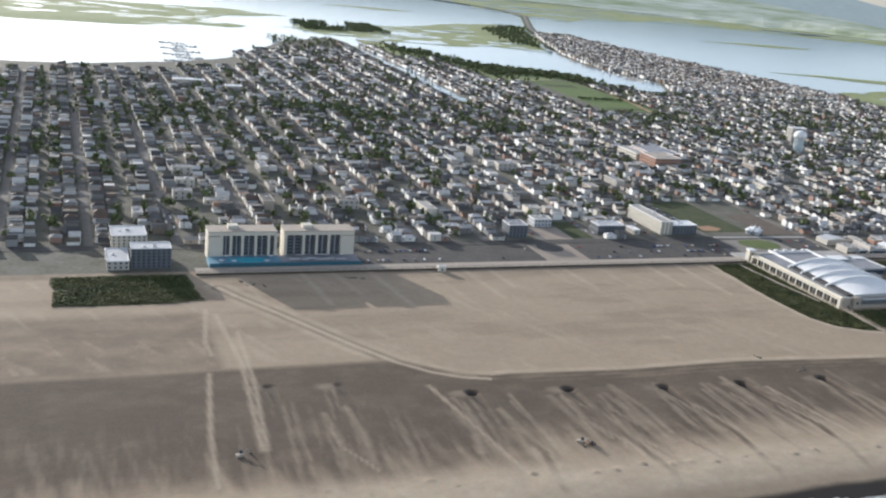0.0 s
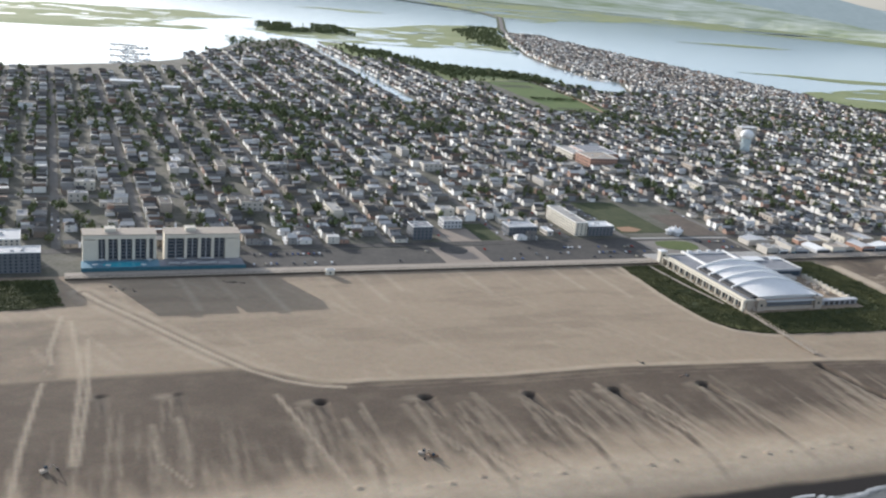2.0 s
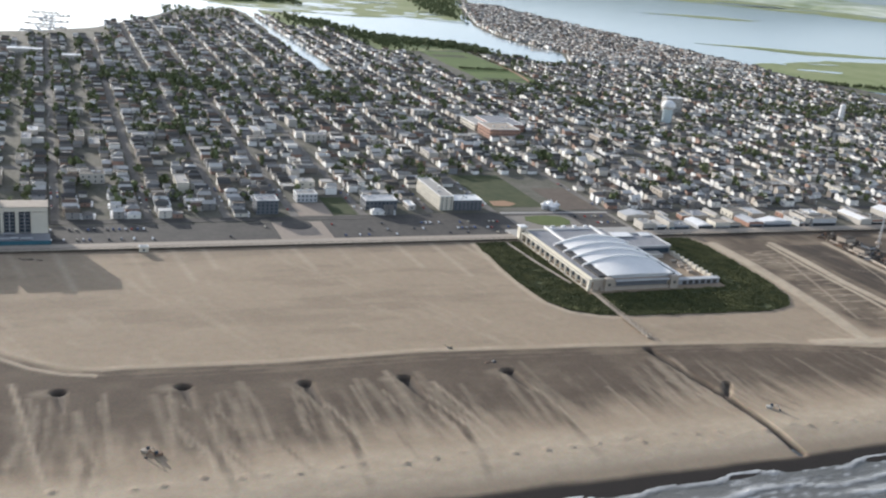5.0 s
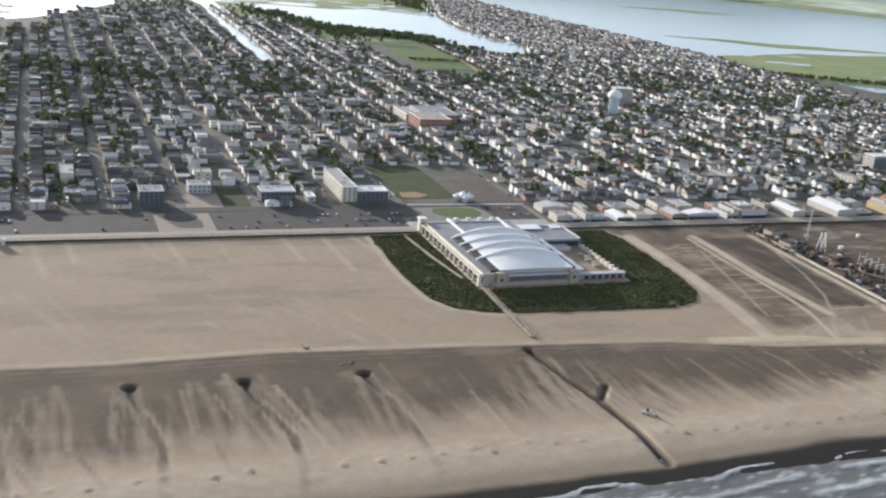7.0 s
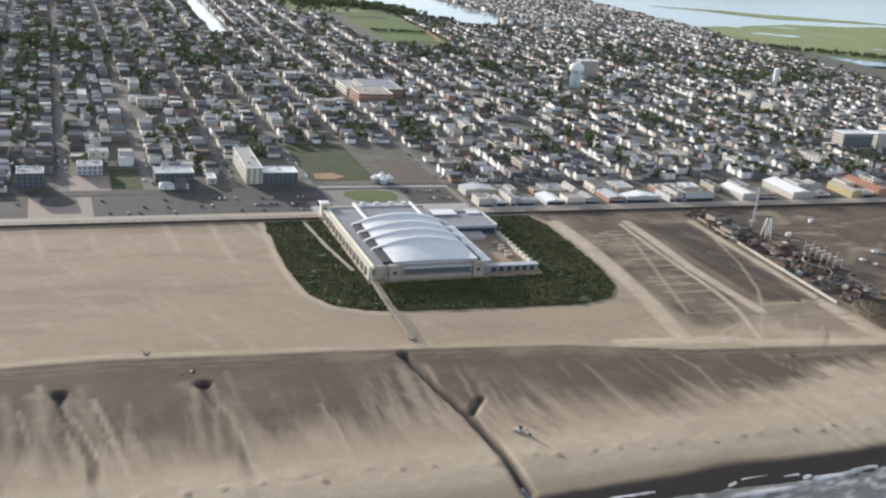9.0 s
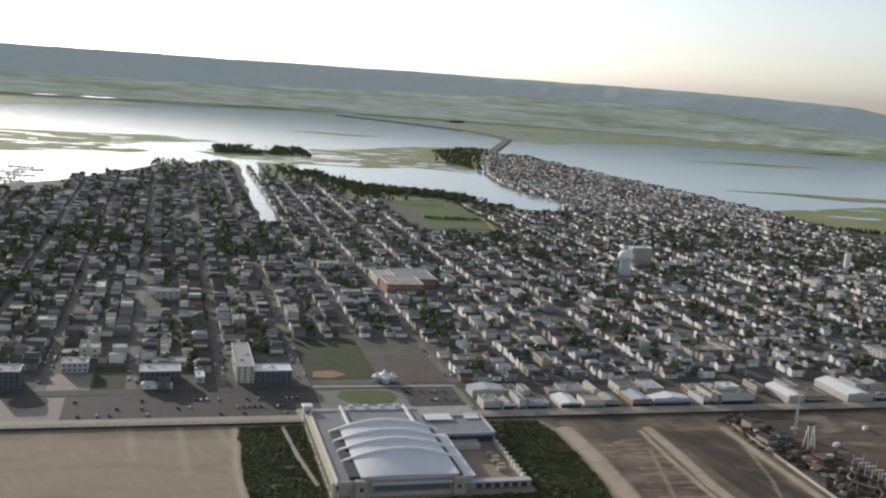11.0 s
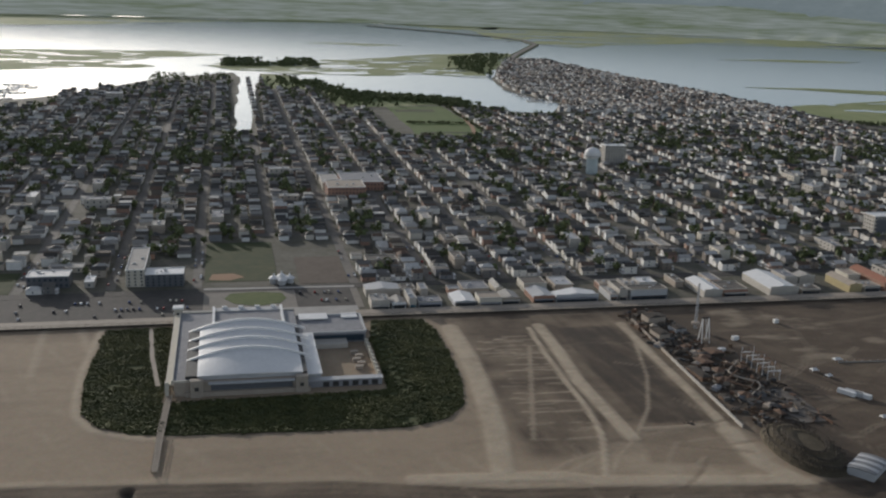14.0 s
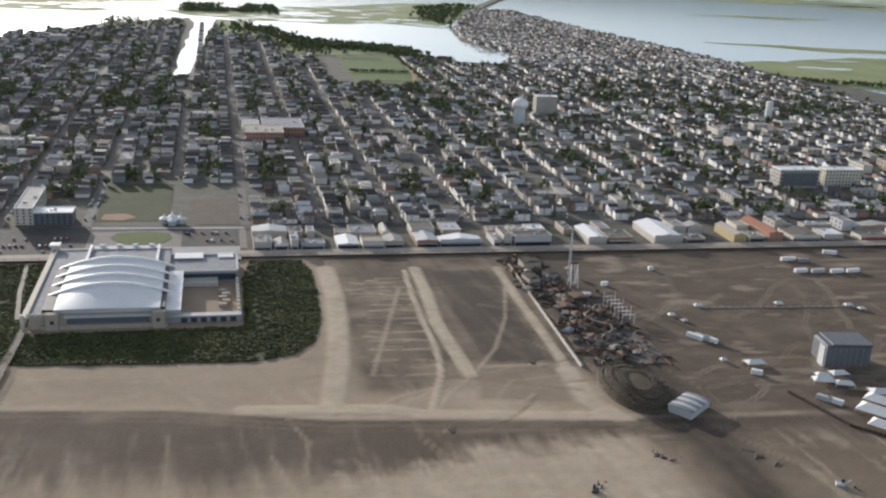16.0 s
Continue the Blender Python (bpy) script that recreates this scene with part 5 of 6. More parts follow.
def scrub(name, poly, count, label, seed, bare=()):
    q = np.random.default_rng(seed)
    blobs = [leaf_blob(1.0, 0.5, 10, 40 + s) for s in range(5)]
    verts, faces = [], []
    xs, ys = [p[0] for p in poly], [p[1] for p in poly]
    n = 0
    while n < count:
        x, y = q.uniform(min(xs), max(xs)), q.uniform(min(ys), max(ys))
        n += 1
        if not inside(x, y, poly) or noise.noise((x / 17, y / 17, seed)) + 0.35 * noise.noise((x / 5, y / 5, seed)) < -0.62:
            continue
        if any(min(math.hypot(x - (xa + (xb - xa) * t), y - (ya + (yb - ya) * t)) for t in np.linspace(0, 1, 14)) < 1.9 for (xa, ya), (xb, yb) in bare):
            continue
        s = q.uniform(0.35, 0.95) * (1.0 + 0.9 * max(0.0, noise.noise((x / 11, y / 11, 2.0))))
        v, f = blobs[n % 5]
        base = len(verts)
        c, sn_ = math.cos(n * 2.1), math.sin(n * 2.1)
        verts += [(x + s * (c * a - sn_ * b), y + s * (sn_ * a + c * b), 0.55 + s * 0.36 * (zz + 0.9)) for a, b, zz in v]
        faces += [tuple(base + k for k in ff) for ff in f]
    return tagged(new(name, mesh_of(name, verts, faces, m_bush)), label, "shrubs", kind="stuff")


strip("path", [(20, 6), (23, -32), (27.5, -66)], 0.95, 0.75, m_stone, "narrow pale sand path through the dune", "path")
scrub("dune_scrub", DUNE, 36000, "dense dark green scrub and grass on the dunes", 3, bare=(((20, 6), (23, -32)), ((23, -32), (27.5, -66)), ((126, 0), (130, -90)), ((129, 2), (133.5, -86)), ((36, -86), (124, -87))))
scrub("dune_scrub", DUNE_WEST, 5000, "patchy green scrub on the hotel dune", 5)

# ---- boardwalk ----
def boardwalk(x0, x1, y0, y1, label):
    ob = thing("boardwalk", (x0 + x1) / 2, (y0 + y1) / 2, 0, 0, label, "boardwalk", kind="structure")
    w, d = (x1 - x0) / 2, (y1 - y0) / 2
    part("deck", boxes((-w, w, -d, d, 1.3, 1.6)), m_boards, ob, "weathered plank deck")
    part("tram_lane", boxes((-w, w, d * 0.05, d * 0.40, 1.6, 1.63)), m_stone, ob, "worn tan tram lane")
    part("bulkhead", boxes((-w, w, -d + 0.3, -d + 0.6, -0.6, 1.3)), m_dark_wood, ob, "dark timber bulkhead")
    bm = bmesh.new()
    for z in (2.1, 2.6):
        tube(bm, (-w, -d + 0.1, z), (w, -d + 0.1, z), 0.05, 4)
    part("railing", bm, m_dark, ob, "dark metal railing")
    post = mesh_of("post", *(lambda b: ([v.co[:] for v in b.verts], [[v.index for v in f.verts] for f in b.faces]))(indexed(boxes((-0.07, 0.07, -0.07, 0.07, 1.3, 2.65)))), m_dark)
    for k in range(int(w * 2 / 4.0)):
        o = new("post", post)
        o.parent, o.matrix_basis = ob, pose(-w + 2 + k * 4.0, -d + 0.1, 0)
    return ob


def indexed(bm):
    bm.verts.index_update()
    return bm


boardwalk(-345, 30, 11.0, 20.5, "raised plank boardwalk with a dark bulkhead along the beach")
boardwalk(122, 600, 12.0, 22.0, "raised plank boardwalk with a dark bulkhead before the shops")
slab("boardwalk_plaza", [(30, 11), (34, 15), (52, 16), (124, 8), (124, 30), (30, 30)], -0.5, 1.5, m_concrete, "pale concrete terrace behind the hall", "pavement")

# seafront car park, plaza and lawn
slab("car_park", rect(-246, -118, 20.6, 58), -0.3, 0.10, m_asphalt, "dark asphalt seafront car park", "car park")
slab("car_park", [(-86, 20.6), (44, 20.6), (44, 66), (-86, 60)], -0.3, 0.10, m_asphalt, "dark asphalt seafront car park", "car park")
slab("plaza", rect(-118, -86, 20.6, 58), -0.3, 0.16, m_tan_pave, "tan paved street-end plaza", "plaza")
bm = lathe([(9.5, 0.16), (9.5, 0.30), (8.2, 0.34), (8.0, 0.30)], 32)
bmesh.ops.translate(bm, verts=bm.verts, vec=(-103, 52, 0))
tagged(part("roundabout", bm, m_asphalt, None), "round dark paved turning circle in the plaza", "roundabout", kind="structure")
slab("forecourt", rect(44, 128, 30, 68), -0.3, 0.12, mat("worn_paving", (0.26, 0.235, 0.20), (0.20, 0.18, 0.155), 0.15, 0.9), "pale concrete forecourt behind the hall", "pavement")
slab("lawn", [(55 + 0, 52), (60, 43), (72, 38.5), (84, 42), (88, 50), (86, 60), (72, 63), (58, 61)], 0, 0.24, m_lawn, "oval green lawn in the forecourt", "lawn", rough=0.6, step=3)
slab("car_park", rect(93, 124, 34, 66), -0.2, 0.2, m_asphalt, "small dark car park by the forecourt", "car park")
slab("sports_field", rect(44, 85, 84, 170), -0.2, 0.12, m_meadow, "mown green sports field", "field")
slab("infield", [(46, 88), (58, 86), (66, 92), (60, 100), (48, 99)], 0, 0.18, m_clay, "bare reddish ball-field infield", "field", rough=1, step=4)
slab("paved_lot", rect(-97, -75, 70, 99), -0.2, 0.12, m_tan_pave, "pale bare concrete lot behind the avenue", "lot")
slab("lawn", rect(-74, -58, 72, 112), -0.2, 0.1, m_meadow, "strip of rough green lawn between buildings", "lawn")
slab("gravel_lot", rect(97, 125, 76, 132), -0.2, 0.12, mat("brown_gravel", (0.15, 0.118, 0.092), (0.10, 0.08, 0.064), 0.1, 0.95), "brown bare gravel lot", "lot")
strip("path", [(44, 70), (127, 68)], 1.6, 0.3, m_concrete, "pale path along the avenue", "path")


def car_master():
    ob = thing("car", 0, 0, 0)
    bm = bmesh.new()
    prof = [(-1.35, 0.22), (1.35, 0.22), (1.35, 0.55), (0.75, 0.62), (0.35, 0.95), (-0.7, 0.95), (-1.1, 0.62), (-1.35, 0.58)]
    a = [bm.verts.new((x, -0.55, z)) for x, z in prof]
    b = [bm.verts.new((x, 0.55, z)) for x, z in prof]
    bm.faces.new(a)
    bm.faces.new(b[::-1])
    for k in range(len(prof)):
        j = (k + 1) % len(prof)
        bm.faces.new((a[j], a[k], b[k], b[j]))
    part("body", bm, m_car, ob)
    part("windows", boxes((-0.75, 0.4, -0.57, 0.57, 0.64, 0.88)), m_glass, ob, "dark side glass")
    for x in (-0.85, 0.85):
        for y in (-0.52, 0.52):
            bm = bmesh.new()
            tube(bm, (x, y - 0.08, 0.2), (x, y + 0.08, 0.2), 0.2, 8)
            part("wheel", bm, m_tyre, ob)
    return ob


def park_cars():
    q = random.Random(3)
    spots = []
    for x in np.arange(-84, 42, 3.0):
        for y in (29, 39, 51):
            if q.random() < (0.5 if 8 < x else 0.22):
                spots.append((x, y, 90, 0.1))
    for x in np.arange(-246, -120, 3.4):
        for y in (31, 49):
            if q.random() < (0.45 if x < -190 else 0.10):
                spots.append((x, y, 90, 0.1))
    for x in np.arange(96, 122, 2.6):
        for y in (44, 58):
            if q.random() < 0.6:
                spots.append((x, y, 90, 0.2))
    for x in STREETS:
        if -360 < x < 420:
            for y in np.arange(84, 150, 4.2):
                for side in (-1.9, 1.9):
                    if x != 86 and q.random() < 0.28:
                        spots.append((x + side, y, 90, 0.08))
    master = car_master()
    for i, (x, y, turn, z) in enumerate(spots[:230]):
        m = pose(x, y, z, 0, 0, turn + q.choice((0, 180)))
        ob = master if i == 0 else copy_thing(master, m)
        ob.matrix_basis = m
        tagged(ob, "small parked car with glossy paint and dark glass", "car", "parked cars")


park_cars()

# ---- seafront hotel ----
m_pool_paving = mat("blue_pool_paving", (0.16, 0.30, 0.38), (0.12, 0.23, 0.30), 0.25, 0.7)


def hotel():
    ob = thing("seafront_hotel", -291, 37, 0, 0, "two cream hotel slabs with tall dark balcony recesses", "hotel")
    H = 17.6
    blocks = ((-44.0, -4.0, (-36.4, -31.0, -24.2, -16.4, -8.6, -4.6), (-44.0, -36.8)), (1.0, 44.0, (1.6, 12.6, 20.6, 28.2, 36.0), (36.0, 44.0)))
    for x0, x1, fins, end in blocks:
        block = part("wall", boxes((x0, x1, 2.6, 13, -0.2, H)), m_cream, ob, "cream rendered wall")
        part("roof", boxes((x0 - 0.3, x1 + 0.3, -0.4, 13.3, H, H + 0.5)), m_stone, block, "tan roof slab")
        part("fascia", boxes((x0, x1, -0.3, 0.4, H - 2.2, H)), m_cream, block, "cream top band")
        part("lift_house", boxes((x0 + 12, x0 + 18, 5, 11, H + 0.5, H + 2.4)), m_cream, block)
        part("end_tower", boxes((end[0], end[1], -0.8, 2.59, -0.2, H - 2.6)), m_cream, block, "cream end tower")
        part("end_return", boxes((x0, x0 + 0.5, 0, 2.59, 2.8, H - 2.2), (x1 - 0.5, x1, 0, 2.59, 2.8, H - 2.2)), m_cream, block)
        for k, x in enumerate(fins):
            part("fin", boxes((x - 0.8, x + 0.8, -0.5, 2.59, 2.8, H - 2.2)), m_cream, block, "broad cream fin")
        for xa, xb in zip(fins, fins[1:]):
            xm = (xa + xb) / 2
            if xb - xa > 5:
                part("mid_fin", boxes((xm - 0.14, xm + 0.14, 0.3, 2.59, 2.8, H - 2.2)), m_lightgrey, block)
            for fl in range(6):
                z = 3.0 + fl * 2.05
                b = part("balcony", boxes((xa + 0.81, xb - 0.81, 0.5, 2.59, z, z + 0.14)), m_grey, block, "thin grey balcony slab")
                part("balcony_rail", boxes((xa + 0.81, xb - 0.81, 0.5, 0.56, z + 0.14, z + 0.95)), m_navy, b, "blue-grey balcony rail")
                part("balcony_door", boxes((xa + 1.0, xb - 1.0, 2.5, 2.58, z + 0.14, z + 1.85)), m_glass, b)
    deck = part("pool_deck", boxes((-45, -3, -15.6, -0.81, -0.2, 3.0)), m_pool_paving, ob, "blue painted pool deck")
    part("deck_wall", boxes((-45.3, 45.3, -16.1, -15.61, -0.2, 3.7)), m_teal, deck, "dark teal deck wall")
    bm = lathe([(6.0, 3.0), (6.0, 3.06), (5.6, 3.1), (0.2, 3.1)], 28)
    bmesh.ops.scale(bm, verts=bm.verts, vec=(2.0, 0.75, 1))
    bmesh.ops.translate(bm, verts=bm.verts, vec=(-22, -8.5, 0))
    part("pool", bm, m_pool, deck, "bright blue oval pool")
    terrace = part("sun_terrace", boxes((-2.99, 45, -15.6, -0.81, -0.2, 3.0)), m_grey, ob, "grey sun terrace")
    for x, y in ((-38, -12), (-31, -13.6), (-12, -13.8), (-34, -4), (-8, -5)):
        part("parasol", boxes((x - 1.4, x + 1.4, y - 0.9, y + 0.9, 4.4, 4.6), (x - 0.1, x + 0.1, y - 0.1, y + 0.1, 3.0, 4.4)), m_tent, deck, "white poolside canopy")
    for x, y, w in ((5, -12, 3), (11, -13, 2), (15, -11, 3), (21, -13, 3.4), (27, -12, 2), (33, -13, 3), (9, -4, 2), (24, -4, 3)):
        part("canopy", boxes((x - w, x + w, y - 0.8, y + 0.8, 4.2, 4.5), (x - w, x - w + 0.15, y - 0.8, y - 0.65, 3.0, 4.2), (x + w - 0.15, x + w, y + 0.65, y + 0.8, 3.0, 4.2)), m_lightgrey, terrace, "pale terrace canopy")
    return ob


hotel()
building("beach_motel", -379, -357, 26, 38, 11.5, m_navy, m_lightgrey, "blue-grey six-storey motel beside the dune", "motel", floors=6, faces="swe", units=3)
building("beach_motel", -392, -380, 24, 48, 5, m_white, m_lightgrey, "low white motel wing with open terraces", "motel", floors=2, units=1)
building("apartment_block", -388, -368, 56, 76, 10, m_cream, m_lightgrey, "cream mid-rise apartment block", "apartment block", floors=5)
building("apartment_block", 2, 12, 79, 127, 9.5, m_cream, m_concrete, "long cream apartment block running inland", "apartment block", floors=5, faces="swe", units=3)
building("apartment_block", 12.2, 33, 78, 91, 7, m_navy, m_white, "blue-grey seafront block with white roofs", "apartment block", floors=4, units=4)
building("office_block", -50, -28, 81, 94, 6.5, m_navy, m_lightgrey, "grey two-storey block with a pale roof", "building", floors=2, units=3)
building("snack_bar", -20, -15, 80, 92, 3.2, m_white, m_white, "small white-roofed snack bar", "building", floors=1, units=1)
building("motel_block", -124, -110, 75, 88, 9, m_navy, m_grey, "dark blue-grey motel block", "motel", floors=4, units=2)
building("motel_block", -92, -78, 101, 112, 5.5, m_lightgrey, m_concrete, "pale grey low motel block", "motel", floors=2, units=2)
building("hut", -201, -196, 7.5, 10.2, 3.2, m_cream, m_concrete, "small cream beach patrol hut", "hut", floors=1, units=0)
building("school", 135, 165, 300, 330, 9, m_brick, m_stone, "large orange-brick school building", "school", floors=3, faces="swe", units=3)
building("school_wing", 150, 184, 331, 372, 7, m_brick, m_grey, "lower orange-brick school wing", "school", floors=2, faces="sw", units=2)
building("school_hall", 134, 148, 334, 372, 6, m_cream, m_concrete, "pale school hall with a grey roof", "school", floors=2, faces="sw", units=1)
building("slab_hotel", 518, 551, 155, 168, 13.5, m_white, m_white, "white-framed slab building with a dark striped front", "hotel", floors=5, faces="swe", units=2)
building("slab_hotel", 557, 588, 157, 168, 13, m_cream, m_white, "cream slab building beside the white one", "hotel", floors=5, faces="swe", units=2)
building("tower_block", 422, 444, 449, 460, 17, m_white, m_white, "white apartment tower near the water tower", "apartment block", floors=7, faces="sw", units=2)
part("striped_front", boxes((-14.5, 14.5, -6.75, -6.6, 2.0, 11.5)), m_navy, bpy.data.objects["slab_hotel"], "dark striped facade")

# pavilion with a many-peaked white roof
pav = thing("park_pavilion", 87, 79, 0, 0, "white park pavilion with a clustered peaked roof", "pavilion")
for x, y, r, h in ((0, 0, 4.2, 6.0), (-4.5, 0.5, 3.2, 4.6), (4.5, 0.3, 3.2, 4.6), (0, 4.0, 3.0, 4.4), (0, -3.6, 3.0, 4.4)):
    bm = lathe([(r, 2.9), (r * 0.95, 3.05), (0.5, h), (0.35, h + 0.9), (0.02, h + 1.3)], 8)
    bmesh.ops.translate(bm, verts=bm.verts, vec=(x, y, 0))
    part("roof", bm, m_white, pav, "white peaked roof")
    bm = lathe([(r * 0.72, -0.1), (r * 0.72, 2.9)], 8)
    bmesh.ops.translate(bm, verts=bm.verts, vec=(x, y, 0))
    part("wall", bm, m_lightgrey, pav)

# ---- towers ----
wt = thing("water_tower", 389, 396, 0, 0, "pale blue-white fluted water tower above the houses", "water tower")
part("tank", lathe([(5.2, 14.6), (7.0, 16.2), (7.4, 18.5), (7.2, 20.5), (5.6, 22.6), (3.0, 23.9), (0.8, 24.4), (0.3, 25.2)], 32), m_white, wt, "white domed tank")
bm = bmesh.new()
for k in range(40):
    a0, a1 = 2 * math.pi * k / 40, 2 * math.pi * (k + 1) / 40
    r0, r1 = (5.4 if k % 2 else 4.9), (4.9 if k % 2 else 5.4)
    q = [bm.verts.new((r * math.cos(a), r * math.sin(a), z)) for z in (-0.2, 15.0) for a, r in ((a0, r0), (a1, r1))]
    bm.faces.new((q[0], q[1], q[3], q[2]))
part("stem", bm, mat("pale_blue_paint", (0.55, 0.61, 0.61), (0.46, 0.52, 0.53), 0.3, 0.5), wt, "pale blue fluted stem")
part("gallery", lathe([(7.5, 16.9), (7.9, 16.9), (7.9, 17.6), (7.5, 17.6)], 32), m_lightgrey, wt)
st = thing("standpipe_tower", 669, 436, 0, 0, "tall slim white standpipe tower among houses", "tower")
part("shaft", lathe([(3.4, -0.2), (3.4, 17.6), (3.2, 18.2), (1.0, 18.9), (0.1, 19.1)], 28), m_white, st)
part("ladder", boxes((-0.3, 0.3, -3.65, -3.45, 0, 18)), m_grey, st)

# ---- seafront shops and motels ----
def pitched(name, x0, x1, y0, y1, h, r, wall, roof, label, category, group):
    """A long building whose ridge runs inland, with a square front above the gable."""
    w, d = (x1 - x0) / 2, (y1 - y0) / 2
    ob = thing(name, (x0 + x1) / 2, (y0 + y1) / 2, 0, 0, label, category, group)
    part("wall", boxes((-w, w, -d, d, -0.1, h)), wall, ob)
    bm = bmesh.new()
    a = [bm.verts.new(p) for p in ((-w - 0.3, -d - 0.1, h - 0.1), (0, -d - 0.1, h + r), (w + 0.3, -d - 0.1, h - 0.1))]
    b = [bm.verts.new(p) for p in ((-w - 0.3, d + 0.3, h - 0.1), (0, d + 0.3, h + r), (w + 0.3, d + 0.3, h - 0.1))]
    for f in ((a[0], a[1], b[1], b[0]), (a[1], a[2], b[2], b[1]), (a[2], a[1], a[0]), (b[0], b[1], b[2]), (a[0], b[0], b[2], a[2])):
        bm.faces.new(f)
    part("roof", bm, roof, ob, "pitched roof")
    part("false_front", boxes((-w, w, -d - 0.45, -d - 0.11, 2.6, h + r * 0.6)), wall, ob, "square shop front")
    return ob


m_dark_roof = mat("dark_felt_roof", (0.12, 0.11, 0.095), (0.19, 0.17, 0.145), 0.2, 0.9)


m_red_roof = mat("orange_red_roof", (0.36, 0.17, 0.11), (0.28, 0.13, 0.09), 0.2, 0.8)
m_ochre = mat("ochre_render", (0.46, 0.38, 0.20), (0.38, 0.31, 0.17), 0.3, 0.8)


def shop_row():
    q = random.Random(12)
    walls = ((m_white, "white"), (m_stucco, "pale"), (m_cream, "cream"), (m_stone, "tan"), (m_lightgrey, "grey"), (m_brick, "brick"), (m_stone, "tan"))
    roofs = (m_white, m_lightgrey, m_grey, m_concrete, m_dark_roof, m_concrete, m_dark_roof, m_stone)
    for back in (0, 1):
        x = 131.0
        while x < 560:
            w = q.choice((5, 7, 8, 11, 14, 22)) * q.uniform(0.85, 1.15)
            y0 = (24 + q.uniform(0, 3.5)) if not back else q.uniform(44, 49)
            deep = (q.uniform(8, 19) if not back else q.uniform(7, 17))
            h = q.choice((3.0, 3.4, 4.0, 4.6, 5.8))
            if any(abs(x + w / 2 - s) < w / 2 + 2.4 for s in STREETS if s > 130):
                x += 2.0
                continue
            if any(x < hi and x + w > lo for lo, hi in ((412, 422), (435, 446), (361, 381), (320, 333))):
                x += 2.0
                continue
            wall, word = q.choice(walls)
            roof = q.choice(roofs)
            if q.random() < 0.3:
                ob = pitched("shop", x, x + w - 0.4, y0, y0 + deep, h * 0.8, q.uniform(1.0, 2.2), wall, roof, f"{word} boardwalk shop with a pitched roof", "shop", "boardwalk shops")
            else:
                ob = building("shop", x, x + w - 0.4, y0, y0 + deep, h, wall, roof, f"{word} flat-roofed boardwalk shop with an open front", "shop", floors=1 + (h > 5), faces="w" if q.random() < 0.4 else "", group="boardwalk shops", units=q.choice((0, 1, 2, 3)))
            if not back:
                part("awning", boxes((-w / 2 + 0.6, w / 2 - 0.8, -deep / 2 - 2.4, -deep / 2 - 0.46, 2.2, 2.5)), q.choice((m_red, m_teal, m_rust, m_stucco, m_stone, m_dark, m_dark, m_grey)), ob, "shop awning")
                part("shopfront", boxes((-w / 2 + 0.8, w / 2 - 1.0, -deep / 2 - 0.12, -deep / 2 - 0.02, 0.2, 2.3)), m_glass, ob)
            x += w + (q.uniform(0, 1.2) if q.random() < 0.75 else q.uniform(3, 9))


shop_row()
pitched("shop", 413, 421, 25, 50, 4.6, 1.8, m_ochre, m_stone, "ochre boardwalk shop with a tan pitched roof", "shop", "boardwalk shops")
pitched("shop", 436, 445, 25, 60, 5.4, 1.8, m_brick, m_red_roof, "brick-red boardwalk arcade with a long orange-red roof", "shop", "boardwalk shops")
pitched("shop", 362, 380, 25, 58, 4.4, 2.2, m_stucco, m_white, "wide pale boardwalk arcade with a white pitched roof", "shop", "boardwalk shops")
pitched("shop", 321, 332, 25, 50, 4.4, 1.6, m_stucco, m_white, "pale boardwalk shop with a white pitched roof", "shop", "boardwalk shops")


def motels():
    """Long low motels between the houses of the blocks nearest the sea."""
    q = random.Random(31)
    looks = ((m_white, m_lightgrey, "white"), (m_cream, m_concrete, "cream"), (m_stucco, m_grey, "pale"), (m_stone, m_concrete, "tan"), (m_white, m_grey, "white"), (m_stone, m_dark_roof, "tan"), (m_stucco, m_dark_roof, "pale"))
    for px, py, w, d, h in MOTEL_SITES:
        wl, rf, word = q.choice(looks)
        building("motel", px - w / 2, px + w / 2, py - d / 2, py + d / 2, h, wl, rf, f"{word} flat-roofed motel among the houses", "motel", floors=max(1, round(h / 2.6)), faces="s" if w > d else "w", group="town motels", units=q.choice((1, 2)))


motels()

# ---- amusement pier and event ground ----
slab("ride_ground", [(259, 8), (300, 8), (305, -40), (300, -95), (290, -150), (284, -184), (272, -190), (259, -182)], -0.8, 0.12, mat("oily_yard", (0.075, 0.062, 0.05), (0.13, 0.11, 0.09), 0.09, 0.9),
     "dark worn ground of the amusement area", "yard", rough=1.5, step=6)
wall = thing("sea_wall", 259, -101, 0, 0, "long pale concrete retaining wall beside the rides", "wall")
for k in range(-9, 12):
    y0 = 37 - k * 6.2
    part("wall_panel", boxes((-0.35 + 2 - 0.045 * k * 6.2, 0.35 + 2 - 0.045 * k * 6.2, y0 - 6.15, y0, -0.5, 1.7)), m_stucco if k >= 0 else m_stone, wall)

mast = thing("ride_mast", 292, -24, 0, 0, "tall slim pale steel ride mast", "ride")
bm = bmesh.new()
for x, y in ((-0.6, -0.6), (0.6, -0.6), (0.6, 0.6), (-0.6, 0.6)):
    tube(bm, (x, y, 0), (x * 0.4, y * 0.4, 25), 0.14, 5)
part("frame", bm, m_lightgrey, mast, "pale lattice legs")
for k in range(12):
    bm = bmesh.new()
    z, s = k * 2.05, 0.6 * (1 - 0.6 * k / 12)
    tube(bm, (-s, -s, z), (s, -s, z + 2), 0.07, 4)
    tube(bm, (s, s, z), (-s, s, z + 2), 0.07, 4)
    part("brace", bm, m_lightgrey, mast)
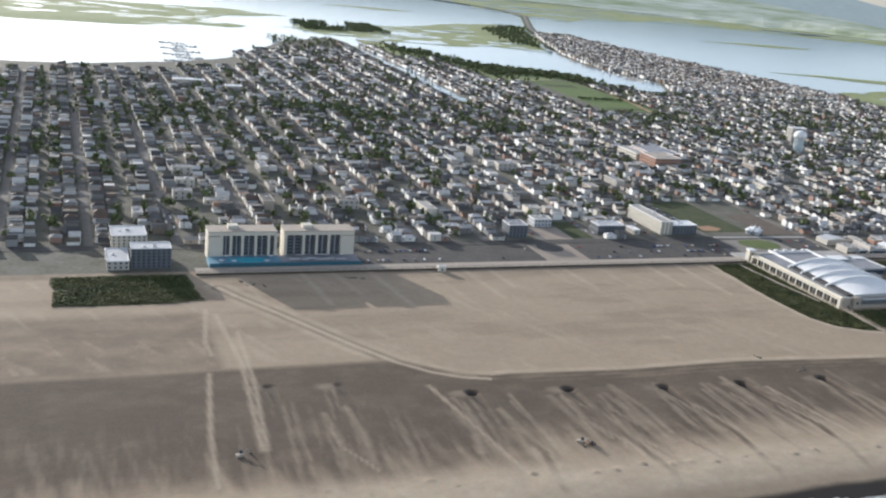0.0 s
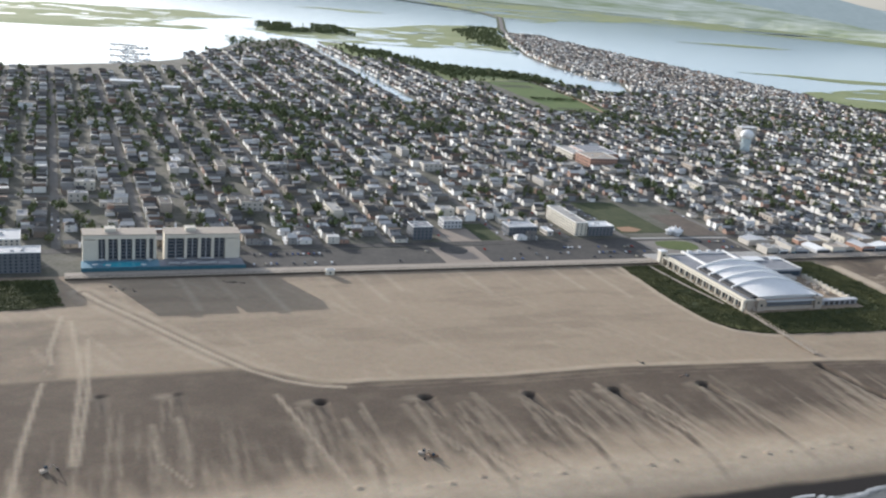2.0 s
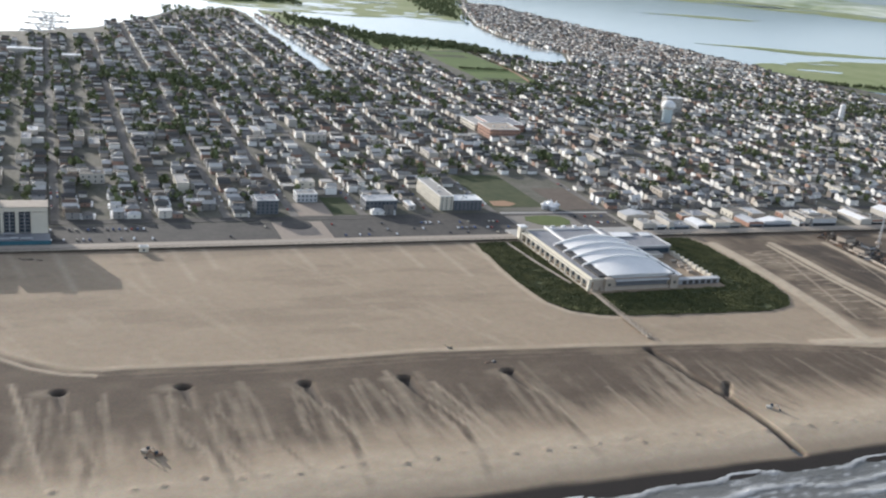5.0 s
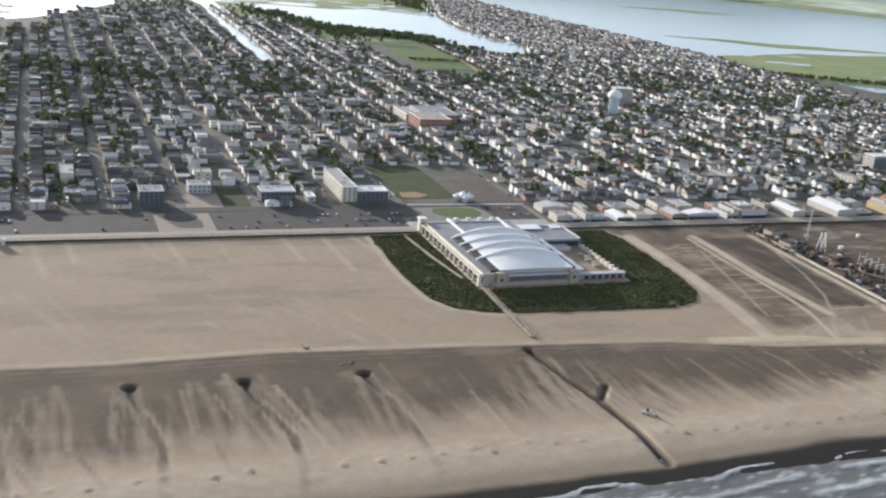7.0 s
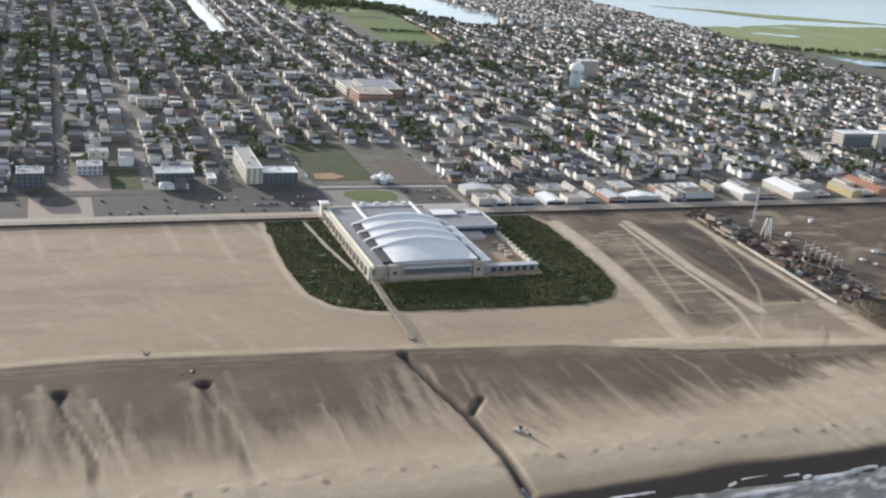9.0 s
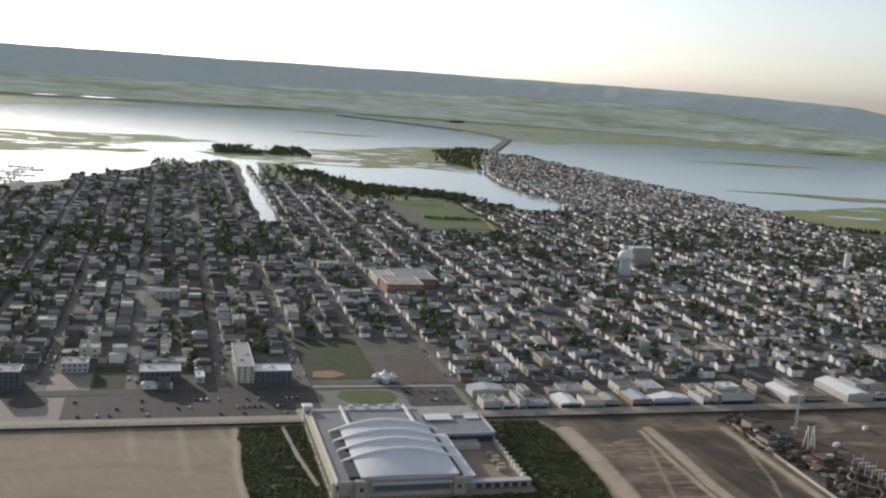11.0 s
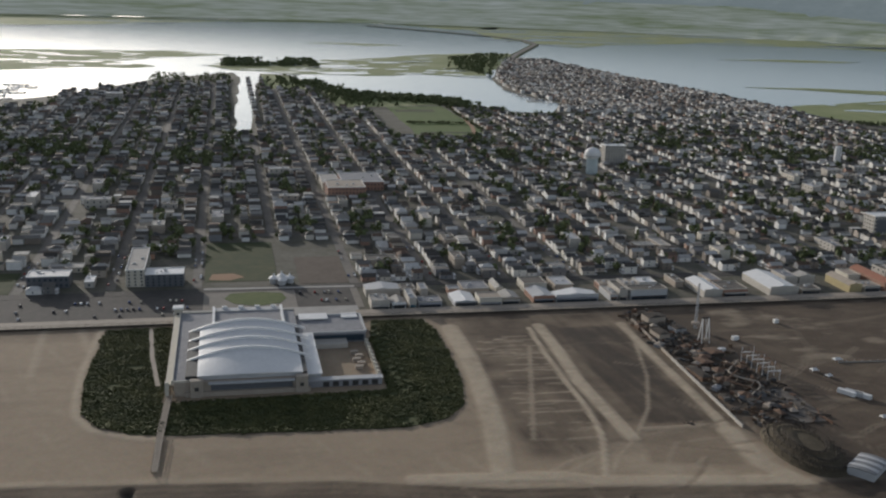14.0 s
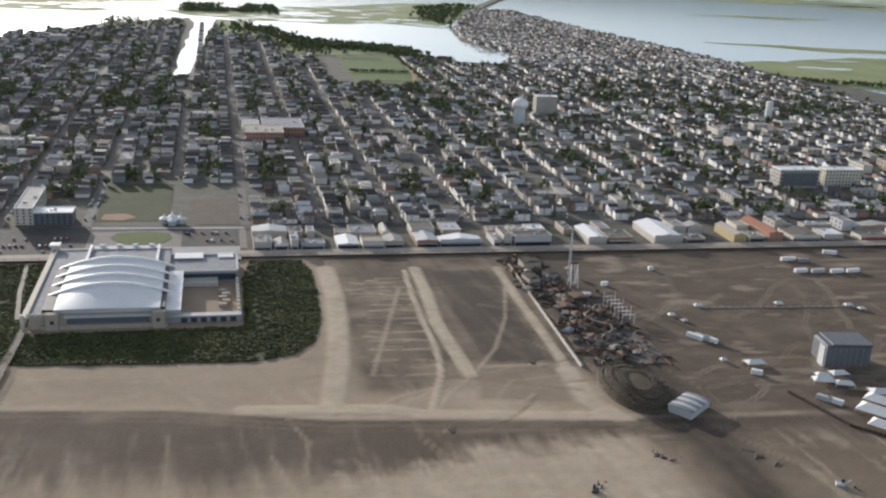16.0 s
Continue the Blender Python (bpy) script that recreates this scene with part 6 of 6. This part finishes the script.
part("seat_ring", lathe([(1.2, 3.0), (2.2, 3.2), (2.2, 4.0), (1.2, 4.2)], 16), m_stone, mast, "tan seat ring")

aframe = thing("swing_ride", 287.5, -43, 0, 0, "white A-frame swing ride on the pier", "ride")
for x in (-1.6, 1.6):
    for y in (-2.2, 2.2):
        bm = bmesh.new()
        tube(bm, (x * 1.3, y, 0), (x, 0, 13), 0.28, 6)
        part("leg", bm, m_white, aframe)
bm = bmesh.new()
tube(bm, (-2.2, 0, 13), (2.2, 0, 13), 0.4, 8)
part("axle", bm, m_dark, aframe)
bm = bmesh.new()
tube(bm, (0, 0, 13), (0, -2.5, 3.2), 0.18, 6)
part("arm", bm, m_white, aframe)
part("gondola", boxes((-1.4, 1.4, -3.6, -1.6, 2.2, 3.4), bevel=0.2), m_stone, aframe, "tan gondola")

mouse = thing("coaster", 296.5, -82, 0, 0, "white lattice steel coaster on the pier", "ride")
for k in range(6):
    for x in (-3, 3):
        bm = bmesh.new()
        tube(bm, (x, -12 + k * 4.8, 0), (x, -12 + k * 4.8, 5.5 + 2 * (k % 2)), 0.16, 5)
        part("post", bm, m_white, mouse)
    part("cross_beam", boxes((-3.2, 3.2, -12.15 + k * 4.8, -11.85 + k * 4.8, 4.8, 5.2)), m_white, mouse)
for x, z in ((-3, 5.4), (3, 6.4), (0, 7.2)):
    bm = bmesh.new()
    sweep(bm, [Vector((x, -12 + j, z + math.sin(j * 0.8))) for j in range(25)], 0.15, 5)
    part("track", bm, m_rust, mouse, "rusty rail")

wood = thing("wooden_coaster", 272, -160, 0, 0, "dark timber coaster curving round the pier end", "ride")
for ring, (rx, ry, z0, amp) in enumerate(((12.0, 21, 3.4, 0.6), (9.4, 16.5, 4.6, 0.6), (6.6, 11, 5.4, 0.5))):
    for side in (-0.5, 0.5):
        bm = bmesh.new()
        n = 56
        pts = [Vector(((rx + side) * math.cos(2 * math.pi * k / n), (ry + side) * math.sin(2 * math.pi * k / n), z0 + amp * math.sin(4 * math.pi * k / n + ring))) for k in range(n)]
        sweep(bm, pts, 0.14, 4, True)
        part("rail", bm, m_dark_wood, wood)
    for k in range(0, 56, 2):
        a = 2 * math.pi * k / 56
        x, y, z = rx * math.cos(a), ry * math.sin(a), z0 + amp * math.sin(2 * a + ring)
        part("bent", boxes((x - 0.7, x - 0.5, y - 0.15, y + 0.15, -0.2, z), (x + 0.5, x + 0.7, y - 0.15, y + 0.15, -0.2, z), (x - 0.9, x + 0.9, y - 0.12, y + 0.12, z - 0.3, z - 0.1)), m_dark_wood, wood)
bm = lathe([(13.4, -0.1), (12.9, 0.9), (11.6, 2.2), (9.4, 3.3), (6.0, 4.1), (0.3, 4.5)], 40)
bmesh.ops.scale(bm, verts=bm.verts, vec=(1.0, 1.75, 1.0))
part("infield_mound", bm, mat("mound_scrub", (0.065, 0.054, 0.036), (0.12, 0.098, 0.066), 0.3, 0.95), wood, "dark planted mound inside the track")

q = random.Random(21)
for i in range(44):
    y = q.uniform(-132, 6)
    x = q.uniform(262, 282) if y > -60 else q.uniform(264, 290)
    w, d, h = q.uniform(1.2, 3.2), q.uniform(1.0, 2.6), q.uniform(1.6, 3.4)
    body = q.choice((m_stone, m_rust, m_dark, m_grey, m_rust, m_dark_wood))
    ob = thing("stall", x, y, 0.1, q.choice((0, 12, -20, 35)), "small shuttered amusement stall with a pitched canopy", "stall", "pier stalls")
    part("counter", boxes((-w, w, -d, d, -0.1, h * 0.7)), body, ob)
    bm = bmesh.new()
    vs = [bm.verts.new(p) for p in ((-w - 0.2, -d - 0.2, h * 0.7), (w + 0.2, -d - 0.2, h * 0.7), (w + 0.2, d + 0.2, h * 0.7), (-w - 0.2, d + 0.2, h * 0.7), (0, 0, h * 1.05))]
    for f in ((0, 1, 4), (1, 2, 4), (2, 3, 4), (3, 0, 4), (3, 2, 1, 0)):
        bm.faces.new([vs[k] for k in f])
    part("canopy", bm, q.choice((m_stone, m_rust, m_dark_wood, m_grey, m_dark, m_rust, m_dark_wood)), ob)

# timber ride halls, a service deck and winding flumes towards the end of the pier
for x, y, w, d, h, m, word in ((265, -84, 2.4, 7, 2.2, m_rust, "brown"), (274, -70, 3.2, 4, 1.8, m_dark_wood, "dark brown"), (284, -60, 3.6, 4, 2.4, m_dark_wood, "dark brown"),
                               (268, -34, 3.0, 5, 3.6, m_stone, "tan"), (274, -12, 5.0, 4, 4.4, m_stone, "tan"), (281, -26, 3.0, 4, 2.6, m_lightgrey, "grey")):
    ob = thing("ride_hall", x, y, 0.1, 6, f"{word} timber-clad ride building on the pier", "ride building", "pier ride buildings")
    part("wall", boxes((-w, w, -d, d, -0.2, h), bevel=0.1), m, ob)
    bm = bmesh.new()
    vs = [bm.verts.new(p) for p in ((-w - 0.3, -d - 0.3, h), (w + 0.3, -d - 0.3, h), (w + 0.3, d + 0.3, h), (-w - 0.3, d + 0.3, h), (0, -d * 0.6, h + 0.6), (0, d * 0.6, h + 0.6))]
    for f in ((0, 1, 4), (1, 2, 5, 4), (2, 3, 5), (3, 0, 4, 5), (3, 2, 1, 0)):
        bm.faces.new([vs[k] for k in f])
    part("roof", bm, m_dark_wood if m != m_dark_wood else m_rust, ob, "low hipped roof")
tagged(part("service_deck", boxes((280, 298, -138, -104, -0.4, 0.7)), mat("stained_deck", (0.20, 0.175, 0.15), (0.10, 0.088, 0.075), 0.12, 0.9), None), "grey concrete service deck on the pier", "deck", kind="structure")
flume = thing("water_flume", 281, -96, 0, 0, "winding brown water flumes on posts", "ride")
for k in range(3):
    bm = bmesh.new()
    pts = [Vector((4.5 * math.sin(j * 0.42 + k * 2.0) + 3.2 * k - 3, 16 - j * 1.5, 4.6 - j * 0.17 + 0.3 * math.sin(j + k))) for j in range(25)]
    sweep(bm, pts, 0.42)
    part("channel", bm, (m_rust, m_stone, m_dark_wood)[k], flume)
    for p in pts[::5]:
        part("post", boxes((p.x - 0.12, p.x + 0.12, p.y - 0.12, p.y + 0.12, -0.2, p.z)), m_dark_wood, flume)

# loose ride parts, fences and crates between the stalls
q3 = np.random.default_rng(44)
verts, faces = [], []
for i in range(480):
    y = q3.uniform(-138, 6)
    x = q3.uniform(261, 284) if y > -50 else q3.uniform(262, 298)
    if i % 3:
        w, d, h, a = q3.uniform(0.3, 1.5), q3.uniform(0.2, 0.9), q3.uniform(0.4, 2.2), q3.uniform(0, 3.1)
    else:
        w, d, h, a = q3.uniform(1.5, 4.5), 0.12, q3.uniform(0.5, 1.6), q3.uniform(0, 3.1)
    c, s_, k = math.cos(a), math.sin(a), len(verts)
    verts += [(x + c * u * w - s_ * v * d, y + s_ * u * w + c * v * d, z) for z in (0.05, h) for u, v in ((-1, -1), (1, -1), (1, 1), (-1, 1))]
    faces += [(k, k + 1, k + 5, k + 4), (k + 1, k + 2, k + 6, k + 5), (k + 2, k + 3, k + 7, k + 6), (k + 3, k, k + 4, k + 7), (k + 4, k + 5, k + 6, k + 7)]
m_clutter = mat("ride_parts", WHITE, (0.7, 0.7, 0.7), 0.5, 0.8, pick="island", palette=((0.17, 0.115, 0.075), (0.08, 0.07, 0.06), (0.24, 0.195, 0.145), (0.12, 0.095, 0.075), (0.19, 0.175, 0.155), (0.20, 0.12, 0.08), (0.10, 0.10, 0.10)))
tagged(new("ride_clutter", mesh_of("ride_clutter", verts, faces, m_clutter)), "brown and grey clutter of ride parts and fences", "clutter", kind="stuff")

m_shed_roof = mat("dull_metal_sheet", (0.24, 0.24, 0.24), (0.18, 0.18, 0.18), 0.3, 0.6)
shed = thing("ribbed_shed", 286, -179.5, 0, 38, "grey ribbed-roof shed open at one end", "shed")
part("wall", boxes((-7.5, 7.5, 4.6, 4.9, -0.3, 3.4), (-7.5, 7.5, -4.9, -4.6, -0.3, 3.4), (-7.5, -7.2, -4.6, 4.6, -0.3, 3.4)), m_lightgrey, shed)
for k in range(7):
    x0 = -7.8 + k * 2.23
    bm = bmesh.new()
    prof = [(y, 3.4 + 0.55 * (1 - (y / 5.2) ** 2) + 0.12 * (k % 2)) for y in np.linspace(-5.2, 5.2, 9)]
    a = [bm.verts.new((x0 + 0.04, y, z)) for y, z in prof]
    b = [bm.verts.new((x0 + 2.19, y, z)) for y, z in prof]
    for j in range(8):
        bm.faces.new((a[j], a[j + 1], b[j + 1], b[j]))
    ret = bmesh.ops.extrude_face_region(bm, geom=list(bm.faces))
    bmesh.ops.translate(bm, verts=[g for g in ret["geom"] if isinstance(g, bmesh.types.BMVert)], vec=(0, 0, -0.2))
    part("roof_panel", bm, m_lightgrey if k % 2 else m_shed_roof, shed)
part("stacked_crates", boxes((4, 6.5, -3.5, -1, -0.3, 2.2), (4.5, 7, 0.2, 3, -0.3, 1.8)), m_red, shed, "dark red crates inside")

stage = thing("event_stage", 375, -142, 0, -8, "tall blue-grey scaffold-clad event stage", "stage")
part("body", boxes((-10, 10.5, -7, 7, -0.4, 9.6), bevel=0.9), m_navy, stage, "blue-grey clad block")
part("roof", boxes((-7.5, 10.8, -7.3, 7.3, 9.6, 10.4), bevel=0.35), m_navy, stage, "grey covered top")
part("side_screen", boxes((-11.4, -10.01, -7.8, -3, -0.4, 9.4)), m_lightgrey, stage, "pale grey side screen")
for k in range(8):
    part("mullion", boxes((-8.8 + k * 2.5, -8.6 + k * 2.5, -7.2, -7.01, 0, 8.6)), m_grey, stage)


def tent(x, y, w, d, h, turn, label, cloth=None):
    ob = thing("marquee", x, y, -0.3, turn, label, "tent", "event tents")
    bm = bmesh.new()
    vs = [bm.verts.new(p) for p in ((-w, -d, h * 0.6), (w, -d, h * 0.6), (w, d, h * 0.6), (-w, d, h * 0.6), (-w * 0.5, 0, h), (w * 0.5, 0, h))]
    for f in ((0, 1, 5, 4), (1, 2, 5), (2, 3, 4, 5), (3, 0, 4), (3, 2, 1, 0)):
        bm.faces.new([vs[k] for k in f])
    part("canopy", bm, cloth or m_tent, ob)
    for sx in (-w + 0.1, w - 0.1):
        for sy in (-d + 0.1, d - 0.1):
            part("pole", boxes((sx - 0.08, sx + 0.08, sy - 0.08, sy + 0.08, 0, h * 0.6)), m_lightgrey, ob)
    return ob


for x, y, w, d, h, turn in ((354, -163, 4.5, 2.6, 3.6, -15), (361, -167, 4.0, 2.2, 3.4, -15), (357, -158, 3.2, 2.0, 3.0, -15), (365, -157, 4.0, 2.4, 3.2, 0), (334, -143, 4.4, 2.6, 3.2, 0),
                            (358, -192, 6.5, 4.6, 4.6, -52), (366, -184, 6.0, 4.2, 4.4, -52), (354, -203, 5.0, 4.0, 4.0, -52), (322, -86, 1.8, 1.4, 2.4, 0), (325, -93, 1.6, 1.3, 2.2, 20),
                            (322, -138, 1.5, 1.3, 2.4, 0), (341, -75, 2.2, 1.4, 2.4, 0), (384, -76, 2.2, 1.4, 2.6, 0), (420, -81, 2.4, 1.5, 2.6, 0), (424, -86, 2.0, 1.5, 2.4, 0), (372, -176, 5, 3, 3.6, -10)):
    tent(x, y, w, d, h, turn, "white pitched event tent on the sand" if w > 2.5 else "small white canopy tent on the sand")


def trailer(x, y, turn, long, label, paint, group="event trailers"):
    ob = thing("trailer", x, y, -0.3, turn, label, "trailer", group)
    part("body", boxes((-long / 2, long / 2, -1.0, 1.0, 0.5, 2.6), bevel=0.1), paint, ob)
    part("chassis", boxes((-long / 2, long / 2 + 1, -0.5, 0.5, 0.35, 0.5)), m_dark, ob)
    for wx in (-long * 0.3, long * 0.25):
        for wy in (-0.95, 0.95):
            bm = bmesh.new()
            tube(bm, (wx, wy - 0.12, 0.35), (wx, wy + 0.12, 0.35), 0.36, 8)
            part("wheel", bm, m_tyre, ob)


for x, y, turn, long, paint, lb in ((321, -113, -58, 8, m_white, "long white box trailer on the sand"), (324, -114, -58, 8, m_lightgrey, "long grey box trailer on the sand"), (326.5, -117, -58, 7, m_white, "long white box trailer on the sand"),
                                    (330, -152, -30, 4.5, m_white, "short white trailer near the tents"), (348, -181, -50, 6, m_white, "white trailer beside the marquee"), (345, -178, -50, 6, m_lightgrey, "grey trailer beside the marquee"),
                                    (429, -9, 0, 9, m_white, "white box truck body by the boardwalk"), (437, -12, 0, 6, m_grey, "grey trailer by the boardwalk"), (462, 1, -20, 8, m_white, "white box truck body by the boardwalk"),
                                    (425, -29, 5, 8, m_white, "white trailer in a parked row"), (435, -30, 5, 8, m_lightgrey, "grey trailer in a parked row"), (446, -31, 5, 8, m_white, "white trailer in a parked row"), (456, -31, 5, 8, m_white, "white trailer in a parked row"),
                                    (305, -42, 10, 3.5, m_white, "short white trailer near the rides"), (290, -57, 0, 4, m_white, "short white trailer near the rides"), (340, -20, 0, 2.5, m_tent, "small white trailer on open sand")):
    trailer(x, y, turn, long, lb, paint)

fence = thing("event_fence", 380, -80, -0.3, -3.5, "long low mesh fence across the sand", "fence")
for k in range(21):
    part("post", boxes((-40 + k * 4 - 0.1, -40 + k * 4 + 0.1, -0.1, 0.1, -0.3, 1.8)), m_lightgrey, fence)
    if k < 20:
        part("panel", boxes((-39.9 + k * 4, -36.1 + k * 4, -0.05, 0.05, 0.2, 1.1)), m_concrete, fence)
barrier = thing("dark_barrier", 341, -190, -0.3, 0, "dark timber crowd barrier on the sand", "fence")
for (xa, ya), (xb, yb) in (((-7, 20), (1.5, -10)), ((1.5, -10), (12, -21)), ((12, -21), (30, -26))):
    n = 8
    for k in range(n):
        t0, t1 = k / n, (k + 0.92) / n
        a, b = Vector((xa + (xb - xa) * t0, ya + (yb - ya) * t0, 0)), Vector((xa + (xb - xa) * t1, ya + (yb - ya) * t1, 0))
        dd = (b - a).normalized()
        s = Vector((-dd.y, dd.x, 0)) * 0.45
        bm = bmesh.new()
        vs = [bm.verts.new(p + Vector((0, 0, z))) for z in (-0.2, 1.7) for p in (a - s, b - s, b + s, a + s)]
        for f in ((4, 5, 6, 7), (0, 1, 5, 4), (1, 2, 6, 5), (2, 3, 7, 6), (3, 0, 4, 7)):
            bm.faces.new([vs[i] for i in f])
        part("panel", bm, m_dark_wood, barrier)

# ---- machines and debris on the beach ----
def excavator(x, y, turn, paint, label):
    ob = thing("excavator", x, y, -0.35, turn, label, "excavator", "beach machines")
    for s in (-0.9, 0.9):
        part("track", boxes((-1.7, 1.7, s - 0.3, s + 0.3, -0.1, 0.7), bevel=0.15), m_dark, ob)
    part("house", boxes((-1.5, 1.2, -1.0, 1.0, 0.75, 1.7), bevel=0.1), paint, ob)
    part("cab", boxes((0.2, 1.3, 0.1, 0.95, 1.7, 2.7), bevel=0.08), m_glass, ob, "dark glazed cab")
    bm = bmesh.new()
    tube(bm, (1.0, -0.3, 1.4), (3.0, -0.3, 3.2), 0.22, 5)
    part("boom", bm, paint, ob)
    bm = bmesh.new()
    tube(bm, (3.0, -0.3, 3.2), (4.4, -0.3, 1.2), 0.18, 5)
    part("stick", bm, paint, ob)
    part("bucket", boxes((4.0, 4.9, -0.8, 0.2, 0.4, 1.2), bevel=0.1), m_dark, ob)


excavator(44, -221, -40, m_stucco, "pale tracked digger on the sand by the drain")
excavator(-217, -207, -30, m_stone, "tan tracked digger on the lower beach")
excavator(-213, -210, -160, m_rust, "rust-brown tracked digger on the lower beach")
excavator(-355, -194, 20, m_stone, "tan tracked digger by the sand tracks")
excavator(313, -238, -20, m_lightgrey, "pale tracked digger near the surf")
excavator(229, -231, 60, m_dark, "dark tracked digger near the surf")
q = random.Random(8)
for cx, cy, n, spread in ((261, -213, 10, 5.5), (295, -216, 10, 5.0), (231, -228, 3, 2.5), (331, -194, 3, 2.2), (194, -186, 3, 2.2), (238, -131, 5, 4), (-318, -6, 10, 7.0), (-254, -1, 6, 4), (-62, -156, 3, 2.5), (-74, -139, 2, 2)):
    for i in range(n):
        along = q.gauss(0, spread * 0.8)
        x, y = (cx + 0.4 * along + q.gauss(0, 1.2), cy - 0.85 * along) if cy < -200 else (cx + along * 0.75, cy + q.gauss(0, spread * 0.35))
        ob = thing("rubble", x, y, -0.3, q.uniform(0, 180), "dark broken pile of timber and sand", "debris", "beach debris")
        bm = bmesh.new()
        bmesh.ops.create_icosphere(bm, subdivisions=2, radius=1.0)
        sx, sy, sz = q.uniform(1.2, 3.0), q.uniform(0.7, 1.5), q.uniform(0.5, 1.3)
        for v in bm.verts:
            k = 1 + 0.35 * noise.noise(v.co * 2.1 + Vector((i, cx, cy)))
            v.co = Vector((v.co.x * sx * k, v.co.y * sy * k, max(v.co.z * sz * k, -0.2)))
        part("heap", bm, q.choice((m_dark_wood, m_rust, m_dark)), ob)
        bm = bmesh.new()
        tube(bm, (-sx, 0.1, 0.1), (sx * 1.2, -0.2, sz * 1.0), 0.12, 5)
        part("timber", bm, m_dark_wood, ob)

# ---- the bay: causeway, docks, boats ----
cw = thing("causeway", 760, 1760, 0, 0, "long low causeway road curving over the bay", "causeway", kind="structure")
route = [(-75, -30), (-20, 120), (70, 330), (150, 520), (170, 700), (110, 900), (-20, 1130), (-200, 1400)]
for (xa, ya), (xb, yb) in zip(route, route[1:]):
    a, b = Vector((xa, ya, 0)), Vector((xb, yb, 0))
    dd = (b - a).normalized()
    s = Vector((-dd.y, dd.x, 0))
    for name, half, z0, z1, m in (("embankment", 11, -2.5, 1.6, m_meadow), ("roadway", 5, 1.6, 2.0, m_street)):
        bm = bmesh.new()
        vs = [bm.verts.new(p + Vector((0, 0, z))) for z in (z0, z1) for p in (a - s * half, b - s * half, b + s * half, a + s * half)]
        for f in ((4, 5, 6, 7), (0, 1, 5, 4), (1, 2, 6, 5), (2, 3, 7, 6), (3, 0, 4, 7)):
            bm.faces.new([vs[i] for i in f])
        part(name, bm, m, cw)

q = random.Random(5)


def dock(x, y, turn, n):
    ob = thing("dock", x, y, -0.5, turn, "timber finger dock with small moored boats", "dock", "marina docks")
    part("spine", boxes((-n * 4.0, n * 4.0, -0.9, 0.9, -0.6, 0.5)), m_boards, ob)
    for k in range(n * 2):
        part("finger", boxes((-n * 4 + k * 4.0 + 0.2, -n * 4 + k * 4.0 + 0.9, -8, 8, -0.6, 0.4)), m_boards, ob)


for k in range(7):
    dock(-255 + 17 * (k % 2) + 2 * k, 905 + k * 34, -14, 5)
for x, y in ((520, 985), (512, 1020), (530, 1060), (505, 955)):
    dock(x, y, -10, 3)
bm = bmesh.new()
a = [bm.verts.new(p) for p in ((-2.6, -0.8, 0), (1.4, -0.8, 0), (3.2, 0, 0.1), (1.4, 0.8, 0), (-2.6, 0.8, 0))]
b = [bm.verts.new(p) for p in ((-2.7, -1.0, 1.0), (1.5, -1.0, 1.0), (3.7, 0, 1.2), (1.5, 1.0, 1.0), (-2.7, 1.0, 1.0))]
bm.faces.new(b)
for k in range(5):
    bm.faces.new((a[k], a[(k + 1) % 5], b[(k + 1) % 5], b[k]))
boat = thing("boat", -250, 900, -0.6, 0, "small white motor boat moored in the bay", "boat", "moored boats")
part("hull", bm, m_white, boat)
part("cabin", boxes((-0.8, 0.9, -0.6, 0.6, 1.0, 1.9), bevel=0.12), m_white, boat)
part("windscreen", boxes((0.88, 0.98, -0.55, 0.55, 1.3, 1.8)), m_glass, boat)
for i in range(90):
    k = i % 7
    x, y = -255 + 17 * (k % 2) + 2 * k + q.uniform(-19, 19), 905 + k * 34 + q.choice((-6, 6)) + q.uniform(-2, 2)
    if i > 70:
        x, y = q.uniform(495, 545), q.uniform(945, 1075)
    copy_thing(boat, pose(x, y, -0.6, 0, 0, q.choice((80, 260, 75, 100))))
building("warehouse", -285, -248, 694, 708, 6, m_white, m_white, "long white-roofed warehouse near the marina", "warehouse", floors=1, units=2)
building("warehouse", -228, -208, 666, 678, 5, m_white, m_white, "white-roofed warehouse near the marina", "warehouse", floors=1, units=1)
building("apartment_block", -95, -75, 905, 918, 12, m_white, m_lightgrey, "pale apartment block by the canal", "apartment block", floors=4, units=2)
slab("meadow", [(270, 880), (350, 890), (352, 620), (268, 625)], -0.1, 0.06, mat("bright_grass", (0.075, 0.125, 0.028), (0.12, 0.155, 0.045), 0.03, 0.95), "bright green meadow at the edge of town", "field", rough=3, step=12)
slab("meadow", rect(352, 372, 690, 800), -0.1, 0.06, m_meadow, "rough green meadow strip", "field", rough=2, step=12)
for y0, y1, x1 in ((640, 652, 338), (826, 850, 330)):
    slab("rough_strip", rect(276, x1, y0, y1), -0.1, 0.11, m_meadow, "darker uncut strip across the meadow", "field", rough=4, step=9, seed=y0)
strip("dirt_track", [(330, 604), (346, 690), (358, 800), (364, 905)], 2.4, 0.16, m_clay, "bare reddish dirt track beside the meadow", "path")

slab("rough_meadow", [(122, 1090), (114, 1250), (120, 1318), (165, 1296), (185, 1205), (212, 1118), (243, 1040), (290, 994), (338, 998), (384, 992), (384, 930), (352, 905), (262, 880), (205, 870), (200, 1085)], -0.1, 0.05, m_marsh,
     "rough green meadow between canal and lagoon", "field", rough=3, step=12)
